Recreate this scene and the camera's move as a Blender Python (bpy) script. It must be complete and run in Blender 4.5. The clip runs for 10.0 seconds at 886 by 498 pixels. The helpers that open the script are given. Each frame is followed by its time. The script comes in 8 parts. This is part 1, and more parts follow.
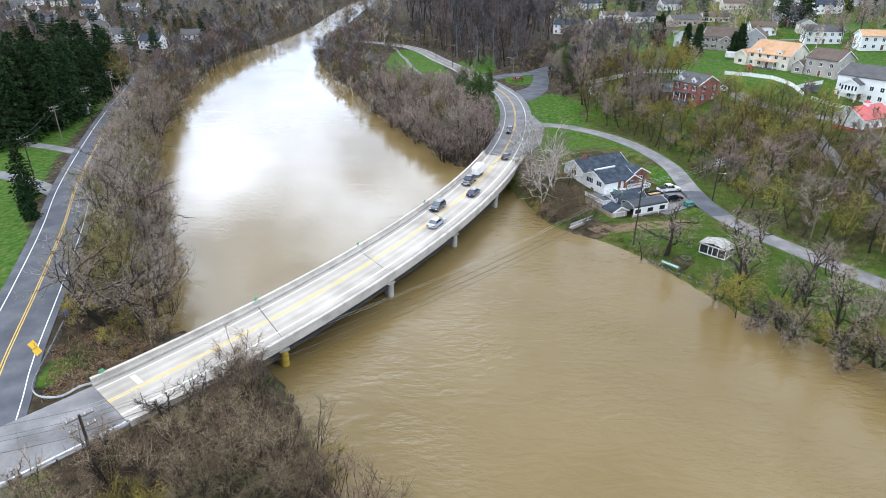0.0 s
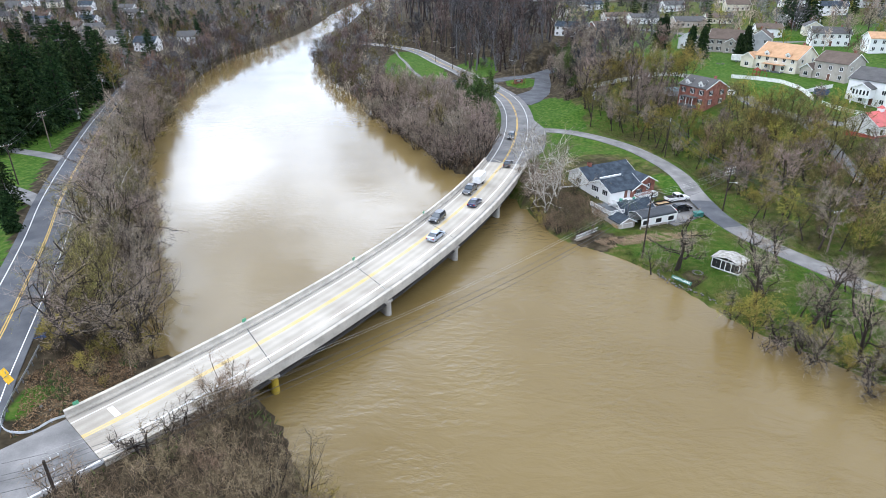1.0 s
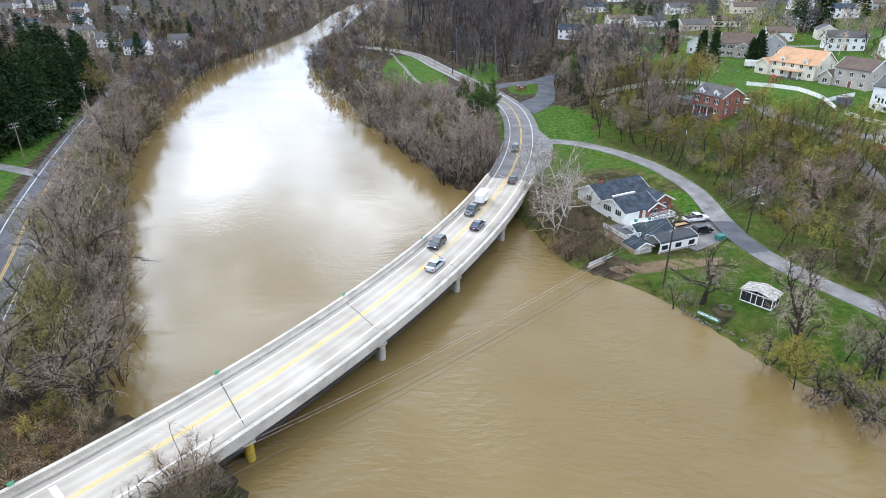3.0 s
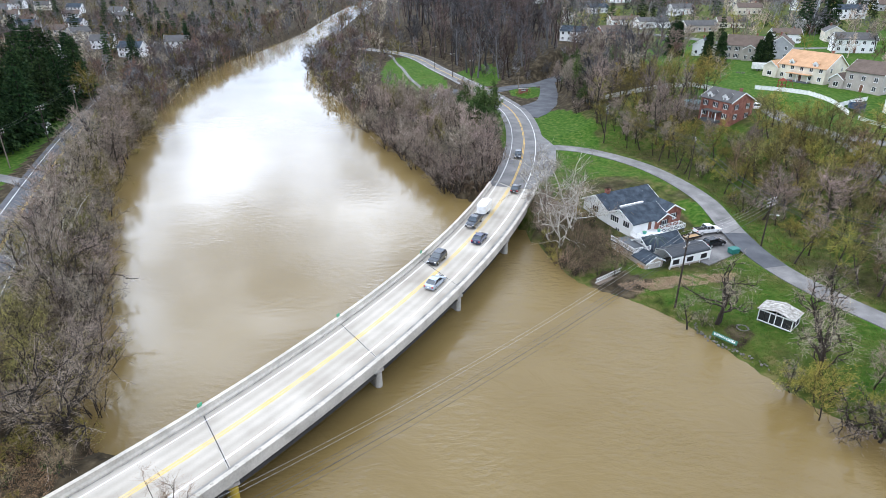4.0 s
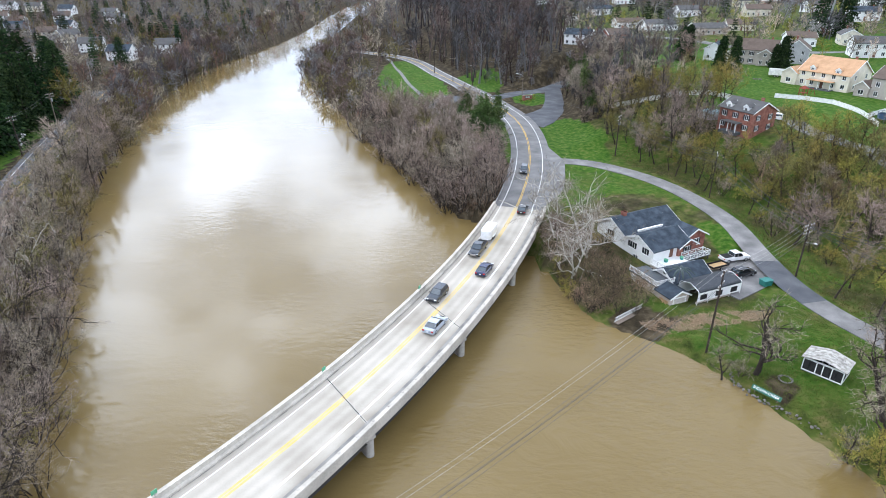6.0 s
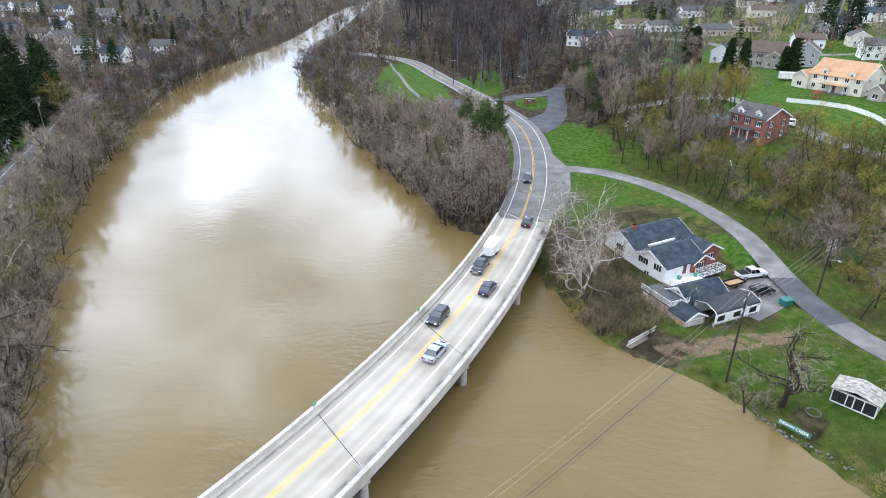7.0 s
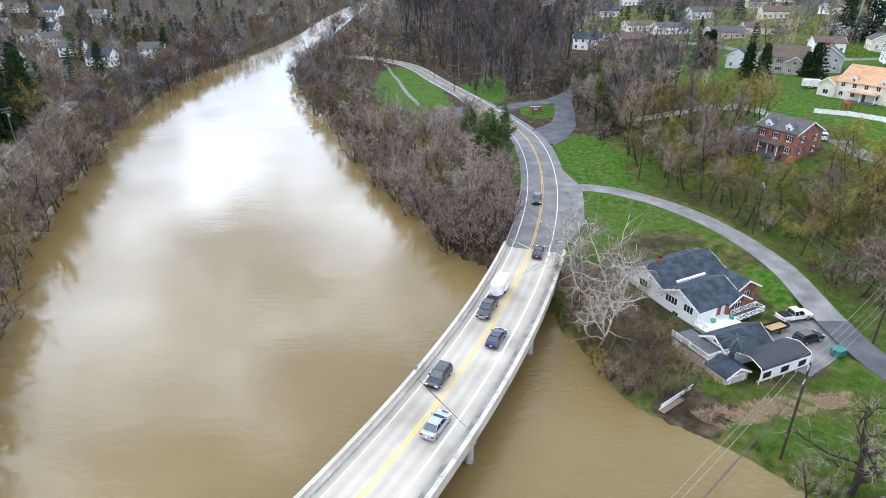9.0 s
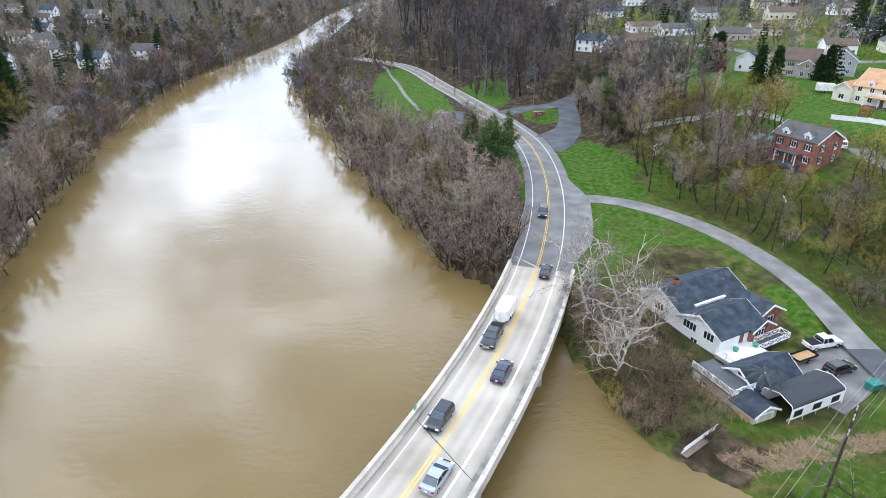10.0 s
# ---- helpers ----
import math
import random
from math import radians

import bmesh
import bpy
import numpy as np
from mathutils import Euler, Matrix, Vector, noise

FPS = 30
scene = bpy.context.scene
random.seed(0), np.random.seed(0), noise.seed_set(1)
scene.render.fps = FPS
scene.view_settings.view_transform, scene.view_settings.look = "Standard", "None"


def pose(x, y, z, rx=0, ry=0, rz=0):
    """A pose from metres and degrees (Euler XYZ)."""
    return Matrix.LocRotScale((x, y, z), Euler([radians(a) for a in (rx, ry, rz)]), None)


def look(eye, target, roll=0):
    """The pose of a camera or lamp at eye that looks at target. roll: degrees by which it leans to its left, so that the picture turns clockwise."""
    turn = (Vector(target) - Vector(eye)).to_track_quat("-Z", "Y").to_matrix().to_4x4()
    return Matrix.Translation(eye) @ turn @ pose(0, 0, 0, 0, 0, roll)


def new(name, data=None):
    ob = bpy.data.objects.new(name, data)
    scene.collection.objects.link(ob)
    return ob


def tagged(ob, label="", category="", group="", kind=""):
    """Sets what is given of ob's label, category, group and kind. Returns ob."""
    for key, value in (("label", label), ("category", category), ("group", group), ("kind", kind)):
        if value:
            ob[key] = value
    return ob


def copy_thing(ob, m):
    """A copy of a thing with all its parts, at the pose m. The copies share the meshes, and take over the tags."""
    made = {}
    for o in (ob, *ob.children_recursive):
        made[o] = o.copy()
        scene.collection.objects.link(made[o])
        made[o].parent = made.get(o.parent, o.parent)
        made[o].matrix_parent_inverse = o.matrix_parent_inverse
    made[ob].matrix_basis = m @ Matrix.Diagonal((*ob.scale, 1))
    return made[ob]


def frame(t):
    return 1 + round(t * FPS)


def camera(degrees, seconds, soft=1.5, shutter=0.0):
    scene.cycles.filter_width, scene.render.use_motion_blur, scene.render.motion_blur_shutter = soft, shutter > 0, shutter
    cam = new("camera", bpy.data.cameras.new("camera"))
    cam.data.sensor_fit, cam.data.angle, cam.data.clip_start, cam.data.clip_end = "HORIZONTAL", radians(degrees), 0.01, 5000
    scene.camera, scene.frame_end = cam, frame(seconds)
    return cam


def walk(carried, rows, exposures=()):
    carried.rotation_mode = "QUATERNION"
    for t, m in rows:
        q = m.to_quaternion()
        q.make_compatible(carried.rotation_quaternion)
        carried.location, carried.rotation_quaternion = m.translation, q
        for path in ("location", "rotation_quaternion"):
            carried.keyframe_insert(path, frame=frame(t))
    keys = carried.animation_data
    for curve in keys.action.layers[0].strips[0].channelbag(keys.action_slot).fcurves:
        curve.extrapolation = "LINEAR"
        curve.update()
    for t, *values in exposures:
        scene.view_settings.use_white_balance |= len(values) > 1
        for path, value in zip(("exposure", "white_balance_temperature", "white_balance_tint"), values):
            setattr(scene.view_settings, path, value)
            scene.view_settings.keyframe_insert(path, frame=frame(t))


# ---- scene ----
cam = camera(72.2, 10.0, soft=0.6)
PATH = [
    (0, 0.354, -24.096, 53.20, 64.373, 0, 0.159),
    (1, 0.256, -18.130, 53.20, 64.427, 0, 0.116),
    (2, 0.153, -12.123, 53.20, 64.471, 0, 0.076),
    (3, 0.045, -6.036, 53.20, 64.504, 0, 0.041),
    (4, -0.068, 0.172, 53.20, 64.528, 0, 0.009),
    (5, -0.186, 6.541, 53.20, 64.542, 0, -0.019),
    (6, -0.309, 13.110, 53.20, 64.546, 0, -0.044),
    (7, -0.437, 19.921, 53.20, 64.540, 0, -0.064),
    (8, -0.569, 27.011, 53.20, 64.524, 0, -0.081),
    (9, -0.707, 34.423, 53.20, 64.498, 0, -0.094),
    (10, -0.850, 42.195, 53.20, 64.462, 0, -0.104),
]
walk(cam, [(t, pose(*r)) for t, *r in PATH])

# ---------------------------------------------------------------- light
SUN_AZ, SUN_EL = radians(-70), radians(50)   # a hazy sun behind cloud, high to the left
world = bpy.data.worlds.new("sky")
scene.world = world
world.use_nodes = True
wn, wl = world.node_tree.nodes, world.node_tree.links
wn.clear()
w_out = wn.new("ShaderNodeOutputWorld")
w_bg = wn.new("ShaderNodeBackground")
w_sky = wn.new("ShaderNodeTexSky")
w_sky.sky_type = "NISHITA"
w_sky.sun_disc = False
w_sky.sun_elevation, w_sky.sun_rotation = SUN_EL, SUN_AZ
w_sky.air_density, w_sky.dust_density = 1.0, 1.0
w_co = wn.new("ShaderNodeTexCoord")
w_map = wn.new("ShaderNodeMapping")
w_map.inputs["Scale"].default_value = (1.0, 1.0, 1.7)
w_noise = wn.new("ShaderNodeTexNoise")
w_noise.inputs["Scale"].default_value = 4.2
w_noise.inputs["Detail"].default_value = 5.0
w_ramp = wn.new("ShaderNodeValToRGB")
w_ramp.color_ramp.elements[0].position, w_ramp.color_ramp.elements[0].color = 0.4, (6.6, 7.6, 9.6, 1)
w_ramp.color_ramp.elements[1].position, w_ramp.color_ramp.elements[1].color = 0.62, (12.6, 13.6, 15.4, 1)
w_mix = wn.new("ShaderNodeMix")
w_mix.data_type = "RGBA"
w_mix.inputs["Factor"].default_value = 0.93
wl.new(w_co.outputs["Generated"], w_map.inputs["Vector"])
wl.new(w_map.outputs["Vector"], w_noise.inputs["Vector"])
wl.new(w_noise.outputs["Fac"], w_ramp.inputs["Fac"])
wl.new(w_sky.outputs["Color"], w_mix.inputs["A"])
wl.new(w_ramp.outputs["Color"], w_mix.inputs["B"])
# a bluer haze low over the horizon
w_sep, w_low, w_haze = wn.new("ShaderNodeSeparateXYZ"), wn.new("ShaderNodeMapRange"), wn.new("ShaderNodeMix")
w_low.inputs["From Min"].default_value, w_low.inputs["From Max"].default_value = 0.06, 0.32
w_haze.data_type = "RGBA"
w_haze.inputs["A"].default_value = (6.0, 8.0, 11.4, 1)
wl.new(w_co.outputs["Generated"], w_sep.inputs["Vector"])
wl.new(w_sep.outputs["Z"], w_low.inputs["Value"])
wl.new(w_low.outputs["Result"], w_haze.inputs["Factor"])
wl.new(w_mix.outputs["Result"], w_haze.inputs["B"])
# a bright break in the cloud ahead
w_dot, w_glow, w_patch, w_amount, w_sum = (wn.new(k) for k in ("ShaderNodeVectorMath", "ShaderNodeMapRange", "ShaderNodeMapRange", "ShaderNodeMath", "ShaderNodeMix"))
w_dot.operation, w_amount.operation = "DOT_PRODUCT", "MULTIPLY"
w_dot.inputs[1].default_value = (math.sin(radians(-21.5)) * math.cos(0.4), math.cos(radians(-21.5)) * math.cos(0.4), math.sin(0.4))
w_glow.interpolation_type = "SMOOTHSTEP"
w_glow.inputs["From Min"].default_value, w_glow.inputs["From Max"].default_value = 0.875, 0.99
w_patch.inputs["From Min"].default_value, w_patch.inputs["From Max"].default_value = 0.4, 0.58
w_patch.inputs["To Min"].default_value, w_patch.inputs["To Max"].default_value = 0.22, 1.0
wl.new(w_co.outputs["Generated"], w_dot.inputs[0])
wl.new(w_dot.outputs["Value"], w_glow.inputs["Value"])
wl.new(w_noise.outputs["Fac"], w_patch.inputs["Value"])
wl.new(w_glow.outputs["Result"], w_amount.inputs[0])
wl.new(w_patch.outputs["Result"], w_amount.inputs[1])
w_sum.data_type, w_sum.blend_type = "RGBA", "ADD"
w_sum.clamp_result = False
w_sum.inputs["B"].default_value = (16.5, 19.0, 23.5, 1)
w_clear = wn.new("ShaderNodeMath")
w_clear.operation = "MULTIPLY"
wl.new(w_amount.outputs["Value"], w_clear.inputs[0])
wl.new(w_low.outputs["Result"], w_clear.inputs[1])
wl.new(w_clear.outputs["Value"], w_sum.inputs["Factor"])
wl.new(w_haze.outputs["Result"], w_sum.inputs["A"])
wl.new(w_sum.outputs["Result"], w_bg.inputs["Color"])
w_bg.inputs["Strength"].default_value = 0.15
wl.new(w_bg.outputs["Background"], w_out.inputs["Surface"])

sun = new("sun", bpy.data.lights.new("sun", "SUN"))
sun.data.energy, sun.data.angle, sun.data.color = 1.0, radians(50), (0.985, 0.995, 1.0)
sun_way = Vector((math.sin(SUN_AZ) * math.cos(SUN_EL), math.cos(SUN_AZ) * math.cos(SUN_EL), math.sin(SUN_EL)))
sun.matrix_world = look(sun_way * 500, (0, 0, 0))
scene.view_settings.exposure = 0.3

# ---------------------------------------------------------------- materials
def material(name, colour, rough=0.8, metal=0.0, tones=(), scale=1.0, fine=12.0, bump=0.0, vary=0.0, coords="Object", spec=0.5, detail=6.0, fine_amount=0.25):
    """A surface with a slow and a fine change of colour, a fine relief and, with vary, a difference from object to object."""
    m = bpy.data.materials.new(name)
    m.use_nodes = True
    n, l = m.node_tree.nodes, m.node_tree.links
    b = n["Principled BSDF"]
    b.inputs["Roughness"].default_value, b.inputs["Metallic"].default_value = rough, metal
    b.inputs["Specular IOR Level"].default_value = 0.18 if rough >= 0.8 else spec
    co = n.new("ShaderNodeTexCoord")
    geo = n.new("ShaderNodeNewGeometry")
    src = geo.outputs["Position"] if coords == "World" else co.outputs["Object"]
    big, small = n.new("ShaderNodeTexNoise"), n.new("ShaderNodeTexNoise")
    for t, s, d in ((big, scale, detail), (small, fine, 4.0)):
        l.new(src, t.inputs["Vector"])
        t.inputs["Scale"].default_value, t.inputs["Detail"].default_value = s, d
    ramp = n.new("ShaderNodeValToRGB")
    e = ramp.color_ramp.elements
    stops = list(tones) or [tuple(c * 0.82 for c in colour), colour, tuple(min(1, c * 1.15) for c in colour)]
    e[0].position, e[1].position = 0.3, 0.7
    e[0].color, e[1].color = (*stops[0], 1), (*stops[-1], 1)
    for i, c in enumerate(stops[1:-1]):
        q = e.new(0.3 + 0.4 * (i + 1) / (len(stops) - 1))
        q.color = (*c, 1)
    l.new(big.outputs["Fac"], ramp.inputs["Fac"])
    over = n.new("ShaderNodeMix")
    over.data_type, over.blend_type = "RGBA", "OVERLAY"
    over.inputs["Factor"].default_value = fine_amount
    l.new(ramp.outputs["Color"], over.inputs["A"])
    l.new(small.outputs["Fac"], over.inputs["B"])
    out = over.outputs["Result"]
    if vary:
        info = n.new("ShaderNodeObjectInfo")
        hsv = n.new("ShaderNodeHueSaturation")
        mr, mh = n.new("ShaderNodeMapRange"), n.new("ShaderNodeMapRange")
        mr.inputs["To Min"].default_value, mr.inputs["To Max"].default_value = 1 - vary, 1 + vary
        mh.inputs["To Min"].default_value, mh.inputs["To Max"].default_value = 0.5 - vary * 0.06, 0.5 + vary * 0.06
        wn_ = n.new("ShaderNodeTexWhiteNoise")
        wn_.noise_dimensions = "1D"
        l.new(info.outputs["Random"], mr.inputs["Value"])
        l.new(info.outputs["Random"], wn_.inputs["W"])
        l.new(wn_.outputs["Value"], mh.inputs["Value"])
        l.new(mr.outputs["Result"], hsv.inputs["Value"])
        l.new(mh.outputs["Result"], hsv.inputs["Hue"])
        l.new(out, hsv.inputs["Color"])
        out = hsv.outputs["Color"]
    l.new(out, b.inputs["Base Color"])
    if bump:
        bp = n.new("ShaderNodeBump")
        bp.inputs["Strength"].default_value, bp.inputs["Distance"].default_value = min(1, bump), 0.05
        l.new(small.outputs["Fac"], bp.inputs["Height"])
        l.new(bp.outputs["Normal"], b.inputs["Normal"])
    return m


def foliage(name, tones, vary=0.36):
    """Leaves or twigs: each clump of its own shade, and thin enough to let a little light through."""
    m = bpy.data.materials.new(name)
    m.use_nodes = True
    n, l = m.node_tree.nodes, m.node_tree.links
    b = n["Principled BSDF"]
    b.inputs["Roughness"].default_value = 0.85
    b.inputs["Specular IOR Level"].default_value = 0.06
    geo, info = n.new("ShaderNodeNewGeometry"), n.new("ShaderNodeObjectInfo")
    ramp = n.new("ShaderNodeValToRGB")
    e = ramp.color_ramp.elements
    e[0].position, e[1].position = 0.0, 1.0
    e[0].color, e[1].color = (*tones[0], 1), (*tones[-1], 1)
    for i, c in enumerate(tones[1:-1]):
        q = e.new((i + 1) / (len(tones) - 1))
        q.color = (*c, 1)
    l.new(geo.outputs["Random Per Island"], ramp.inputs["Fac"])
    hsv, mr = n.new("ShaderNodeHueSaturation"), n.new("ShaderNodeMapRange")
    mr.inputs["To Min"].default_value, mr.inputs["To Max"].default_value = 1 - vary, 1 + vary
    wn_, mh = n.new("ShaderNodeTexWhiteNoise"), n.new("ShaderNodeMapRange")
    wn_.noise_dimensions = "1D"
    mh.inputs["To Min"].default_value, mh.inputs["To Max"].default_value = 0.48, 0.52
    l.new(info.outputs["Random"], mr.inputs["Value"])
    l.new(info.outputs["Random"], wn_.inputs["W"])
    l.new(wn_.outputs["Value"], mh.inputs["Value"])
    l.new(mr.outputs["Result"], hsv.inputs["Value"])
    l.new(mh.outputs["Result"], hsv.inputs["Hue"])
    l.new(ramp.outputs["Color"], hsv.inputs["Color"])
    # a wood's own difference from tree to tree
    own, more, tint = n.new("ShaderNodeAttribute"), n.new("ShaderNodeMath"), n.new("ShaderNodeVectorMath")
    own.attribute_name = "tree_tone"
    more.operation, tint.operation = "ADD", "SCALE"
    more.inputs[1].default_value = 1.0
    l.new(own.outputs["Fac"], more.inputs[0])
    l.new(hsv.outputs["Color"], tint.inputs[0])
    l.new(more.outputs["Value"], tint.inputs["Scale"])
    l.new(tint.outputs["Vector"], b.inputs["Base Color"])
    return m


def water_material():
    """Silt-brown flood water: a murky body under a clear, rippled surface."""
    m = bpy.data.materials.new("flood_water")
    m.use_nodes = True
    n, l = m.node_tree.nodes, m.node_tree.links
    b = n["Principled BSDF"]
    b.inputs["IOR"].default_value = 1.36
    b.inputs["Specular IOR Level"].default_value = 0.5
    geo = n.new("ShaderNodeNewGeometry")
    silt = n.new("ShaderNodeTexNoise")
    silt.inputs["Scale"].default_value, silt.inputs["Detail"].default_value = 0.03, 5.0
    ramp = n.new("ShaderNodeValToRGB")
    e = ramp.color_ramp.elements
    e[0].position, e[0].color = 0.35, (0.160, 0.111, 0.040, 1)
    e[1].position, e[1].color = 0.68, (0.196, 0.142, 0.060, 1)
    l.new(geo.outputs["Position"], silt.inputs["Vector"])
    l.new(silt.outputs["Fac"], ramp.inputs["Fac"])
    l.new(ramp.outputs["Color"], b.inputs["Base Color"])
    # smooth glides and ruffled patches
    patch = n.new("ShaderNodeTexNoise")
    patch.inputs["Scale"].default_value, patch.inputs["Detail"].default_value = 0.055, 3.0
    l.new(geo.outputs["Position"], patch.inputs["Vector"])
    pr = n.new("ShaderNodeMapRange")
    pr.inputs["From Min"].default_value, pr.inputs["From Max"].default_value = 0.4, 0.68
    pr.inputs["To Min"].default_value, pr.inputs["To Max"].default_value = 0.04, 0.12
    l.new(patch.outputs["Fac"], pr.inputs["Value"])
    l.new(pr.outputs["Result"], b.inputs["Roughness"])
    mp = n.new("ShaderNodeMapping")
    mp.inputs["Rotation"].default_value = (0, 0, radians(18))
    mp.inputs["Scale"].default_value = (0.55, 1.0, 1.0)
    l.new(geo.outputs["Position"], mp.inputs["Vector"])
    wave, chop = n.new("ShaderNodeTexNoise"), n.new("ShaderNodeTexNoise")
    wave.inputs["Scale"].default_value, wave.inputs["Detail"].default_value, wave.inputs["Distortion"].default_value = 0.22, 4.0, 1.6
    chop.inputs["Scale"].default_value, chop.inputs["Detail"].default_value = 1.1, 4.0
    for t in (wave, chop):
        l.new(mp.outputs["Vector"], t.inputs["Vector"])
    amp = n.new("ShaderNodeMapRange")
    amp.inputs["From Min"].default_value, amp.inputs["From Max"].default_value = 0.4, 0.68
    amp.inputs["To Min"].default_value, amp.inputs["To Max"].default_value = 0.06, 0.8
    # ruffled downstream of the bridge, gliding smoothly above it
    gap, reach, ruffle = n.new("ShaderNodeVectorMath"), n.new("ShaderNodeMapRange"), n.new("ShaderNodeMath")
    gap.operation, ruffle.operation = "DISTANCE", "MULTIPLY"
    gap.inputs[1].default_value = (-244.6, 213.7, 0.0)
    reach.inputs["From Min"].default_value, reach.inputs["From Max"].default_value = 255, 285
    reach.inputs["To Min"].default_value, reach.inputs["To Max"].default_value = 0.1, 1.0
    l.new(geo.outputs["Position"], gap.inputs[0])
    l.new(gap.outputs["Value"], reach.inputs["Value"])
    l.new(patch.outputs["Fac"], amp.inputs["Value"])
    l.new(amp.outputs["Result"], ruffle.inputs[0])
    l.new(reach.outputs["Result"], ruffle.inputs[1])
    b1, b2 = n.new("ShaderNodeBump"), n.new("ShaderNodeBump")
    b1.inputs["Distance"].default_value = 0.35
    swell = n.new("ShaderNodeMath")
    swell.operation = "MULTIPLY"
    swell.inputs[1].default_value = 0.6
    l.new(reach.outputs["Result"], swell.inputs[0])
    l.new(swell.outputs["Value"], b1.inputs["Strength"])
    b2.inputs["Distance"].default_value = 0.5
    l.new(ruffle.outputs["Value"], b2.inputs["Strength"])
    l.new(wave.outputs["Fac"], b1.inputs["Height"])
    l.new(chop.outputs["Fac"], b2.inputs["Height"])
    l.new(b1.outputs["Normal"], b2.inputs["Normal"])
    l.new(b2.outputs["Normal"], b.inputs["Normal"])
    return m


def ground_material():
    """Turf, worn grass and leaf litter, and mud at the water's edge."""
    m = bpy.data.materials.new("turf_and_litter")
    m.use_nodes = True
    n, l = m.node_tree.nodes, m.node_tree.links
    b = n["Principled BSDF"]
    b.inputs["Roughness"].default_value = 0.95
    b.inputs["Specular IOR Level"].default_value = 0.1
    geo = n.new("ShaderNodeNewGeometry")
    att = n.new("ShaderNodeAttribute")
    att.attribute_name = "wild"
    sep = n.new("ShaderNodeSeparateColor")
    l.new(att.outputs["Color"], sep.inputs["Color"])

    def ramp_of(scale, detail, stops, lo=0.3, hi=0.7):
        t, r = n.new("ShaderNodeTexNoise"), n.new("ShaderNodeValToRGB")
        t.inputs["Scale"].default_value, t.inputs["Detail"].default_value = scale, detail
        l.new(geo.outputs["Position"], t.inputs["Vector"])
        e = r.color_ramp.elements
        e[0].position, e[0].color = lo, (*stops[0], 1)
        e[1].position, e[1].color = hi, (*stops[-1], 1)
        for i, c in enumerate(stops[1:-1]):
            q = e.new(lo + (hi - lo) * (i + 1) / (len(stops) - 1))
            q.color = (*c, 1)
        l.new(t.outputs["Fac"], r.inputs["Fac"])
        return t, r

    def mix(f, a, c):
        x = n.new("ShaderNodeMix")
        x.data_type = "RGBA"
        l.new(f, x.inputs["Factor"])
        l.new(a, x.inputs["A"])
        l.new(c, x.inputs["B"])
        return x.outputs["Result"]

    _, turf = ramp_of(0.9, 9, ((0.020, 0.060, 0.006), (0.044, 0.104, 0.011), (0.105, 0.130, 0.032)))
    _, rough = ramp_of(0.55, 10, ((0.026, 0.040, 0.008), (0.066, 0.088, 0.017), (0.140, 0.120, 0.048)))
    _, litter = ramp_of(0.5, 9, ((0.018, 0.014, 0.009), (0.046, 0.036, 0.022), (0.105, 0.082, 0.052)))
    edge, _ = ramp_of(0.13, 6, ((0, 0, 0), (1, 1, 1)))
    add = n.new("ShaderNodeMath")
    add.operation = "MULTIPLY_ADD"
    add.inputs[1].default_value, add.inputs[2].default_value = 0.9, -0.45
    l.new(edge.outputs["Fac"], add.inputs[0])

    def fade(channel, lo, hi):
        s, r = n.new("ShaderNodeMath"), n.new("ShaderNodeMapRange")
        s.operation = "ADD"
        l.new(channel, s.inputs[0])
        l.new(add.outputs["Value"], s.inputs[1])
        r.inputs["From Min"].default_value, r.inputs["From Max"].default_value = lo, hi
        l.new(s.outputs["Value"], r.inputs["Value"])
        return r.outputs["Result"]

    c = mix(fade(sep.outputs["Red"], 0.2, 0.5), turf.outputs["Color"], rough.outputs["Color"])
    c = mix(fade(sep.outputs["Green"], 0.3, 0.6), c, litter.outputs["Color"])
    l.new(c, b.inputs["Base Color"])
    tuft = n.new("ShaderNodeTexNoise")
    tuft.inputs["Scale"].default_value, tuft.inputs["Detail"].default_value = 2.2, 6
    l.new(geo.outputs["Position"], tuft.inputs["Vector"])
    bp = n.new("ShaderNodeBump")
    bp.inputs["Strength"].default_value, bp.inputs["Distance"].default_value = 0.4, 0.25
    l.new(tuft.outputs["Fac"], bp.inputs["Height"])
    l.new(bp.outputs["Normal"], b.inputs["Normal"])
    return m


WATER = water_material()
GROUND = ground_material()
ASPHALT = material("asphalt", (0.145, 0.145, 0.153), 0.9, tones=((0.135, 0.134, 0.136), (0.18, 0.178, 0.178), (0.235, 0.231, 0.228)), scale=0.25, fine=9, coords="World", bump=0.2)
ASPHALT_OLD = material("weathered_asphalt", (0.22, 0.215, 0.205), 0.92, tones=((0.14, 0.137, 0.136), (0.20, 0.195, 0.193), (0.27, 0.262, 0.257)), scale=0.3, fine=7, coords="World", bump=0.2)
ASPHALT_DARK = material("dark_asphalt", (0.12, 0.12, 0.128), 0.9, tones=((0.07, 0.074, 0.084), (0.095, 0.10, 0.112), (0.13, 0.134, 0.145)), scale=0.25, fine=9, coords="World", bump=0.2)
DECK = material("pale_concrete_deck", (0.50, 0.475, 0.43), 0.88, tones=((0.38, 0.343, 0.293), (0.475, 0.435, 0.38), (0.56, 0.515, 0.455)), scale=0.16, fine=5, coords="World", bump=0.1, fine_amount=0.1)
CONCRETE = material("weathered_concrete", (0.357, 0.340, 0.315), 0.9, tones=((0.29, 0.272, 0.245), (0.41, 0.385, 0.345), (0.49, 0.46, 0.41)), scale=0.35, fine=4, coords="World", bump=0.25)
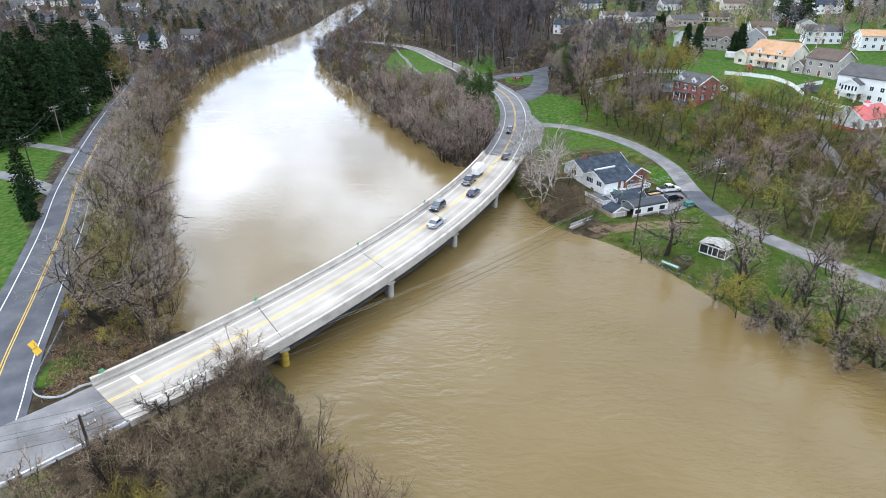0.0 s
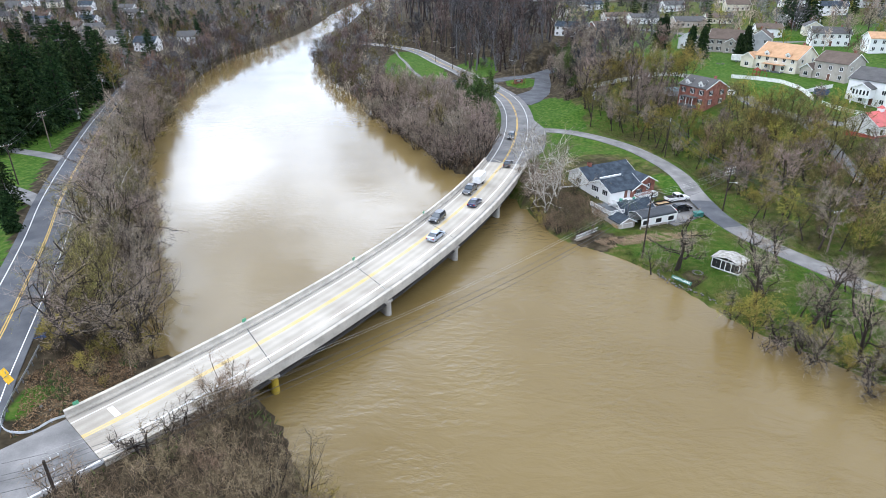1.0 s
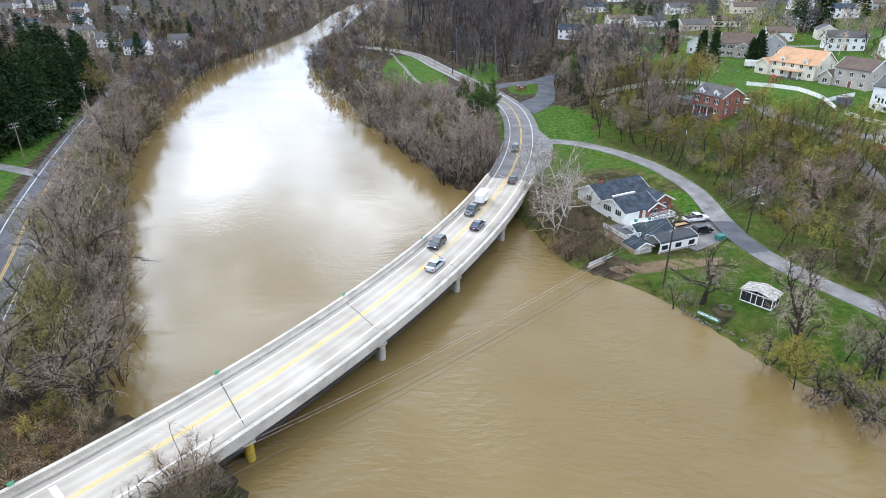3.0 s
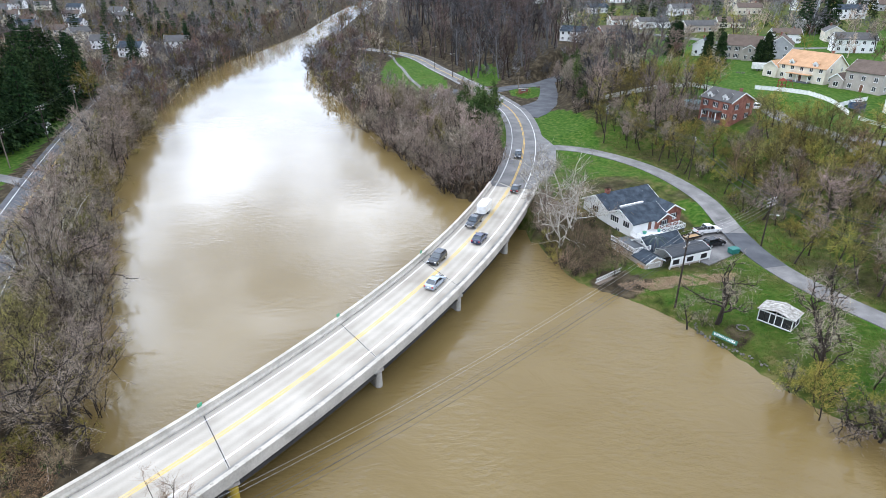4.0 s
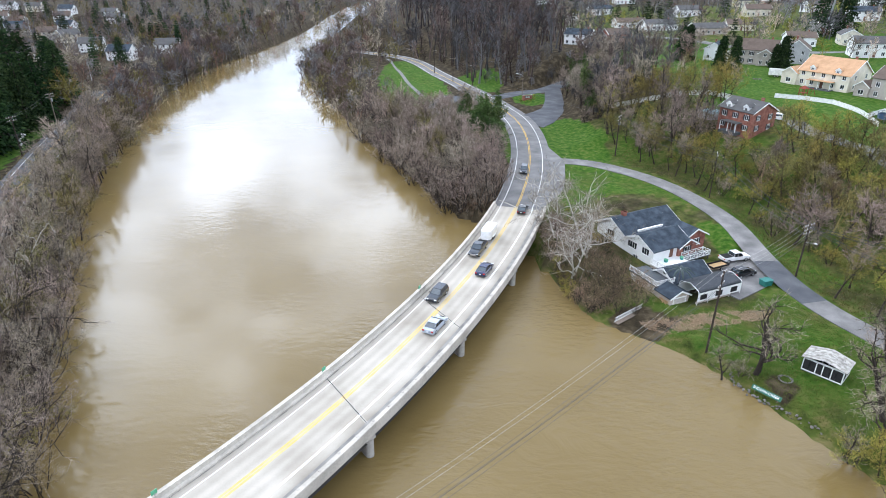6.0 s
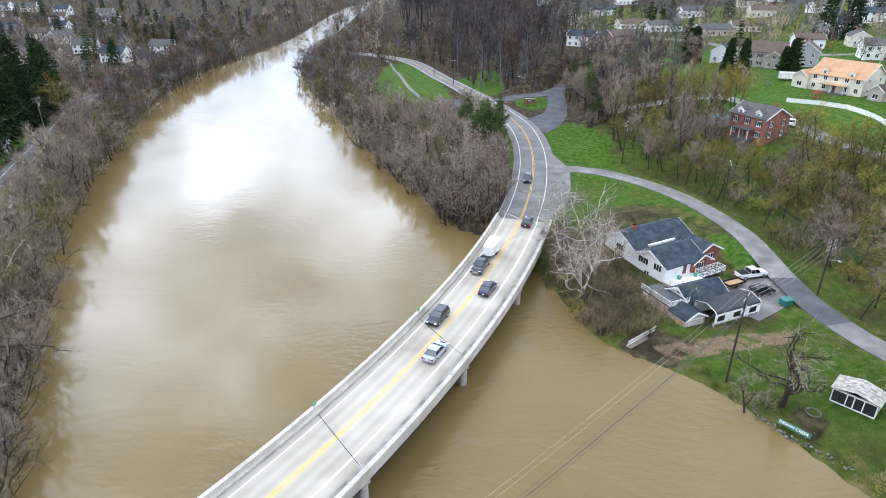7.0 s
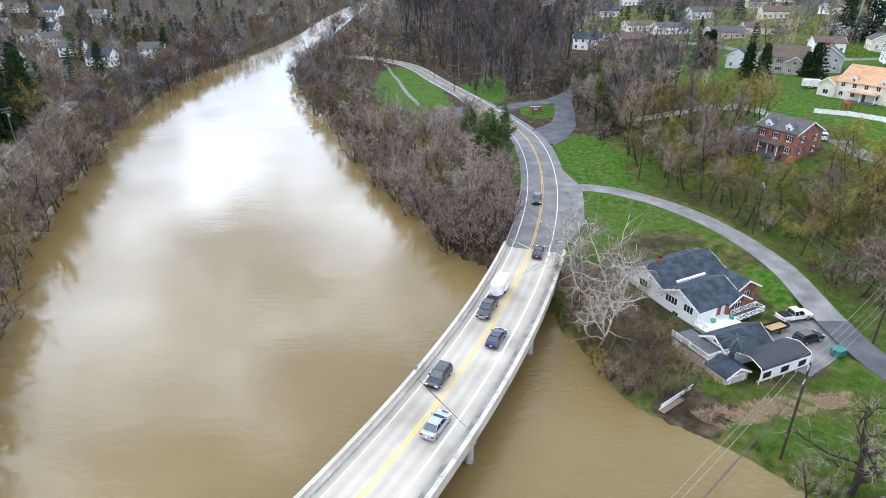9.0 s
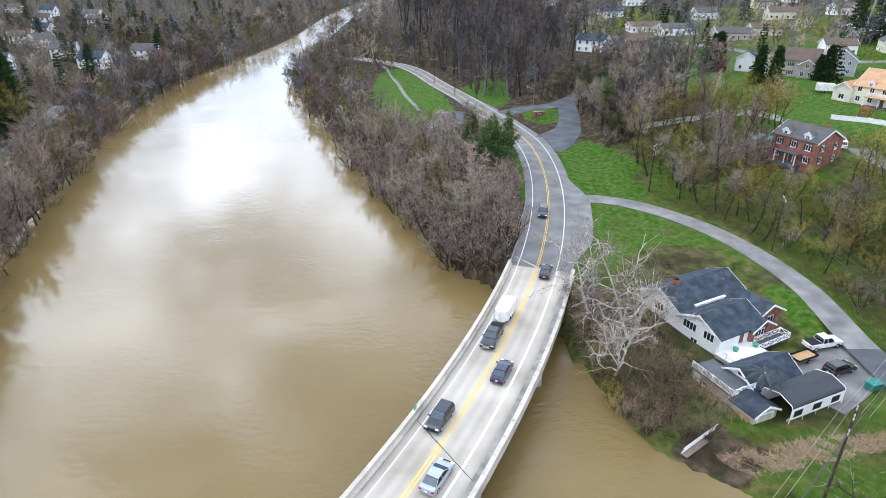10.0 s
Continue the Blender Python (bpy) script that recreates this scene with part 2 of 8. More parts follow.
CONCRETE_PALE = material("pale_weathered_concrete", (0.50, 0.46, 0.40), 0.9, tones=((0.38, 0.35, 0.305), (0.50, 0.462, 0.405), (0.58, 0.535, 0.47)), scale=0.4, fine=4, coords="World", bump=0.2)
CONCRETE_DARK = material("stained_concrete", (0.255, 0.246, 0.230), 0.92, tones=((0.162, 0.157, 0.153), (0.255, 0.246, 0.230), (0.323, 0.315, 0.297)), scale=0.6, fine=5, coords="World", bump=0.3)
# near black: the shade under the deck is put into the girder colour
GIRDER = material("underdeck_shade_girder", (0.045, 0.040, 0.036), 0.7, 0.2, scale=0.6, fine=6, coords="World", bump=0.1)
YELLOW_PIER = material("mustard_paint", (0.42, 0.30, 0.04), 0.8, scale=0.8)
RUBBER = material("black_rubber", (0.02, 0.02, 0.021), 0.8)
PAINT_WHITE = material("road_paint_white", (0.75, 0.75, 0.74), 0.8, scale=0.8, fine=6, coords="World")
PAINT_YELLOW = material("road_paint_yellow", (0.72, 0.43, 0.07), 0.8, tones=((0.62, 0.42, 0.14), (0.74, 0.45, 0.07)), scale=0.6, fine=6, coords="World")
PAINT_YELLOW_WORN = material("worn_road_paint_yellow", (0.72, 0.58, 0.30), 0.85, tones=((0.58, 0.48, 0.29), (0.64, 0.45, 0.15)), scale=0.5, fine=6, coords="World")
BARK = material("grey_brown_bark", (0.045, 0.036, 0.030), 0.95, scale=0.8, fine=14, bump=0.5, vary=0.2)
BARK_PALE = material("pale_mottled_bark", (0.62, 0.58, 0.52), 0.9, tones=((0.22, 0.195, 0.16), (0.54, 0.50, 0.44), (0.78, 0.74, 0.68)), scale=1.3, fine=9, bump=0.3)
TWIG = foliage("bare_twigs", ((0.060, 0.046, 0.038), (0.29, 0.226, 0.184), (0.43, 0.345, 0.285)))
# twigs for the far woods, with the blue-grey of distance haze mixed into their colour
TWIG_FAR = foliage("haze_tinted_twigs", ((0.060, 0.058, 0.062), (0.115, 0.110, 0.112), (0.185, 0.178, 0.180)))
TWIG_WOOD = foliage("brown_wood_twigs", ((0.060, 0.046, 0.040), (0.118, 0.090, 0.076), (0.20, 0.155, 0.132)))
TWIG_TAN = foliage("tan_twigs", ((0.06, 0.043, 0.026), (0.21, 0.155, 0.10), (0.35, 0.265, 0.175)))
TWIG_GREY = foliage("grey_twigs", ((0.060, 0.050, 0.042), (0.30, 0.246, 0.194), (0.45, 0.375, 0.30)))
TWIG_RED = foliage("reddish_buds", ((0.102, 0.064, 0.056), (0.162, 0.089, 0.072), (0.196, 0.119, 0.093)))
BUDS = foliage("yellow_green_buds", ((0.090, 0.080, 0.020), (0.225, 0.188, 0.046), (0.40, 0.325, 0.09)))
BUDS_GREEN = foliage("olive_green_buds", ((0.060, 0.055, 0.020), (0.165, 0.143, 0.052), (0.32, 0.272, 0.108)))
CONIFER = foliage("dark_conifer_needles", ((0.008, 0.018, 0.008), (0.020, 0.042, 0.016), (0.050, 0.085, 0.028)))
IVY = foliage("ivy_leaves", ((0.030, 0.055, 0.016), (0.060, 0.098, 0.028), (0.11, 0.15, 0.05)))
BLOSSOM = foliage("white_blossom", ((0.45, 0.42, 0.40), (0.62, 0.60, 0.57), (0.72, 0.70, 0.68)))

# ---------------------------------------------------------------- helpers for building
def mesh_of(name, verts, faces, mat=None, smooth=False):
    me = bpy.data.meshes.new(name)
    me.from_pydata([tuple(v) for v in verts], [], [tuple(f) for f in faces])
    if mat:
        me.materials.append(mat)
    if smooth:
        me.shade_smooth()
    me.update()
    return me


def part(name, bm, mat, parent, label=""):
    """Links a bmesh, or a mesh, as one mesh object under a thing or under a part."""
    if isinstance(bm, bmesh.types.BMesh):
        me = bpy.data.meshes.new(name)
        bm.normal_update()
        bm.to_mesh(me)
        bm.free()
    else:
        me = bm
    if mat and not me.materials:
        me.materials.append(mat)
    ob = new(name, me)
    ob.parent = parent
    return tagged(ob, label)


def empty(name, m, label="", category="", group="", kind=""):
    ob = new(name)
    ob.empty_display_size = 0.3
    ob.matrix_basis = m
    return tagged(ob, label, category, group, kind)


def box(bm, x0, x1, y0, y1, z0, z1, bevel=0.0):
    """A box, with its upright and level edges broken by bevel."""
    made = bmesh.ops.create_cube(bm, size=1.0, matrix=Matrix.Translation(((x0 + x1) / 2, (y0 + y1) / 2, (z0 + z1) / 2)) @ Matrix.Diagonal((x1 - x0, y1 - y0, z1 - z0, 1)))
    if bevel:
        edges = {e for v in made["verts"] for e in v.link_edges}
        bmesh.ops.bevel(bm, geom=list(edges), offset=bevel, segments=2, affect="EDGES", profile=0.6)
    return bm


def boxes(*rows, bevel=0.0):
    bm = bmesh.new()
    for r in rows:
        box(bm, *r, bevel=bevel)
    return bm


def tube(bm, a, b, r0, r1=None, sides=8):
    """A round bar from a to b."""
    a, b = Vector(a), Vector(b)
    r1 = r0 if r1 is None else r1
    m = Matrix.Translation((a + b) / 2) @ (b - a).to_track_quat("Z", "Y").to_matrix().to_4x4()
    bmesh.ops.create_cone(bm, cap_ends=True, segments=sides, radius1=r0, radius2=r1, depth=(b - a).length, matrix=m)
    return bm


def prism(bm, outline, y0, y1):
    """An outline in x and z, drawn out from y0 to y1."""
    a = [bm.verts.new((x, y0, z)) for x, z in outline]
    b = [bm.verts.new((x, y1, z)) for x, z in outline]
    n = len(outline)
    bm.faces.new(a)
    bm.faces.new(b[::-1])
    for i in range(n):
        bm.faces.new((a[i], b[i], b[(i + 1) % n], a[(i + 1) % n]))
    bmesh.ops.recalc_face_normals(bm, faces=bm.faces[:])
    return bm


def smooth_step(a, b, v):
    k = np.clip((v - a) / (b - a), 0, 1)
    return k * k * (3 - 2 * k)


def spline(points, step=3.0):
    """Evenly spaced points on a smooth curve through the given ones."""
    p = np.array(points, float)
    p = np.vstack([2 * p[0] - p[1], p, 2 * p[-1] - p[-2]])
    out = []
    for i in range(1, len(p) - 2):
        n = max(2, int(np.linalg.norm(p[i + 1] - p[i]) / step))
        for k in np.arange(n) / n:
            a, b, c, d = p[i - 1:i + 3]
            out.append(0.5 * (2 * b + (c - a) * k + (2 * a - 5 * b + 4 * c - d) * k ** 2 + (3 * b - a - 3 * c + d) * k ** 3))
    out.append(p[-2])
    return np.array(out)


def far_from(line, x, y):
    """The distance of every (x, y) from a line of points, and the share of its length at the nearest place."""
    best, share = np.full(x.shape, 1e9), np.zeros(x.shape)
    n = len(line) - 1
    for i in range(n):
        a, d = line[i][:2], line[i + 1][:2] - line[i][:2]
        k = np.clip(((x - a[0]) * d[0] + (y - a[1]) * d[1]) / max(d @ d, 1e-9), 0, 1)
        q = np.hypot(x - a[0] - k * d[0], y - a[1] - k * d[1])
        near = q < best
        best, share = np.where(near, q, best), np.where(near, (i + k) / n, share)
    return best, share


def within(poly, x, y):
    inside = np.zeros(x.shape, bool)
    for i in range(len(poly)):
        (x0, y0), (x1, y1) = poly[i][:2], poly[i - 1][:2]
        cut = ((y0 > y) != (y1 > y)) & (x < (x1 - x0) * (y - y0) / (y1 - y0 + 1e-12) + x0)
        inside ^= cut
    return inside


# ---------------------------------------------------------------- the lie of the land
DECK_Z = 4.4
ARC = Vector((-244.6, 213.7))     # the bridge's curve
ARC_R = 271.5


def on_arc(deg, off=0.0, z=0.0):
    a = radians(deg)
    return Vector((ARC.x + (ARC_R + off) * math.cos(a), ARC.y + (ARC_R + off) * math.sin(a), z))


BANK_RIGHT = spline([(150, -80), (90, 8), (70, 36), (63, 46.3), (57.5, 53.3), (49.2, 62.5), (45, 70.5), (40.5, 80.5), (35, 88.5), (27.3, 94.8), (23.5, 99), (21.5, 108),
                     (19, 118), (15, 130), (10, 138), (3, 143), (-8, 168), (-23, 203), (-44, 258), (-60, 298), (-72, 340), (-79, 400), (-84, 512), (-84, 700), (-72, 900), (-20, 1200), (80, 1500)], 6)
BANK_LEFT = spline([(40, -80), (0, 4), (-11, 24), (-15, 31), (-19.4, 39), (-26, 45), (-36, 51), (-46, 60), (-54, 80), (-65, 100), (-77, 125), (-90, 157), (-100, 191), (-107, 218),
                    (-119, 268), (-125, 347), (-119, 415), (-112, 512), (-118, 700), (-112, 900), (-65, 1200), (30, 1500)], 6)
RIVER = np.vstack([BANK_RIGHT, BANK_LEFT[::-1]])

MAIN = spline([(p.x, p.y) for p in (on_arc(-57), on_arc(-52), on_arc(-47), on_arc(-42), on_arc(-37), on_arc(-32), on_arc(-27), on_arc(-22), on_arc(-16.5))]
              + [(19.0, 149), (21.7, 162), (23.8, 176), (25.1, 191), (25.3, 205), (24.4, 218), (21.8, 231), (16.5, 250), (8, 279), (-3, 311), (-12, 340), (-22, 360), (-38, 376), (-58, 390)], 2.5)
LEFT_ROAD = spline([(-52, 27), (-55, 34), (-59, 43), (-67.5, 65.3), (-77, 89), (-87.5, 113), (-100, 146), (-114, 186), (-131, 240), (-140, 270)], 3)
SIDE_ROAD = spline([(22, 168), (29, 171), (37, 170), (45.5, 164.5), (53, 156), (58.3, 145), (61.2, 132.5), (60.8, 118), (61.2, 105.5), (64.3, 94.5), (71, 81.5), (78.2, 69.3), (88, 56), (107, 35)], 2)
CROSS_ROAD = spline([(21, 254), (30, 261), (41, 266), (54, 282), (70, 303), (90, 318)], 3)
ENTRY_ROAD = spline([(26.5, 214), (32.5, 219.5), (38, 230), (41.5, 243), (43.5, 256), (45, 268)], 2)
HILL_ROAD = spline([(97, 181), (95.5, 170), (98, 159), (103, 151.5), (111, 146), (136, 138)], 3)
HILL_LANE = spline([(101, 154), (100, 139), (97, 118), (97, 98), (104, 80)], 3)
STREET_1 = spline([(92, 352), (110, 345), (125, 328), (136, 302), (160, 287), (200, 290)], 4)
LEFT_LANE_1 = spline([(-84, 104), (-104, 118), (-130, 128), (-165, 134)], 3)
LEFT_LANE_2 = spline([(-96, 138), (-118, 148), (-150, 158)], 3)

UP_LINE = np.vstack([SIDE_ROAD[::-1], MAIN[[i for i in range(len(MAIN)) if MAIN[i][1] > 176]], [(-90, 430), (-160, 1600)]])
UPLAND = np.vstack([UP_LINE, [(2600, 1600), (2600, 34)]])


def wave(x, y, size, seed=0):
    """A gentle roll of the ground."""
    return np.sin(x / size + seed) * np.cos(y / size * 1.13 + seed * 1.7) + 0.5 * np.sin(x / size * 2.3 + y / size * 1.9 + seed * 3)


def land(x, y):
    """The height of the ground, and how wild (0 turf, 1 rough) and how littered with leaves it is."""
    x, y = np.asarray(x, float), np.asarray(y, float)
    wet = within(RIVER, x, y)
    dr, _ = far_from(BANK_RIGHT, x, y)
    dl, _ = far_from(BANK_LEFT, x, y)
    d = np.minimum(dr, dl)
    left = dl < dr
    up = within(UPLAND, x, y)
    du, _ = far_from(UP_LINE, x, y)
    base = np.where(left, 3.5, 0.95 + 2.3 * smooth_step(112, 140, y - 0.5 * (x - 30)))
    base = base + np.where(up, 11.8 * smooth_step(4, 52, du) + 9 * smooth_step(60, 320, du), 0)
    base = base + np.where(left & ~up, 8 * smooth_step(90, 380, dl), 0)
    base = base + 14 * smooth_step(700, 1800, y)
    steep = np.where(left, 7.0, np.where((x > 33) & (y < 92), 4.5, 7.0))
    z = base * smooth_step(0, 1, d / steep) + 0.25 * wave(x, y, 9.0, 1) * smooth_step(4, 14, d) + 0.9 * wave(x, y, 47.0, 2) * smooth_step(60, 160, d)
    z = np.where(wet, -0.35 * np.minimum(d, 9), np.maximum(z, 0.02 + 0.12 * np.minimum(d, 2)))
    for line, zz, half, fall in ROADS:
        q, s = far_from(line, x, y)
        zr = np.interp(s, np.linspace(0, 1, len(zz)), zz)
        k = 1 - smooth_step(half, half + fall, q)
        z = np.where(wet, z, z * (1 - k) + (zr - 0.12) * k)
    # what grows
    wild = np.where(up, 0.55, np.where(left, 0.35, 0.3))
    wild = wild + 0.5 * (1 - smooth_step(2, 12, d))
    wild = np.where(up & (du < 45) & (x > 30) & (y < 190), 0.42, wild)
    wild = np.where((x > 33) & ~up & (y < 95) & (d > 3), 0.3, wild)
    litter = np.where((~up) & (~left) & (y > 128) & (x < 17), 0.95, 0.2)
    field = left & (x < -72) & (y < 216) & (d > 22)
    litter = np.where(up & (du > 5) & (du < 75) & (x > 44) & (y < 228), 0.36, litter)
    litter = np.where(left & (d < 26), 0.9, litter)
    litter = np.where((y > 206) & (x < 75) & up, 0.78, litter)
    litter = np.where((y > 500) | ((x < -120) & (y > 220)), 0.75, litter)
    lawn = ((np.hypot((x - 46) / 18, (y - 120) / 17) < 1) & (far_from(SIDE_ROAD, x, y)[0] < 6.5)) | (np.hypot((x - 38) / 9, (y - 190) / 26) < 1) | (np.hypot((x - 34) / 7, (y - 252) / 12) < 1) | (np.hypot((x - 16) / 10, (y - 288) / 24) < 1) | ((x > 98) & up & (y > 156) & (y < 330)) | ((x > 76) & up & (y > 190) & (y < 330))
    lawn = lawn | field | (np.hypot((x + 50.5) / 2.4, (y - 40.5) / 4) < 1)
    wild, litter = np.where(lawn, 0.05, wild), np.where(lawn, 0.05, litter)
    yard = (np.hypot((x - 44) / 17, (y - 124) / 24) < 1) & ~lawn & ~wet & ~up
    wild, litter = np.where(yard, 0.62, wild), np.where(yard, 0.42, litter)
    shade_wood = (np.hypot((x - 25) / 8, (y - 116) / 15) < 1) & ~wet
    wild, litter = np.where(shade_wood, 0.6, wild), np.where(shade_wood, 0.55, litter)
    bare_earth = (np.hypot((x - 45.5) / 2.0, (y - 79) / 2.2) < 1) | (np.hypot((x - 32) / 5, (y - 96) / 4) < 1) | (np.hypot((x + 46) / 4, (y - 44) / 7) < 1)
    litter = np.where(bare_earth & ~wet, 0.95, litter)
    park = np.hypot((x + 13 + 0.16 * (y - 280)) / 14, (y - 285) / 66) < 1
    wild, litter = np.where(park & ~wet & ~up, 0.15, wild), np.where(park & ~wet & ~up, 0.0, litter)
    return z, wild, litter


ROADS = [
    (MAIN, (4.2, 4.4, 4.4, 4.4, 4.4, 4.4, 4.4, 4.4, 4.4, 4.6), 6.5, 9),
    (LEFT_ROAD, (4.2, 4.15, 4.1, 4.05, 4, 4, 4), 5.5, 5),
    (SIDE_ROAD, (4.35, 4.2, 3.5, 2.6, 1.8, 1.35, 1.25, 1.25, 1.25, 1.3), 3.2, 3),
    (np.array([(49.0, 108.0), (54, 112), (60.5, 116)]), (1.0, 1.0, 1.1), 5.5, 3),
    (ENTRY_ROAD, (4.35, 4.45, 4.7, 5.3), 4, 6),
    (CROSS_ROAD, (4.5, 5.0, 5.6, 8, 10), 4, 6),
    (HILL_ROAD, (13.0, 12.9, 12.6, 12.2, 12, 12), 3.4, 4),
    (HILL_LANE, (12.2, 10.5, 7.5, 5, 3.5), 2.4, 3),
    (STREET_1, (17, 17, 17, 17, 17), 4, 6),
    (LEFT_LANE_1, (4, 4, 4), 2.6, 3),
    (LEFT_LANE_2, (4, 4, 4.2), 2.4, 3),
]


GRID = {}


def on_grid(key, x, y):
    """A value of the ground's own mesh at (x, y)."""
    gx, gy, g = GRID["x"], GRID["y"], GRID[key]
    i, j = min(max(np.searchsorted(gx, x) - 1, 0), len(gx) - 2), min(max(np.searchsorted(gy, y) - 1, 0), len(gy) - 2)
    u, w = (x - gx[i]) / (gx[i + 1] - gx[i]), (y - gy[j]) / (gy[j + 1] - gy[j])
    return float((g[j, i] * (1 - u) + g[j, i + 1] * u) * (1 - w) + (g[j + 1, i] * (1 - u) + g[j + 1, i + 1] * u) * w)


def height(x, y):
    return on_grid("z", x, y)


def axis(lo, hi, step, out_lo, out_hi, grow=1.09):
    mid = list(np.arange(lo, hi, step))
    a, s = [mid[0]], step
    while a[-1] > out_lo:
        s *= grow
        a.append(a[-1] - s)
    b, s = [mid[-1]], step
    while b[-1] < out_hi:
        s *= grow
        b.append(b[-1] + s)
    return np.array(a[::-1][:-1] + mid + b[1:])


def build_ground():
    gx, gy = axis(-130, 130, 1.7, -2400, 2600), axis(-40, 300, 1.7, -900, 4200)
    X, Y = np.meshgrid(gx, gy)
    z, wild, litter = land(X.ravel(), Y.ravel())
    nx, ny = len(gx), len(gy)
    GRID.update(x=gx, y=gy, z=z.reshape(ny, nx))
    verts = np.stack([X.ravel(), Y.ravel(), z], 1)
    i = (np.arange(ny - 1)[:, None] * nx + np.arange(nx - 1)[None]).ravel()
    faces = np.stack([i, i + 1, i + nx + 1, i + nx], 1)
    me = mesh_of("ground", verts.tolist(), faces.tolist(), GROUND, True)
    col = me.color_attributes.new("wild", "FLOAT_COLOR", "POINT")
    col.data.foreach_set("color", np.stack([wild, litter, 0 * wild, 1 + 0 * wild], 1).ravel().astype(np.float32))
    return tagged(new("ground", me), "spring turf, rough grass and leaf litter on river banks", "ground", kind="structure")


build_ground()
water = tagged(new("water", mesh_of("water", [(-2400, -900, 0), (2600, -900, 0), (2600, 4200, 0), (-2400, 4200, 0)], [(0, 1, 2, 3)], WATER)), "muddy brown river in flood, reflecting cloud", "river", kind="structure")


def ribbon(name, line, offs, z, mat, label="", parent=None, thick=0.12, kind="structure"):
    """A strip along a line between two offsets (to the right is positive), with a real edge."""
    line = np.array([(p[0], p[1]) for p in line])
    t = np.gradient(line, axis=0)
    t /= np.linalg.norm(t, axis=1)[:, None]
    nrm = np.stack([t[:, 1], -t[:, 0]], 1)
    zz = np.interp(np.linspace(0, 1, len(line)), np.linspace(0, 1, len(z)), z) if not np.isscalar(z) else np.full(len(line), z)
    o0, o1 = (np.broadcast_to(o, len(line)) for o in offs)
    a, b = line + nrm * o0[:, None], line + nrm * o1[:, None]
    n = len(line)
    v = [(*p, h) for p, h in zip(a, zz)] + [(*p, h) for p, h in zip(b, zz)] + [(*p, h - thick) for p, h in zip(a, zz)] + [(*p, h - thick) for p, h in zip(b, zz)]
    f = []
    for i in range(n - 1):
        f += [(i, n + i, n + i + 1, i + 1), (2 * n + i, i, i + 1, 2 * n + i + 1), (n + i, 3 * n + i, 3 * n + i + 1, n + i + 1), (2 * n + i + 1, 3 * n + i + 1, 3 * n + i, 2 * n + i)]
    f += [(0, 2 * n, 3 * n, n), (n - 1, 2 * n - 1, 4 * n - 1, 3 * n - 1)]
    me = mesh_of(name, v, f, mat)
    ob = new(name, me)
    ob.parent = parent
    return tagged(ob, label, "" if parent else "road", kind="" if parent else kind)


ROAD_Z = {id(line): zz for line, zz, _, _ in ROADS}


def stretch(line, y0, y1):
    """The part of a line between two heights on the plan."""
    return np.array([p for p in line if y0 <= p[1] <= y1])


END_S, END_N = -41.3, -16.5        # the bridge's ends on its curve
south = [on_arc(d) for d in np.linspace(-57, END_S - 0.012, 54)]
north = np.vstack([[tuple(on_arc(d))[:2] for d in np.arange(END_N + 0.02, -15.2, 0.4)], MAIN[MAIN[:, 1] > 148]])
road_south = ribbon("road", south, (-4.6, 6.0), 4.4, ASPHALT_OLD, "grey worn asphalt road running off the bridge")
road_north = ribbon("road", north, (np.interp(north[:, 1], [255, 280], [-5.2, -4.1]), np.interp(north[:, 1], [140, 150, 172, 184, 255, 280], [6.2, 9.2, 9.2, 5.6, 5.6, 4.1])), np.interp(north[:, 1], [130, 300, 400], [4.4, 4.4, 4.6]), ASPHALT, "grey asphalt road curving away from the bridge")
left_road = ribbon("road", LEFT_ROAD, (-5.4, 4.6), ROAD_Z[id(LEFT_ROAD)], ASPHALT_DARK, "grey asphalt road along the tree-lined river bank")
side_road = ribbon("road", SIDE_ROAD[2:], (-2.35, 2.5), np.interp(np.linspace(0.02, 1, len(SIDE_ROAD) - 2), np.linspace(0, 1, 10), ROAD_Z[id(SIDE_ROAD)]), ASPHALT_OLD, "narrow weathered asphalt lane below a grassy slope")
for line, half, mat, label in ((CROSS_ROAD, 3.4, ASPHALT_DARK, "grey asphalt side road climbing into the trees"), 
                               (HILL_ROAD, 2.8, ASPHALT, "pale worn asphalt lane on the hillside"), (HILL_LANE, 1.7, ASPHALT, "narrow asphalt drive down the hillside"),
                               (STREET_1, 3.6, ASPHALT, "grey asphalt street between houses"), (LEFT_LANE_1, 2.0, ASPHALT, "asphalt lane between lawns"), (LEFT_LANE_2, 1.8, ASPHALT, "asphalt drive between lawns")):
    ribbon("road", line, (-half, half), np.array(ROAD_Z[id(line)]) - 0.02, mat, label)


entry_share = np.linspace(0, 1, len(ENTRY_ROAD))
ribbon("road", ENTRY_ROAD, (-np.interp(entry_share, [0, 0.12, 0.4, 1], [11, 7.5, 3.6, 3.2]), np.interp(entry_share, [0, 0.15, 0.45, 1], [9, 6.5, 3.8, 3.2])), np.interp(entry_share, np.linspace(0, 1, 4), ROAD_Z[id(ENTRY_ROAD)]) + 0.004, ASPHALT_DARK, "dark asphalt entry road fanning out beside a planted island")
PARK_PATH = spline([(-30, 358), (-26.5, 345), (-21, 318), (-14, 284), (-8.5, 262)], 3)
ribbon("path", PARK_PATH, (-0.8, 0.8), [height(*p) + 0.08 for p in PARK_PATH], ASPHALT, "worn asphalt footpath across park grass", thick=0.4)
LOT = np.array([(-7.5, 205), (-5.5, 215), (-2.5, 230), (0.5, 245), (3.5, 258)], float)
lot_z = [max(height(x + d, y) for d in (-5, 0, 5)) + 0.06 for x, y in LOT]
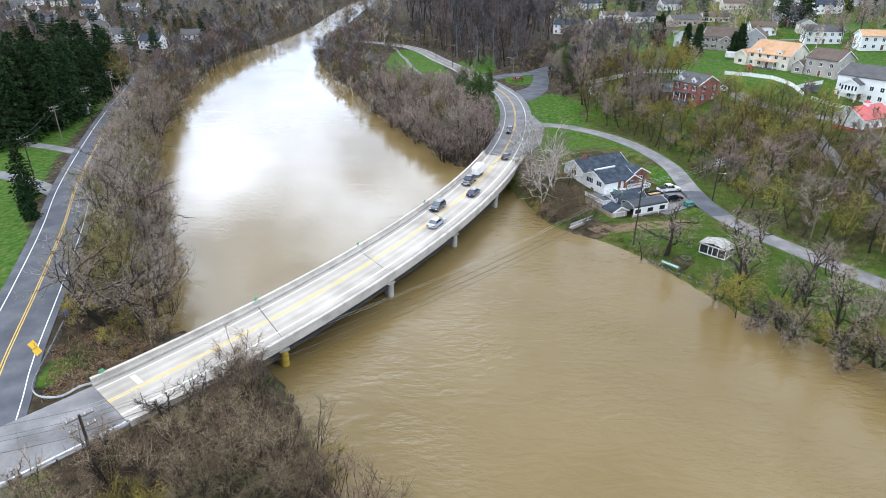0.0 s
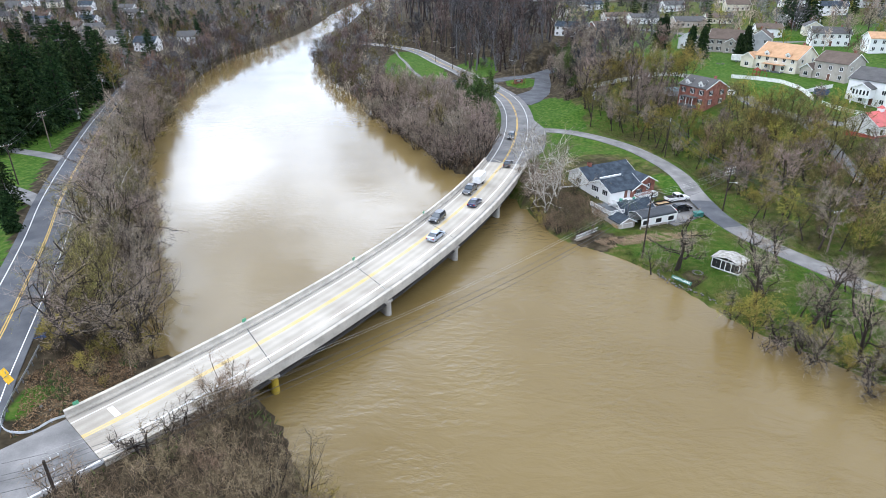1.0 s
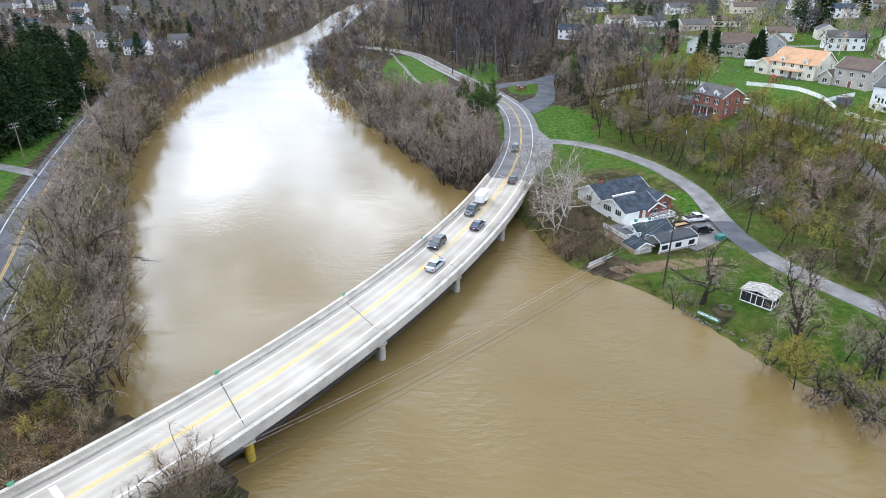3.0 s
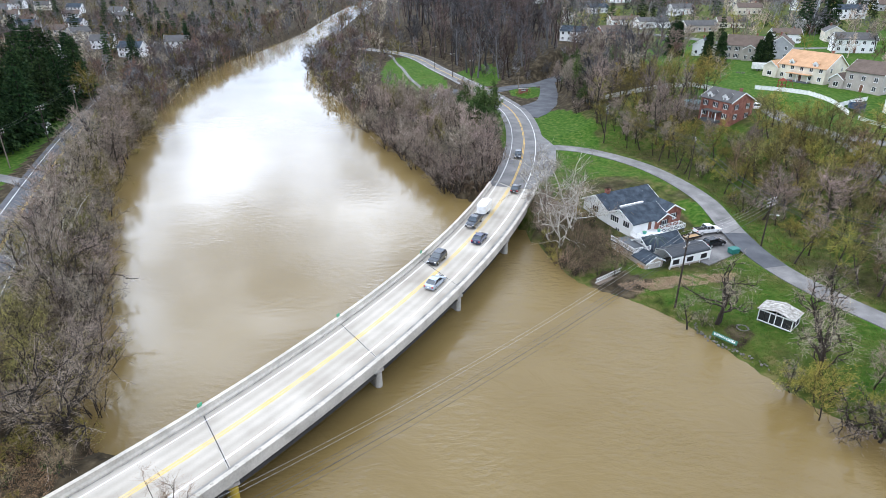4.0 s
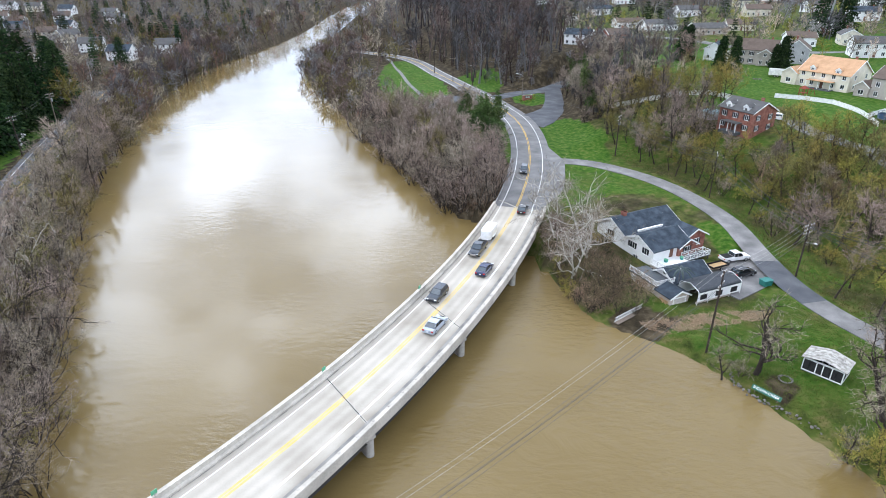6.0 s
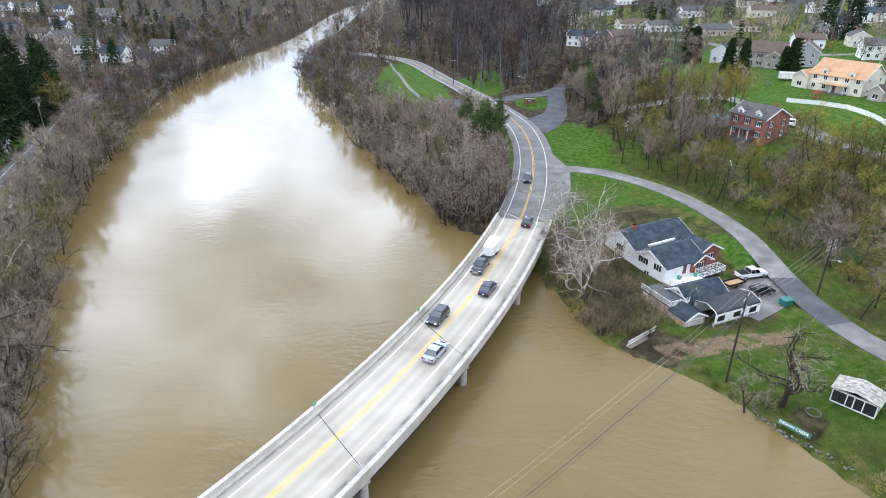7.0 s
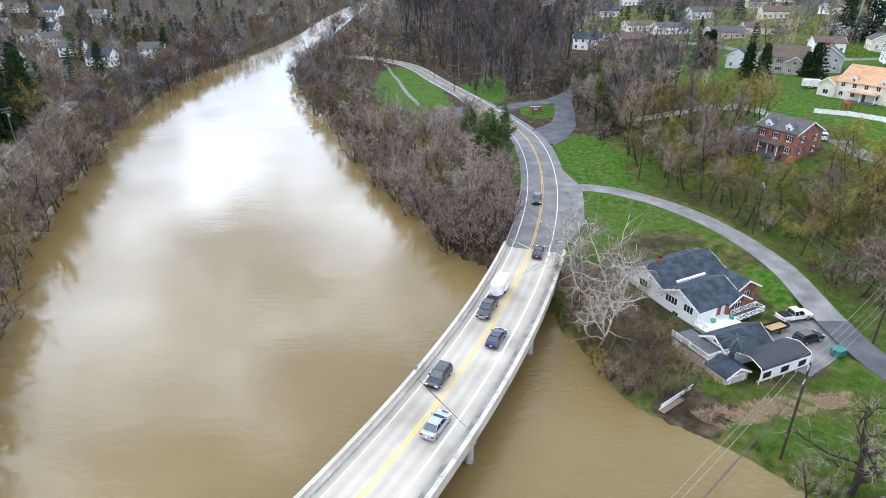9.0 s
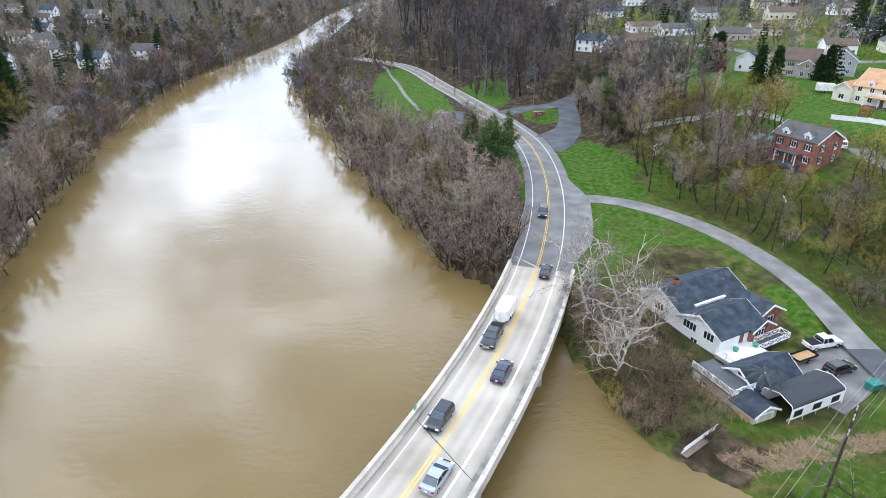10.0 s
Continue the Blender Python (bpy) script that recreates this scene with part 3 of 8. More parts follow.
lot = ribbon("road", LOT, (-6.0, 6.0), lot_z, ASPHALT_DARK, "grey asphalt car park screened by bare trees", thick=0.8)


def line_mark(parent, line, off, wide, z, mat, name="road_line"):
    return ribbon(name, line, (off - wide / 2, off + wide / 2), z, mat, parent=parent, thick=0.02)


for i in range(14):
    p = LOT[0] + (LOT[-1] - LOT[0]) * (i + 0.5) / 14
    zz = float(np.interp(p[1], LOT[:, 1], lot_z)) + 0.012
    for side in (-1, 1):
        ribbon("bay_line", [(p[0] + side * 1.6, p[1]), (p[0] + side * 5.6, p[1] - side * 0.8)], (-0.07, 0.07), zz, PAINT_WHITE, parent=lot, thick=0.02)
zn = np.interp(north[:, 1], [130, 300, 400], [4.4, 4.4, 4.6]) + 0.012
for off, mat in ((-3.45, PAINT_WHITE), (3.45, PAINT_WHITE), (-0.16, PAINT_YELLOW), (0.16, PAINT_YELLOW)):
    line_mark(road_north, north, off, 0.15 if abs(off) > 1 else 0.13, zn, mat)
zl = np.interp(np.linspace(0, 1, len(LEFT_ROAD)), np.linspace(0, 1, 7), ROAD_Z[id(LEFT_ROAD)]) + 0.012
for off, mat in ((-3.9, PAINT_WHITE), (3.6, PAINT_WHITE), (-0.17, PAINT_YELLOW), (0.17, PAINT_YELLOW)):
    line_mark(left_road, LEFT_ROAD, off, 0.14, zl, mat)
line_mark(road_south, south, 5.2, 0.25, 4.412, PAINT_WHITE)

# ---------------------------------------------------------------- the bridge
bridge = empty("bridge", pose(0, 0, 0), "curved pale concrete road bridge on wall piers", "bridge")
deg = np.arange(END_S, END_N + 0.001, 0.275)
curve = [on_arc(d) for d in deg]


def swept(profile, z0=0.0, a0=END_S, a1=END_N, step=0.275):
    """A closed outline of (offset, height), swept along the bridge's curve."""
    ds = np.linspace(a0, a1, max(2, int(round((a1 - a0) / step)) + 1))
    n = len(profile)
    v = [tuple(on_arc(d, o, z + z0)) for d in ds for o, z in profile]
    f = []
    for i in range(len(ds) - 1):
        for j in range(n):
            k = (j + 1) % n
            f.append((i * n + j, i * n + k, (i + 1) * n + k, (i + 1) * n + j))
    f += [tuple(range(n))[::-1], tuple((len(ds) - 1) * n + j for j in range(n))]
    return mesh_of("swept", v, f)


JOINTS = [(-36.0, -36.75), (-30.85, -31.75), (-25.7, -26.95), (-20.6, -22.0)]      # at the left and the right kerb
def worn_deck():
    """Greyer, polished bands where the wheels run, and dirt towards the kerbs, along the bridge's curve."""
    n, l = DECK.node_tree.nodes, DECK.node_tree.links
    b = n["Principled BSDF"]
    paint = b.inputs["Base Color"].links[0].from_socket
    geo, flat, gap = n.new("ShaderNodeNewGeometry"), n.new("ShaderNodeVectorMath"), n.new("ShaderNodeVectorMath")
    flat.operation, gap.operation = "MULTIPLY", "DISTANCE"
    flat.inputs[1].default_value = (1, 1, 0)
    gap.inputs[1].default_value = (ARC.x, ARC.y, 0)
    span, ramp = n.new("ShaderNodeMapRange"), n.new("ShaderNodeValToRGB")
    span.inputs["From Min"].default_value, span.inputs["From Max"].default_value = ARC_R - 5, ARC_R + 7
    ramp.color_ramp.interpolation = "B_SPLINE"
    stops = [(-4.9, 0.8), (-4.1, 0.86), (-3.2, 0.98), (-2.9, 0.9), (-2.4, 0.74), (-1.9, 0.95), (-1.5, 0.93), (-1.0, 0.76), (-0.5, 0.96), (0.5, 0.97), (1.05, 0.76), (1.55, 0.93), (1.95, 0.95), (2.45, 0.76), (2.95, 0.92), (3.5, 1.0), (4.6, 0.9), (5.2, 0.6)]
    e = ramp.color_ramp.elements
    e[0].position, e[0].color = (stops[0][0] + 5) / 12, (stops[0][1],) * 3 + (1,)
    e[1].position, e[1].color = (stops[-1][0] + 5) / 12, (stops[-1][1],) * 3 + (1,)
    for o, v in stops[1:-1]:
        e.new((o + 5) / 12).color = (v, v, v * 0.99, 1)
    mix = n.new("ShaderNodeMix")
    mix.data_type, mix.blend_type = "RGBA", "MULTIPLY"
    mix.inputs["Factor"].default_value = 1.0
    l.new(geo.outputs["Position"], flat.inputs[0])
    l.new(flat.outputs["Vector"], gap.inputs[0])
    l.new(gap.outputs["Value"], span.inputs["Value"])
    l.new(span.outputs["Result"], ramp.inputs["Fac"])
    l.new(paint, mix.inputs["A"])
    l.new(ramp.outputs["Color"], mix.inputs["B"])
    l.new(mix.outputs["Result"], b.inputs["Base Color"])


worn_deck()
part("deck", swept([(-4.9, 0), (6.45, 0), (6.45, -0.3), (-4.9, -0.3)], DECK_Z), DECK, bridge, "pale worn concrete deck")
# girders deepened and coloured near black to stand in for under-deck shade
for o in (-3.6, -1.4, 0.9, 3.2, 5.4):
    part("girder", swept([(o - 0.45, -0.3), (o + 0.45, -0.3), (o + 0.12, -0.5), (o + 0.12, -2.1), (o + 0.4, -2.3), (o - 0.4, -2.3), (o - 0.12, -2.1), (o - 0.12, -0.5)], DECK_Z), GIRDER, bridge, "near-black girder, coloured like the shade under the deck")
part("parapet", swept([(-4.3, 0), (-4.3, 0.25), (-4.52, 0.45), (-4.58, 0.95), (-4.9, 0.95), (-4.95, -0.55), (-4.6, -0.55), (-4.6, 0)], DECK_Z + 0.004), CONCRETE_PALE, bridge, "weathered concrete parapet with a sloped foot")
part("coping", swept([(-4.5, 0.95), (-4.5, 1.07), (-5.0, 1.07), (-5.0, 0.95)], DECK_Z + 0.004), CONCRETE_PALE, bridge)
part("kerb", swept([(5.15, 0.0), (5.2, 0.2), (6.0, 0.22), (6.0, 0.0)], DECK_Z + 0.004), CONCRETE_DARK, bridge, "stained concrete kerb strip")
part("parapet", swept([(6.0, 0.0), (6.08, 0.62), (6.42, 0.62), (6.5, 0.4), (6.5, -0.85), (6.3, -1.0), (6.46, 0.0)], DECK_Z + 0.004), CONCRETE_PALE, bridge, "low weathered concrete parapet and fascia")
part("coping", swept([(6.0, 0.62), (6.0, 0.74), (6.56, 0.74), (6.56, 0.62)], DECK_Z + 0.004), CONCRETE_PALE, bridge)


def cross_strip(j, wide, z, o0=-4.28, o1=5.95, thick=0.03):
    """A strip across the deck from kerb to kerb along a skewed joint."""
    a, b = on_arc(j[0], o0), on_arc(j[1], o1)
    d = (b - a).normalized()
    s = Vector((-d.y, d.x, 0)) * wide / 2
    v = [p + q + Vector((0, 0, z - h)) for h in (0, thick) for p, q in ((a, -s), (b, -s), (b, s), (a, s))]
    return mesh_of("strip", v, [(0, 1, 2, 3), (7, 6, 5, 4), (0, 4, 5, 1), (1, 5, 6, 2), (2, 6, 7, 3), (3, 7, 4, 0)])


# lines and joints
for a, b, mat, name in ((-3.45, -3.28, PAINT_WHITE, "edge_line"), (3.45, 3.75, PAINT_WHITE, "edge_line"), (-0.34, -0.05, PAINT_YELLOW_WORN, "centre_line"), (0.05, 0.34, PAINT_YELLOW_WORN, "centre_line")):
    part(name, swept([(a, 0.009), (b, 0.009), (b, -0.02), (a, -0.02)], DECK_Z), mat, bridge)
for j in JOINTS[:3]:
    part("expansion_joint", cross_strip(j, 0.09, DECK_Z + 0.014), RUBBER, bridge, "black rubber expansion joint")
    part("joint_header", cross_strip((j[0] - 0.0, j[1]), 0.34, DECK_Z + 0.008), CONCRETE, bridge)
part("joint_header", cross_strip((END_N + 0.75, END_N - 0.85), 0.5, DECK_Z + 0.014), CONCRETE, bridge)
part("expansion_joint", cross_strip((END_N + 0.83, END_N - 0.77), 0.07, DECK_Z + 0.02), RUBBER, bridge)
# dark patched seam along the foot of the left parapet
seam = random.Random(3)
d0 = END_S + 0.5
while d0 < END_N - 0.5:
    d1 = d0 + seam.uniform(0.15, 0.9)
    w = seam.uniform(0.04, 0.13)
    part("seam", swept([(-4.29 - w, 0.01), (-4.29 + w * 0.6, 0.01), (-4.29 + w * 0.6, -0.01), (-4.29 - w, -0.01)], DECK_Z, d0, min(d1, END_N), 0.3), CONCRETE_DARK, bridge)
    d0 = d1 + seam.uniform(0.0, 0.25)
# uprights and panel joints of the outer parapet
d0 = END_S + 0.3
while d0 < END_N:
    part("post", swept([(5.96, 0.0), (5.96, 0.8), (6.3, 0.8), (6.3, 0.0)], DECK_Z, d0, d0 + 0.055, 0.055), CONCRETE, bridge)
    d0 += 0.62


def wall_pier(jl, jr, mat):
    """A wall pier with rounded noses under a skewed joint, and its cap."""
    a, b = on_arc(jl, -4.3), on_arc(jr, 5.6)
    d = (b - a).normalized()
    s = Vector((-d.y, d.x, 0))
    ring = []
    for c, sign in ((b, 1), (a, -1)):
        for k in range(9):
            w = radians(-90 + 180 * k / 8)
            ring.append(c + d * sign * math.cos(w) * 0.55 + s * sign * math.sin(w) * 0.55)
    n = len(ring)
    v = [p + Vector((0, 0, z)) for z in (-4.0, DECK_Z - 1.9) for p in ring]
    wall = mesh_of("pier", v, [(i, (i + 1) % n, n + (i + 1) % n, n + i) for i in range(n)] + [tuple(range(n, 2 * n))], mat, False)
    part("pier", wall, None, bridge)
    e, w = d * 0.35, s * 0.75
    cap = [p + Vector((0, 0, z)) for z in (DECK_Z - 1.9, DECK_Z - 1.48) for p in (a - e - w, b + e - w, b + e + w, a - e + w)]
    part("pier_cap", mesh_of("cap", cap, [(3, 2, 1, 0), (4, 5, 6, 7), (0, 1, 5, 4), (1, 2, 6, 5), (2, 3, 7, 6), (3, 0, 4, 7)]), CONCRETE, bridge)


for i, (jl, jr) in enumerate(JOINTS):
    wall_pier(jl, jr, YELLOW_PIER if i == 0 else CONCRETE)
# abutments
for d, e in ((END_S - 1.0, END_S + 0.35), (END_N - 0.1, END_N + 1.3)):
    part("abutment", swept([(-5.0, -0.35), (6.5, -0.35), (6.5, -5.5), (-5.0, -5.5)], DECK_Z, d, e), CONCRETE, bridge)

# small green plates on posts at the joints
SIGN_GREEN = material("faded_green_sign", (0.09, 0.36, 0.20), 0.6, scale=2)
GALV = material("galvanised_steel", (0.42, 0.43, 0.44), 0.45, 0.7, scale=1.5)
STEEL_DARK = material("weathered_steel", (0.20, 0.20, 0.21), 0.5, 0.6, scale=2)
for d in (END_S + 0.3, -36.0, -30.85, -25.6):
    p = on_arc(d, -4.72, DECK_Z + 1.07)
    ob = empty("marker_post", Matrix.Translation(p) @ pose(0, 0, 0, 0, 0, d + 90), "small faded green plate on a short post", "sign", "bridge marker plates")
    bm = tube(bmesh.new(), (0, 0, -0.05), (0, 0, 0.5), 0.035)
    part("post", bm, GALV, ob)
    part("plate", boxes((-0.32, 0.32, -0.03, 0.03, 0.1, 0.62), bevel=0.02), SIGN_GREEN, ob, "faded green plate")


def guard_rail(name, pts, z, label):
    """A corrugated steel rail on posts along a line."""
    ob = empty(name, pose(0, 0, 0), label, "guard rail")
    line = spline(pts, 0.6)
    t = np.gradient(line, axis=0)
    t /= np.linalg.norm(t, axis=1)[:, None]
    nrm = np.stack([t[:, 1], -t[:, 0]], 1)
    prof = [(0, 0.42), (0.05, 0.47), (0, 0.53), (0.06, 0.58), (0, 0.64), (0.05, 0.69), (0, 0.74), (-0.02, 0.74), (-0.02, 0.42)]
    n = len(prof)
    v = [(p[0] + q[0] * o, p[1] + q[1] * o, z + h) for p, q in zip(line, nrm) for o, h in prof]
    f = [(i * n + j, i * n + (j + 1) % n, (i + 1) * n + (j + 1) % n, (i + 1) * n + j) for i in range(len(line) - 1) for j in range(n)]
    part("rail", mesh_of("rail", v, f), GALV, ob)
    for i in range(0, len(line), 3):
        x, y = line[i] - nrm[i] * 0.1
        part("post", boxes((x - 0.06, x + 0.06, y - 0.06, y + 0.06, min(height(x, y), z) - 0.3, z + 0.76)), STEEL_DARK, ob)
    return ob


g_end = on_arc(END_S + 0.1, -4.7)
guard_rail("guard_rail", [(-56, 52), (-54.3, 46.5), (-52.8, 41), (-51.6, 37.6), (-50.6, 36), (-48.8, 35), (-46.6, 35.2), (g_end.x - 1.6, g_end.y - 1.0), (g_end.x, g_end.y)], 4.1, "galvanised guard rail curving round the corner")
guard_rail("guard_rail", [tuple(on_arc(d, 6.25))[:2] for d in (-50, -48, -46, -44, END_S)], 4.35, "galvanised guard rail beside the brushy bank")
p0, p1 = on_arc(END_N + 0.2, -4.75), on_arc(END_N + 2.2, -4.9)
guard_rail("guard_rail", [(p0.x, p0.y), (p1.x, p1.y), (14.6, 154), (16.5, 162), (18.2, 171)], 4.35, "galvanised guard rail along the road edge")

# ---------------------------------------------------------------- trees
class Tree:
    """Collects tapered limbs (tubes) and twigs or leaves (slips) for one tree."""

    def __init__(self, seed):
        self.r = random.Random(seed)
        self.v, self.f, self.tv, self.tf = [], [], [], []

    def tube(self, pts, radii, sides):
        base = len(self.v)
        for i, (p, rad) in enumerate(zip(pts, radii)):
            d = (pts[min(i + 1, len(pts) - 1)] - pts[max(i - 1, 0)]).normalized()
            a = d.orthogonal().normalized()
            b = d.cross(a)
            for k in range(sides):
                w = 2 * math.pi * k / sides
                self.v.append(p + (a * math.cos(w) + b * math.sin(w)) * rad)
        for i in range(len(pts) - 1):
            for k in range(sides):
                n = (k + 1) % sides
                self.f.append((base + i * sides + k, base + i * sides + n, base + (i + 1) * sides + n, base + (i + 1) * sides + k))

    def slip(self, a, b, wide):
        """A twig: a thin pointed blade from a to b."""
        d = b - a
        s = d.cross(Vector((self.r.uniform(-1, 1), self.r.uniform(-1, 1), self.r.uniform(-1, 1))))
        s = s.normalized() * wide / 2 if s.length > 1e-6 else Vector((wide / 2, 0, 0))
        n = len(self.tv)
        self.tv += [a - s, a + s, b]
        self.tf.append((n, n + 1, n + 2))

    def leaf(self, p, size):
        r = self.r
        n = len(self.tv)
        self.tv += [p + Vector((r.uniform(-1, 1), r.uniform(-1, 1), r.uniform(-0.6, 0.6))) * size for _ in range(3)]
        self.tf.append((n, n + 1, n + 2))

    def way(self, d, spread):
        r = self.r
        return (d.normalized() + Vector((r.gauss(0, 1), r.gauss(0, 1), r.gauss(0, 1))) * spread).normalized()

    def limb(self, p, d, length, rad, n, wob, lift):
        pts, radii = [p], [rad]
        for i in range(n):
            d = self.way(d, wob)
            d = (d + Vector((0, 0, lift))).normalized()
            pts.append(pts[-1] + d * (length / n))
            radii.append(rad * (1 - 0.72 * (i + 1) / n))
        return pts, radii

    @staticmethod
    def along(pts, f):
        k = f * (len(pts) - 1)
        i = min(int(k), len(pts) - 2)
        return pts[i].lerp(pts[i + 1], k - i), (pts[i + 1] - pts[i]).normalized()

    def meshes(self, bark, crown_mat):
        trunk = mesh_of("trunk", self.v, self.f, bark, True)
        crown = mesh_of("crown", self.tv, self.tf, crown_mat)
        return trunk, crown


def bare_tree(seed, tall, wide, stems=1, limbs=10, subs=7, twigs=8, first=0.3, rise=0.55, girth=None, twig=1.2, twig_wide=0.045, sub_twigs=2, leaves=0, leaf_size=0.12, droop=0.02, lean=0.12, coarse=False, crook=0.2, slight=False, segs=4):
    t = Tree(seed)
    r = t.r
    girth = girth or tall * 0.017
    for s in range(stems):
        a0 = 6.283 * (s + r.random() * 0.6) / stems
        out = Vector((math.cos(a0), math.sin(a0), 0)) * (0.0 if stems == 1 else 0.45)
        d = (Vector((r.gauss(0, lean), r.gauss(0, lean), 1)) + out).normalized()
        foot = Vector((0, 0, -0.4)) + out * 0.6
        pts, radii = t.limb(foot, d, tall * (0.82 if stems == 1 else 0.75) * r.uniform(0.85, 1.05), girth / (stems ** 0.35), 2 if coarse else 6, 0.1, 0.08)
        radii[0] *= 1.35
        t.tube(pts, radii, 4 if coarse else 6)
        nl = max(3, limbs // stems)
        for i in range(nl):
            f = first + (1 - first) * (i + r.random() * 0.7) / nl
            p, pd = t.along(pts, min(f, 0.98))
            az = a0 + 2.4 * i + r.uniform(-0.5, 0.5)
            ld = Vector((math.cos(az), math.sin(az), rise * r.uniform(0.5, 1.7) + 0.5 * f))
            ll = wide * (1.0 - 0.55 * max(0, f - first)) * r.uniform(0.6, 1.1)
            lp, lr = t.limb(p, ld, ll, girth * 0.42 * (1.15 - f * 0.6), 2 if coarse else segs, crook, 0.1)
            if coarse:
                t.slip(lp[0], lp[-1], girth)
            else:
                t.tube(lp, lr, 3 if slight else 4)
            for j in range(subs):
                g = 0.25 + 0.75 * (j + r.random()) / subs
                q, qd = t.along(lp, min(g, 0.99))
                sp, sr = t.limb(q, t.way(qd, 0.55), ll * 0.42 * r.uniform(0.6, 1.2), girth * (0.11 if crook < 0.3 else 0.15), 2, crook + 0.05, 0.06)
                if coarse or slight:
                    t.slip(sp[0], sp[-1], girth * 0.3)
                else:
                    t.tube(sp[:2], sr[:2], 3)
                    t.slip(sp[1], sp[2], girth * 0.16)
                for k in range(twigs):
                    h, hd = t.along(sp, min(0.1 + 0.9 * (k + r.random()) / twigs, 0.99))
                    td = t.way(hd, 0.6)
                    e = h + td * twig * r.uniform(0.5, 1.2) + Vector((0, 0, droop))
                    t.slip(h, e, twig_wide)
                    for _ in range(sub_twigs):
                        m = h.lerp(e, r.uniform(0.2, 0.9))
                        x = m + t.way(td, 0.7) * twig * r.uniform(0.3, 0.7)
                        t.slip(m, x, twig_wide * 0.75)
                        for _ in range(leaves):
                            t.leaf(m.lerp(x, r.uniform(0.2, 1.1)), leaf_size * r.uniform(0.6, 1.3))
    return t


def conifer_tree(seed, tall, wide, whorls=20, per=9, needles=9, blade=0.35):
    t = Tree(seed)
    r = t.r
    pts, radii = t.limb(Vector((0, 0, -0.4)), Vector((0, 0, 1)), tall, tall * 0.017, 6, 0.02, 0.1)
    t.tube(pts, radii, 6)
    for i in range(whorls):
        f = 0.08 + 0.9 * i / whorls
        p, _ = t.along(pts, f)
        reach = wide * (1 - f) ** 0.6 * r.uniform(0.75, 1.15) + 0.3
        for k in range(per):
            az = 6.283 * (k + r.random()) / per
            d = Vector((math.cos(az), math.sin(az), 0.25 - 0.5 * (1 - f)))
            rr = reach * r.uniform(0.7, 1.1)
            bp, br = t.limb(p, d, rr, 0.05, 3, 0.12, -0.02)
            if needles > 5:
                t.tube(bp, br, 3)
            for j in range(needles):
                g = 0.2 + 0.8 * (j + r.random()) / needles
                q, qd = t.along(bp, min(g, 0.99))
                side = qd.cross(Vector((0, 0, 1))) * r.choice((-1, 1))
                for _ in range(2):
                    e = q + (qd * 0.5 + side * r.uniform(0.2, 0.9) + Vector((0, 0, r.uniform(-0.55, 0.1)))) * (0.35 + 0.22 * rr)
                    t.slip(q, e, blade)
    return t


def ivy_tree(seed, tall, wide):
    """A tree whose trunk and limbs are sleeved in ivy."""
    t = bare_tree(seed, tall, wide, limbs=9, subs=4, twigs=4, first=0.25, rise=1.1)
    r = t.r
    old_f = list(t.f)
    for face in r.sample(old_f, min(len(old_f), 260)):
        c = sum((t.v[i] for i in face), Vector()) / 4
        if c.z > tall * 0.95:
            continue
        for _ in range(8):
            t.leaf(c + Vector((r.gauss(0, 0.4), r.gauss(0, 0.4), r.gauss(0, 0.35))), 0.3)
    return t


def lot_of(maker, seeds, bark, crown, **kw):
    return [maker(s, **kw).meshes(bark, crown) for s in seeds]


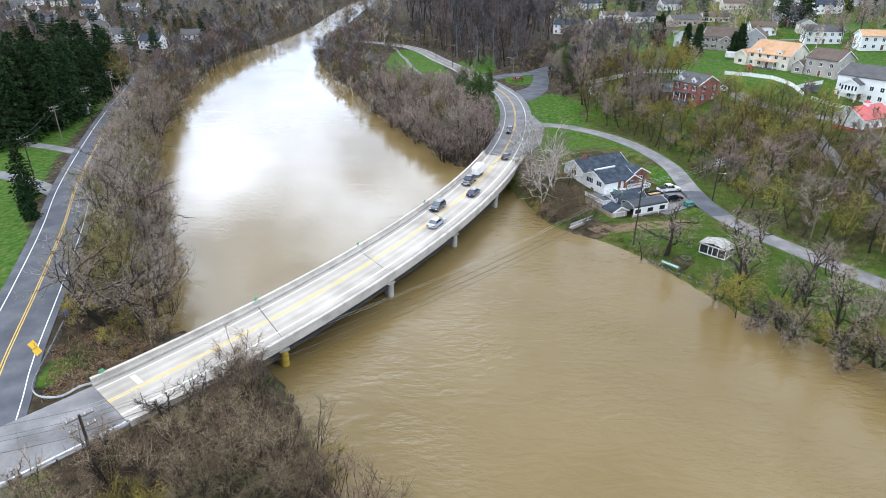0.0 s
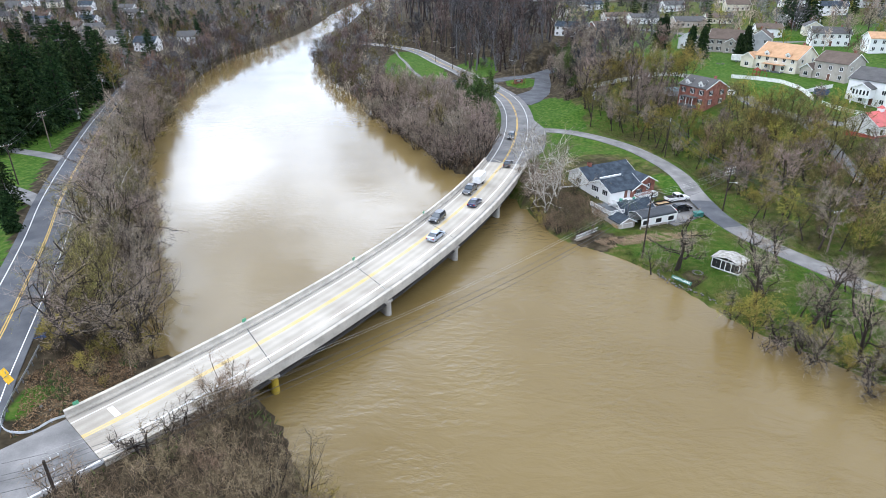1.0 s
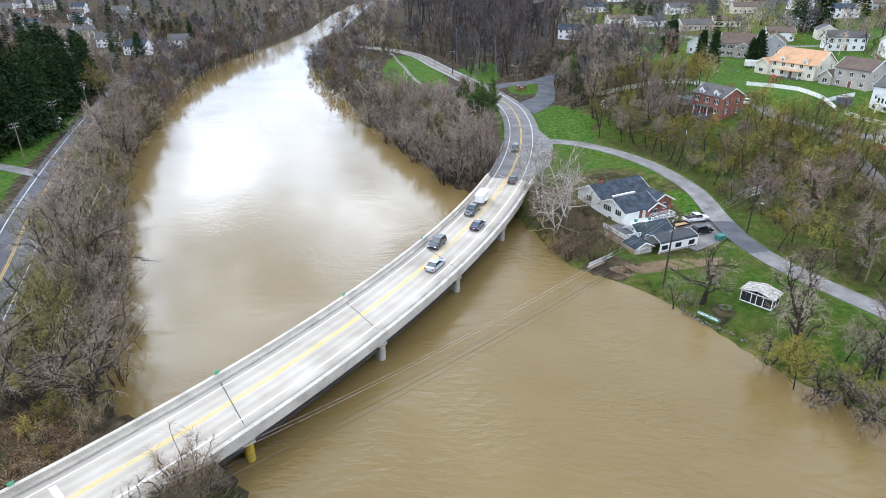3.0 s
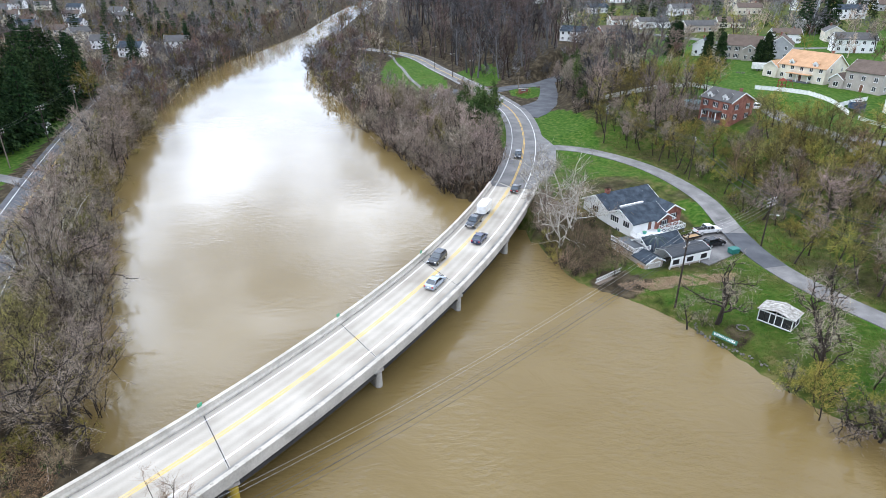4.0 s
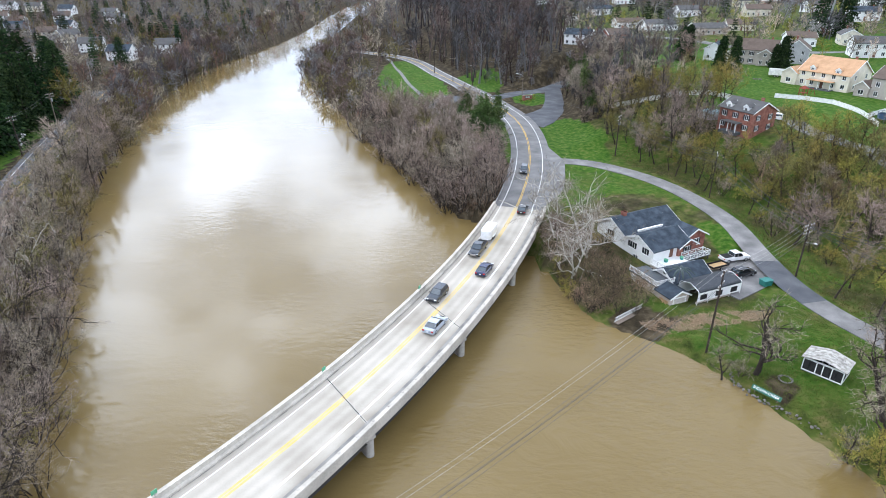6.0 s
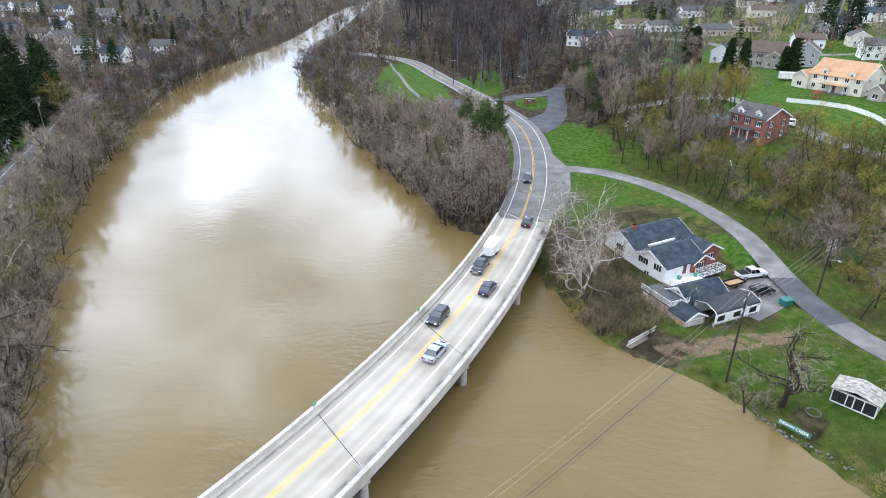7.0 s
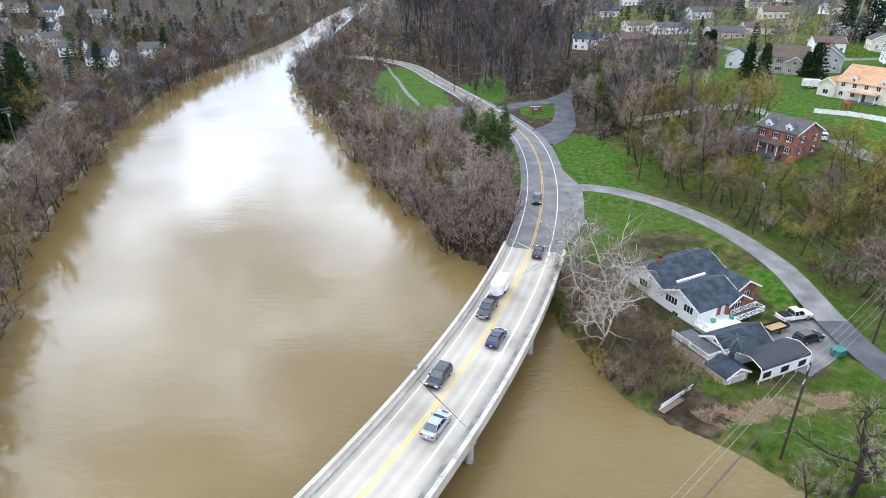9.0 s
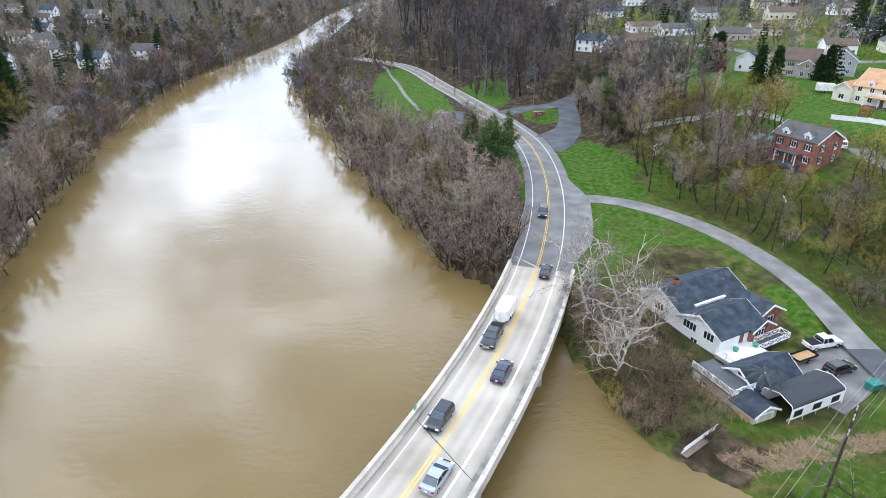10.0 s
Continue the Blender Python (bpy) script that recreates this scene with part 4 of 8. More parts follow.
TREES = {
    "bare": lot_of(bare_tree, (11, 12, 13, 14), BARK, TWIG, tall=14, wide=6.2, limbs=13, subs=8, twigs=13, sub_twigs=0, twig=1.6, twig_wide=0.065, slight=True),
    "grey": lot_of(bare_tree, (21, 22, 23), BARK, TWIG_GREY, tall=13, wide=6.6, limbs=13, subs=8, twigs=13, sub_twigs=0, twig=1.6, twig_wide=0.065, slight=True),
    "forest": lot_of(bare_tree, (31, 32, 33), BARK, TWIG, tall=21, wide=6.2, limbs=13, subs=7, twigs=7, first=0.38, rise=0.9, twig=1.5, twig_wide=0.065),
    "brush": lot_of(bare_tree, (41, 42, 43), BARK, TWIG, tall=6.5, wide=3.2, stems=5, limbs=18, subs=4, twigs=6, sub_twigs=1, twig=1.2, first=0.12, rise=1.0, girth=0.15, twig_wide=0.05, slight=True, segs=2),
    "brush_grey": lot_of(bare_tree, (46, 47), BARK, TWIG_GREY, tall=5.6, wide=3.3, stems=5, limbs=18, subs=4, twigs=6, sub_twigs=1, twig=1.2, first=0.1, rise=0.8, girth=0.14, twig_wide=0.05, slight=True, segs=2),
    "red": lot_of(bare_tree, (51, 52), BARK, TWIG_RED, tall=11, wide=4.8, limbs=12, subs=7, twigs=6, leaves=1, leaf_size=0.12, twig_wide=0.055, slight=True),
    "budding": lot_of(bare_tree, (61, 62, 63), BARK, BUDS, tall=12, wide=5.4, limbs=12, subs=7, twigs=5, sub_twigs=1, leaves=2, leaf_size=0.14, twig_wide=0.06, slight=True),
    "olive": lot_of(bare_tree, (66, 67, 68), BARK, BUDS_GREEN, tall=12.5, wide=5.8, limbs=12, subs=7, twigs=5, sub_twigs=1, leaves=2, leaf_size=0.13, twig_wide=0.06, slight=True),
    "shrub_budding": lot_of(bare_tree, (71, 72), BARK, BUDS, tall=4.2, wide=2.6, stems=5, limbs=18, subs=4, twigs=6, twig=0.7, first=0.12, rise=0.7, girth=0.09, leaves=2, leaf_size=0.075, twig_wide=0.035, slight=True, segs=2),
    "conifer": lot_of(conifer_tree, (81, 82, 83), BARK, CONIFER, tall=25, wide=7.6, whorls=30, per=9, needles=5, blade=0.8),
    "small_conifer": lot_of(conifer_tree, (86, 87), BARK, CONIFER, tall=11, wide=2.7, whorls=28, per=11, needles=5, blade=0.5),
    "ivy": lot_of(ivy_tree, (91, 92), BARK, IVY, tall=14, wide=5.0),
    "blossom": lot_of(bare_tree, (96,), BARK, BLOSSOM, tall=10, wide=4.8, limbs=11, subs=6, twigs=7, leaves=1, leaf_size=0.2),
    "sycamore": lot_of(bare_tree, (101, 105, 107), BARK_PALE, TWIG_GREY, tall=18, wide=12.0, stems=2, limbs=18, subs=10, twigs=9, sub_twigs=2, first=0.16, rise=0.5, girth=0.25, twig=1.4, lean=0.2, crook=0.48, twig_wide=0.034, segs=8),
    "bank_tree": lot_of(bare_tree, (111, 112), BARK, TWIG_GREY, tall=13, wide=6.6, limbs=12, subs=7, twigs=6, first=0.25, rise=0.6, girth=0.34, crook=0.32, segs=6, lean=0.2),
    "gnarled": lot_of(bare_tree, (115, 117), BARK, TWIG_GREY, tall=9.5, wide=7.0, stems=2, limbs=12, subs=8, twigs=6, first=0.3, rise=0.3, girth=0.42, crook=0.42, segs=7, twig=1.1),
    "near_grey": lot_of(bare_tree, (121, 122, 123), BARK, TWIG_GREY, tall=12, wide=6.6, stems=2, limbs=16, subs=8, twigs=11, sub_twigs=1, first=0.16, twig=1.3, twig_wide=0.04, crook=0.26, segs=5),
    "near_brown": lot_of(bare_tree, (126, 127), BARK, TWIG, tall=11, wide=6.0, stems=3, limbs=18, subs=8, twigs=10, sub_twigs=1, first=0.14, twig=1.3, twig_wide=0.04, crook=0.26, segs=5),
    "spread": lot_of(bare_tree, (141, 143, 145), BARK, TWIG_GREY, tall=15, wide=10.5, stems=3, limbs=18, subs=9, twigs=11, sub_twigs=1, first=0.22, rise=0.5, girth=0.34, crook=0.3, segs=6, twig=1.4, twig_wide=0.034),
    "spread_olive": lot_of(bare_tree, (147, 149), BARK, BUDS_GREEN, tall=14, wide=8.5, stems=2, limbs=16, subs=9, twigs=8, sub_twigs=1, first=0.22, rise=0.7, girth=0.32, crook=0.28, segs=6, twig=1.4, twig_wide=0.04, leaves=1, leaf_size=0.11),
    "near_brush": lot_of(bare_tree, (131, 132, 133), BARK, TWIG_TAN, tall=8.6, wide=3.0, stems=6, limbs=24, subs=6, twigs=6, sub_twigs=1, twig=1.2, first=0.15, rise=1.5, girth=0.11, twig_wide=0.026, crook=0.25, slight=True, segs=3),
}
WORDS = {
    "bare": ("bare_tree", "leafless brown riverside tree with fine twigs", "tree"), "grey": ("bare_tree", "leafless grey broad-crowned riverside tree", "tree"),
    "forest": ("tree", "tall leafless woodland tree with brown twigs", "tree"), "brush": ("bush", "leafless brown many-stemmed thicket on the bank", "bush"),
    "brush_grey": ("bush", "leafless grey many-stemmed thicket on the bank", "bush"), "red": ("budding_tree", "small tree flushed with reddish spring buds", "tree"),
    "budding": ("budding_tree", "tree hazed with yellow-green spring buds", "tree"), "olive": ("budding_tree", "tree hazed with olive-green spring buds", "tree"),
    "shrub_budding": ("bush", "low shrub with yellow-green spring buds", "bush"), "conifer": ("conifer", "tall dark green conifer with drooping branches", "tree"),
    "small_conifer": ("conifer", "small dark green conifer beside houses", "tree"), "ivy": ("ivy_tree", "bare tree with trunk and limbs sleeved in ivy", "tree"),
    "blossom": ("blossom_tree", "small tree in white spring blossom", "tree"), "sycamore": ("sycamore", "leafless sycamore with white mottled limbs", "tree"),
    "gnarled": ("bank_tree", "old leafless tree with crooked spreading limbs", "tree"), "near_grey": ("riverside_tree", "leafless grey many-limbed riverside tree", "tree"),
    "near_brown": ("riverside_tree", "leafless brown many-stemmed riverside tree", "tree"), "near_brush": ("bush", "leafless brown thin-stemmed thicket beside the bridge", "bush"),
    "spread": ("riverside_tree", "large leafless tree with dark limbs spreading over the bank", "tree"), "spread_olive": ("budding_tree", "large riverside tree hazed with olive spring buds", "tree"),
    "bank_tree": ("bank_tree", "dark leafless tree with stout forking trunk", "tree"),
}
MADE = {}
planted = []
pick = random.Random(7)


def plant(kind, x, y, size=1.0, turn=None, z=None, variant=None, tilt=(0, 0)):
    lot = TREES[kind]
    i = pick.randrange(len(lot)) if variant is None else variant
    turn = pick.uniform(0, 360) if turn is None else turn
    z = height(x, y) if z is None else z
    z = max(z, -1.2)
    m = pose(x, y, z, *tilt, 0) @ pose(0, 0, 0, 0, 0, turn) @ Matrix.Diagonal((size, size, size * pick.uniform(0.9, 1.12), 1))
    planted.append((x, y))
    if (kind, i) in MADE:
        first = MADE[kind, i]
        return copy_thing(first, m @ Matrix.Diagonal((*(1 / k for k in first.scale), 1)))
    name, label, category = WORDS[kind]
    ob = empty(name, pose(0, 0, 0), label, category, "riverside trees" if category == "tree" else "bank thickets")
    part("trunk", lot[i][0], None, ob)
    part("crown", lot[i][1], None, ob)
    ob.matrix_basis = m
    MADE[kind, i] = ob
    return ob


def clear_of(x, y, gap):
    return all((x - a) ** 2 + (y - b) ** 2 > gap * gap for a, b in planted[-400:])


ROOM = [(line, half) for line, half in ((MAIN, 7.0), (LEFT_ROAD, 4.8), (SIDE_ROAD, 4.2), (CROSS_ROAD, 4.6), (ENTRY_ROAD, 3.8), (HILL_ROAD, 3.8), (HILL_LANE, 3.0), (STREET_1, 5))]


def clearance():
    """How far every place of the plan is from roads and from the open river (below nought: on them)."""
    gx, gy = np.arange(-200, 260, 2.0), np.arange(-20, 430, 2.0)
    X, Y = (a.ravel() for a in np.meshgrid(gx, gy))
    room = np.min([far_from(line[::2] if len(line) > 60 else line, X, Y)[0] - half for line, half in ROOM], axis=0)
    wet = within(RIVER, X, Y)
    shore = np.minimum(far_from(BANK_LEFT, X, Y)[0], far_from(BANK_RIGHT, X, Y)[0])
    room = np.where(wet & (shore > 3.5), -shore, room)
    return gx, gy, room.reshape(len(gy), len(gx))


FREE_X, FREE_Y, FREE = clearance()


def free_ground(x, y, spare=0.0):
    return FREE[int(np.clip(round((y + 20) / 2), 0, len(FREE_Y) - 1)), int(np.clip(round((x + 200) / 2), 0, len(FREE_X) - 1))] > spare


def inside(poly, x, y):
    odd = False
    for (x0, y0), (x1, y1) in zip(poly, poly[1:] + poly[:1]):
        if (y0 > y) != (y1 > y) and x < (x1 - x0) * (y - y0) / (y1 - y0) + x0:
            odd = not odd
    return odd


def scatter(poly, count, kinds, gap, lo=0.75, hi=1.2, spare=0.0, tries=30):
    xs, ys = [p[0] for p in poly], [p[1] for p in poly]
    done = 0
    for _ in range(count * tries):
        if done >= count:
            break
        x, y = pick.uniform(min(xs), max(xs)), pick.uniform(min(ys), max(ys))
        if not inside(poly, x, y) or not clear_of(x, y, gap) or not free_ground(x, y, spare):
            continue
        plant(pick.choice(kinds), x, y, pick.uniform(lo, hi))
        done += 1


# the left bank, between road and river
scatter([(-49, 54), (-42, 54), (-48, 70), (-53, 82), (-62, 100), (-67, 112), (-78, 112), (-70, 92), (-61, 72), (-54, 54)], 20, ["near_grey", "near_brown", "olive"], 3.6, 0.8, 1.15)
scatter([(-48, 50), (-41, 54), (-52, 82), (-66, 110), (-76, 110), (-60, 72), (-54, 52)], 24, ["near_brush", "near_brush", "shrub_budding"], 2.2, 0.7, 1.3)
scatter([(-66, 108), (-62, 104), (-74, 125), (-87, 157), (-97, 191), (-103, 218), (-114, 218), (-107, 188), (-97, 158), (-83, 122), (-77, 108)], 56, ["grey", "bare", "olive", "olive", "near_brown"], 3.2, 0.75, 1.1)
scatter([(-64, 108), (-74, 125), (-87, 157), (-97, 191), (-103, 218), (-111, 218), (-102, 188), (-92, 158), (-78, 122), (-70, 108)], 62, ["brush", "brush_grey", "brush", "shrub_budding"], 2.6, 0.8, 1.25)
for x, y, k, s in ((-50.5, 53, "spread", 1.0), (-45.5, 56, "spread", 0.9), (-52.5, 62, "spread_olive", 1.15), (-48.5, 66, "spread", 0.85), (-57.5, 71, "spread_olive", 1.1), (-54, 77, "spread", 0.95), (-62, 84, "spread", 1.0), (-60, 91, "spread_olive", 0.9), (-68, 96, "spread", 1.0), (-70, 108, "spread", 0.9), (-80, 122, "spread", 0.95), (-86, 140, "spread_olive", 0.95), (-94, 158, "spread", 0.95), (-101, 180, "spread", 0.9), (-107, 200, "spread_olive", 0.9)):
    plant(k, x, y, s)
scatter([(-70, 92), (-77, 110), (-90, 140), (-104, 178), (-117, 216), (-110, 216), (-97, 172), (-83, 136), (-71, 106)], 30, ["near_brown", "olive", "bare", "near_grey"], 2.8, 0.75, 1.05)
plant("sycamore", -72, 101, 0.8)
plant("sycamore", -66, 90, 0.75)
# the bank under the bridge's south end
scatter([(-41, 18), (-32, 31), (-26, 40), (-20, 37), (-12, 29), (-5, 18), (5, 2), (-10, -4), (-26, -4), (-38, 6)], 64, ["near_brush", "near_brush", "near_brush", "near_brush", "shrub_budding"], 1.9, 0.75, 1.25)
scatter([(-43, 12), (-34, 24), (-27, 37), (-22, 32), (-32, 8)], 7, ["near_brown", "near_grey"], 4, 0.5, 0.75)
for d, off, s in ((-40.6, 8.6, 0.62), (-39.8, 9.0, 0.5), (-39.0, 8.4, 0.58), (-42.2, 8.8, 0.45), (-43.6, 8.8, 0.5), (-38.2, 9.6, 0.4)):
    plant("gnarled", *on_arc(d, off).xy, s)
scatter([(-47, 44), (-40, 40), (-38, 46), (-44, 54), (-50, 54)], 5, ["near_brush", "shrub_budding"], 2.5, 0.4, 0.8)
# the right bank upstream, between river and main road
scatter([(12, 139), (4, 144), (-6, 168), (-20, 200), (-28, 225), (-20, 228), (-6, 206), (6, 190), (14, 176), (13, 152)], 30, ["bare", "grey", "grey", "olive"], 3.4, 0.7, 1.0)
scatter([(13, 137), (6, 139), (1, 143), (-11, 168), (-26, 203), (-30, 226), (-16, 222), (-2, 200), (10, 176), (14, 152)], 52, ["brush_grey", "brush_grey", "brush"], 3.2, 1.25, 1.9)
scatter([(13, 138), (3, 143), (-8, 168), (-23, 203), (-12, 204), (4, 180), (12, 160)], 18, ["brush_grey", "brush"], 2.5, 0.8, 1.1)
scatter([(-6, 206), (6, 192), (16, 186), (15, 205), (8, 222), (-4, 236)], 14, ["grey", "olive", "bare"], 3.5, 0.55, 0.85)
for x, y, s in ((9, 180, 1.25), (14.0, 186, 1.2), (6.5, 188, 1.3), (11.5, 193, 1.2), (15.6, 179, 1.0), (3, 183, 1.1), (9, 200, 1.1), (12.5, 177, 1.15), (10, 187, 1.3), (17, 190, 1.1), (7, 194, 1.2)):
    plant("ivy", x, y, s)
for x, y, k, s in ((-10, 198, "grey", 1.0), (-5, 194, "bare", 1.05), (0, 190, "grey", 1.05), (5, 197, "bare", 1.0), (-14, 206, "bare", 0.95), (-2, 201, "olive", 0.9), (11, 205, "bare", 0.95), (12.5, 214, "grey", 0.85), (10, 222, "bare", 0.8), (8, 231, "olive", 0.75), (-16, 214, "grey", 0.95), (-19, 224, "olive", 0.85), (13.5, 198, "olive", 0.9), (7.5, 240, "bare", 0.6)):
    plant(k, x, y, s)
scatter([(48, 184), (46.5, 200), (62, 197), (73, 178), (62, 168), (54, 176)], 34, ["bare", "olive", "olive", "budding", "forest"], 2.8, 0.55, 0.9)
scatter([(60, 166), (70, 176), (84, 160), (96, 140), (98, 118), (80, 104), (70, 116), (67, 140)], 44, ["shrub_budding", "shrub_budding", "brush"], 2.6, 0.7, 1.2)
plant("olive", -2, 222, 0.8)
plant("budding", -16, 232, 0.7)
# the hillside
scatter([(70, 118), (66, 140), (60, 158), (52, 172), (60, 182), (72, 160), (84, 148), (98, 132), (84, 112)], 74, ["olive", "budding", "olive", "budding", "budding", "bare"], 3.3, 0.6, 1.0)
scatter([(78, 136), (86, 166), (93, 166), (97, 152), (106, 146), (100, 116), (84, 120)], 56, ["olive", "budding", "olive", "budding"], 3.0, 0.75, 1.05)
scatter([(66, 104), (72, 92), (84, 74), (100, 60), (118, 72), (104, 104), (88, 116)], 46, ["budding", "olive", "budding", "olive", "budding", "bare"], 3.8, 0.6, 1.0)
scatter([(50, 197), (54, 208), (84, 202), (86, 190), (70, 190)], 26, ["budding", "budding", "budding", "olive"], 3.0, 0.85, 1.1)
scatter([(43, 203), (46, 226), (46.5, 245), (45, 262), (58, 268), (60, 230), (54, 204)], 42, ["bare", "grey", "brush", "bare", "ivy", "olive"], 2.4, 0.65, 1.05)
for x, y, k, s in ((74, 163, "budding", 0.8), (84, 156, "budding", 0.9), (92, 150, "olive", 0.8), (78, 150, "bare", 0.8), (66, 172, "bare", 0.9), (70, 178, "bare", 0.8), (64, 186, "olive", 0.8)):
    plant(k, x, y, s)
for x, y, sz in ((50, 206, 1.0), (52, 215, 1.1), (49, 224, 1.2), (56, 222, 1.0), (53, 234, 1.2), (60, 232, 1.1), (51, 243, 1.1), (58, 246, 1.2), (66, 226, 1.0), (56, 258, 1.1)):
    plant("ivy" if pick.random() < 0.45 else "bare", x, y, sz)
scatter([(47, 198), (47, 240), (52, 275), (70, 262), (76, 226), (60, 212)], 18, ["brush", "bare", "grey"], 2.6, 0.8, 1.1)
# beside the house and on the lawn
plant("sycamore", 27.5, 118.5, 1.15, 40, variant=0)
plant("sycamore", 23.6, 112, 0.9, 150, variant=1)
plant("sycamore", 22.3, 123, 0.95, 260, variant=2)
scatter([(19, 104), (26, 98), (34, 100), (34, 107), (30, 114), (34, 128), (26, 136), (18, 128), (20, 114)], 24, ["near_brush", "near_brush", "shrub_budding"], 2.2, 0.45, 0.85)
scatter([(22, 101), (22, 110), (27, 112), (33, 108), (34, 101), (29, 96), (25, 97)], 12, ["near_brush"], 1.8, 0.45, 0.75)
scatter([(18, 128), (22, 118), (28, 124), (26, 136), (20, 140)], 5, ["brush_grey", "bare"], 3, 0.5, 0.7)
for x, y, k, s in ((43.6, 82.8, "gnarled", 1.15), (55.0, 72.5, "bank_tree", 1.1), (63.5, 84.5, "bank_tree", 0.85), (38.8, 82, "bank_tree", 0.45), (53.4, 57.4, "gnarled", 0.7), (59.5, 51.5, "gnarled", 0.75), (49.2, 64.2, "budding", 0.5), (62.5, 47.6, "gnarled", 0.7), (60, 62, "gnarled", 0.7), (66, 56, "near_brown", 0.6),
                   (48.2, 61, "budding", 0.55), (50.5, 64.4, "shrub_budding", 1.5), (47.5, 66.4, "shrub_budding", 1.2), (54.5, 59, "shrub_budding", 1.3), (58.5, 54.6, "shrub_budding", 1.2), (62.6, 50.2, "shrub_budding", 1.4), (66.5, 46, "budding", 0.6), (53, 54.4, "bank_tree", 0.6), (60.5, 54, "bank_tree", 1.0), (61, 49, "budding", 0.6),
                   (66, 43, "bank_tree", 0.8), (63, 52, "shrub_budding", 1.0), (68, 58, "bare", 0.6), (70, 66, "olive", 0.5), (57, 57, "shrub_budding", 0.9), (41.5, 82.5, "brush_grey", 0.5), (58, 66, "bare", 0.55), (74, 50, "olive", 0.7), (58, 53, "shrub_budding", 1.0), (66, 50, "budding", 0.6), (69, 54, "bare", 0.7), (72, 60, "brush_grey", 0.7), (67, 66, "bank_tree", 0.7), (70, 74, "bare", 0.6), (75, 60, "olive", 0.7), (78, 44, "bare", 0.8), (72, 40, "brush_grey", 0.9)):
    plant(k, x, y, s)
for x, y, k, s, tilt in ((51.5, 60.2, "gnarled", 0.75, (30, -26)), (54.6, 56.0, "bank_tree", 0.7, (34, -30)), (59.6, 49.4, "gnarled", 0.7, (32, -32)), (64.5, 44.6, "gnarled", 0.9, (28, -30)), (47.2, 67.4, "bank_tree", 0.5, (24, -36)), (51.8, 68.6, "bank_tree", 1.15, (4, -3)), (57.4, 62.4, "bank_tree", 1.05, (-3, 4))):
    plant(k, x, y, s, tilt=tilt)
# conifers across the left road
for x, y, s in ((-128, 156, 0.95), (-136, 160, 1.1), (-129, 176, 1.05), (-138, 178, 1.0), (-131, 192, 1.0), (-133, 206, 0.9), (-140, 196, 1.1), (-148, 186, 1.0), (-134, 217, 0.8), (-133, 167, 1.05), (-144, 172, 1.15), (-140, 208, 1.0), (-152, 176, 1.1), (-149, 198, 1.05), (-158, 190, 1.0), (-126, 148, 0.9), (-144, 160, 1.1), (-154, 166, 1.1), (-141, 222, 1.0), (-147, 234, 1.05), (-144, 246, 0.9), (-151, 222, 1.1), (-157, 240, 1.1), (-151, 256, 0.95), (-162, 212, 1.1), (-166, 230, 1.05), (-124, 168, 0.85), (-127, 184, 0.9), (-160, 202, 1.1)):
    plant("conifer", x, y, s)
for x, y, k, s in ((-47, 19, "small_conifer", 0.35), (-86, 93, "small_conifer", 0.8), (-95, 106, "conifer", 0.5), (-160, 326, "conifer", 0.7), (-128, 228, "budding", 1.25), (-131, 233, "budding", 1.3), (-140, 232, "budding", 1.1)):
    plant(k, x, y, s)
# between the hillside houses
for x, y, k, s in ((100, 272, "small_conifer", 1.2), (102.5, 246, "small_conifer", 1.1), (105.5, 241, "small_conifer", 1.1), (124.7, 250, "small_conifer", 0.85), (97, 270, "small_conifer", 1.2), (127, 249, "small_conifer", 1.1), (170, 306, "blossom", 1.1),
                   (72, 372, "blossom", 1.2), (150, 330, "budding", 1.2), (88, 244, "red", 0.8), (80, 252, "bare", 0.9), (96, 262, "bare", 0.9), (185, 330, "conifer", 0.9), (192, 322, "conifer", 1.0), (116, 270, "bare", 0.8),
                   (210, 300, "bare", 1.0), (160, 262, "bare", 0.8), (178, 262, "bare", 0.9), (200, 250, "small_conifer", 1.1), (205, 256, "budding", 0.9), (225, 330, "red", 1.2), (108, 160, "bare", 0.6)):
    plant(k, x, y, s)

# ---------------------------------------------------------------- houses
SIDING = material("white_siding", (0.78, 0.78, 0.77), 0.6, tones=((0.80, 0.80, 0.79), (0.88, 0.88, 0.87)), scale=0.5, fine=8)
SIDING_CREAM = material("cream_siding", (0.72, 0.66, 0.54), 0.65, scale=0.5, fine=8)
SIDING_TAUPE = material("taupe_siding", (0.40, 0.36, 0.32), 0.65, scale=0.5, fine=8)
SIDING_GREY = material("grey_siding", (0.42, 0.42, 0.43), 0.65, scale=0.5, fine=8)
BRICK = material("red_brick", (0.28, 0.115, 0.085), 0.85, tones=((0.20, 0.08, 0.06), (0.29, 0.12, 0.09), (0.36, 0.17, 0.13)), scale=1.4, fine=14, bump=0.3)
SHINGLE_BLUE = material("slate_blue_shingles", (0.032, 0.041, 0.055), 0.85, tones=((0.024, 0.034, 0.046), (0.042, 0.056, 0.074), (0.066, 0.084, 0.106)), scale=0.7, fine=16, bump=0.4)
SHINGLE_GREY = material("grey_shingles", (0.10, 0.098, 0.098), 0.88, scale=0.6, fine=16, bump=0.4)
SHINGLE_BROWN = material("brown_shingles", (0.125, 0.095, 0.078), 0.88, scale=0.6, fine=16, bump=0.4)
SHINGLE_TAN = material("tan_shingles", (0.50, 0.30, 0.17), 0.85, tones=((0.42, 0.25, 0.14), (0.56, 0.34, 0.20)), scale=0.6, fine=14, bump=0.3)
ROOF_RED = material("red_metal_roof", (0.52, 0.09, 0.08), 0.5, scale=0.6, fine=10)
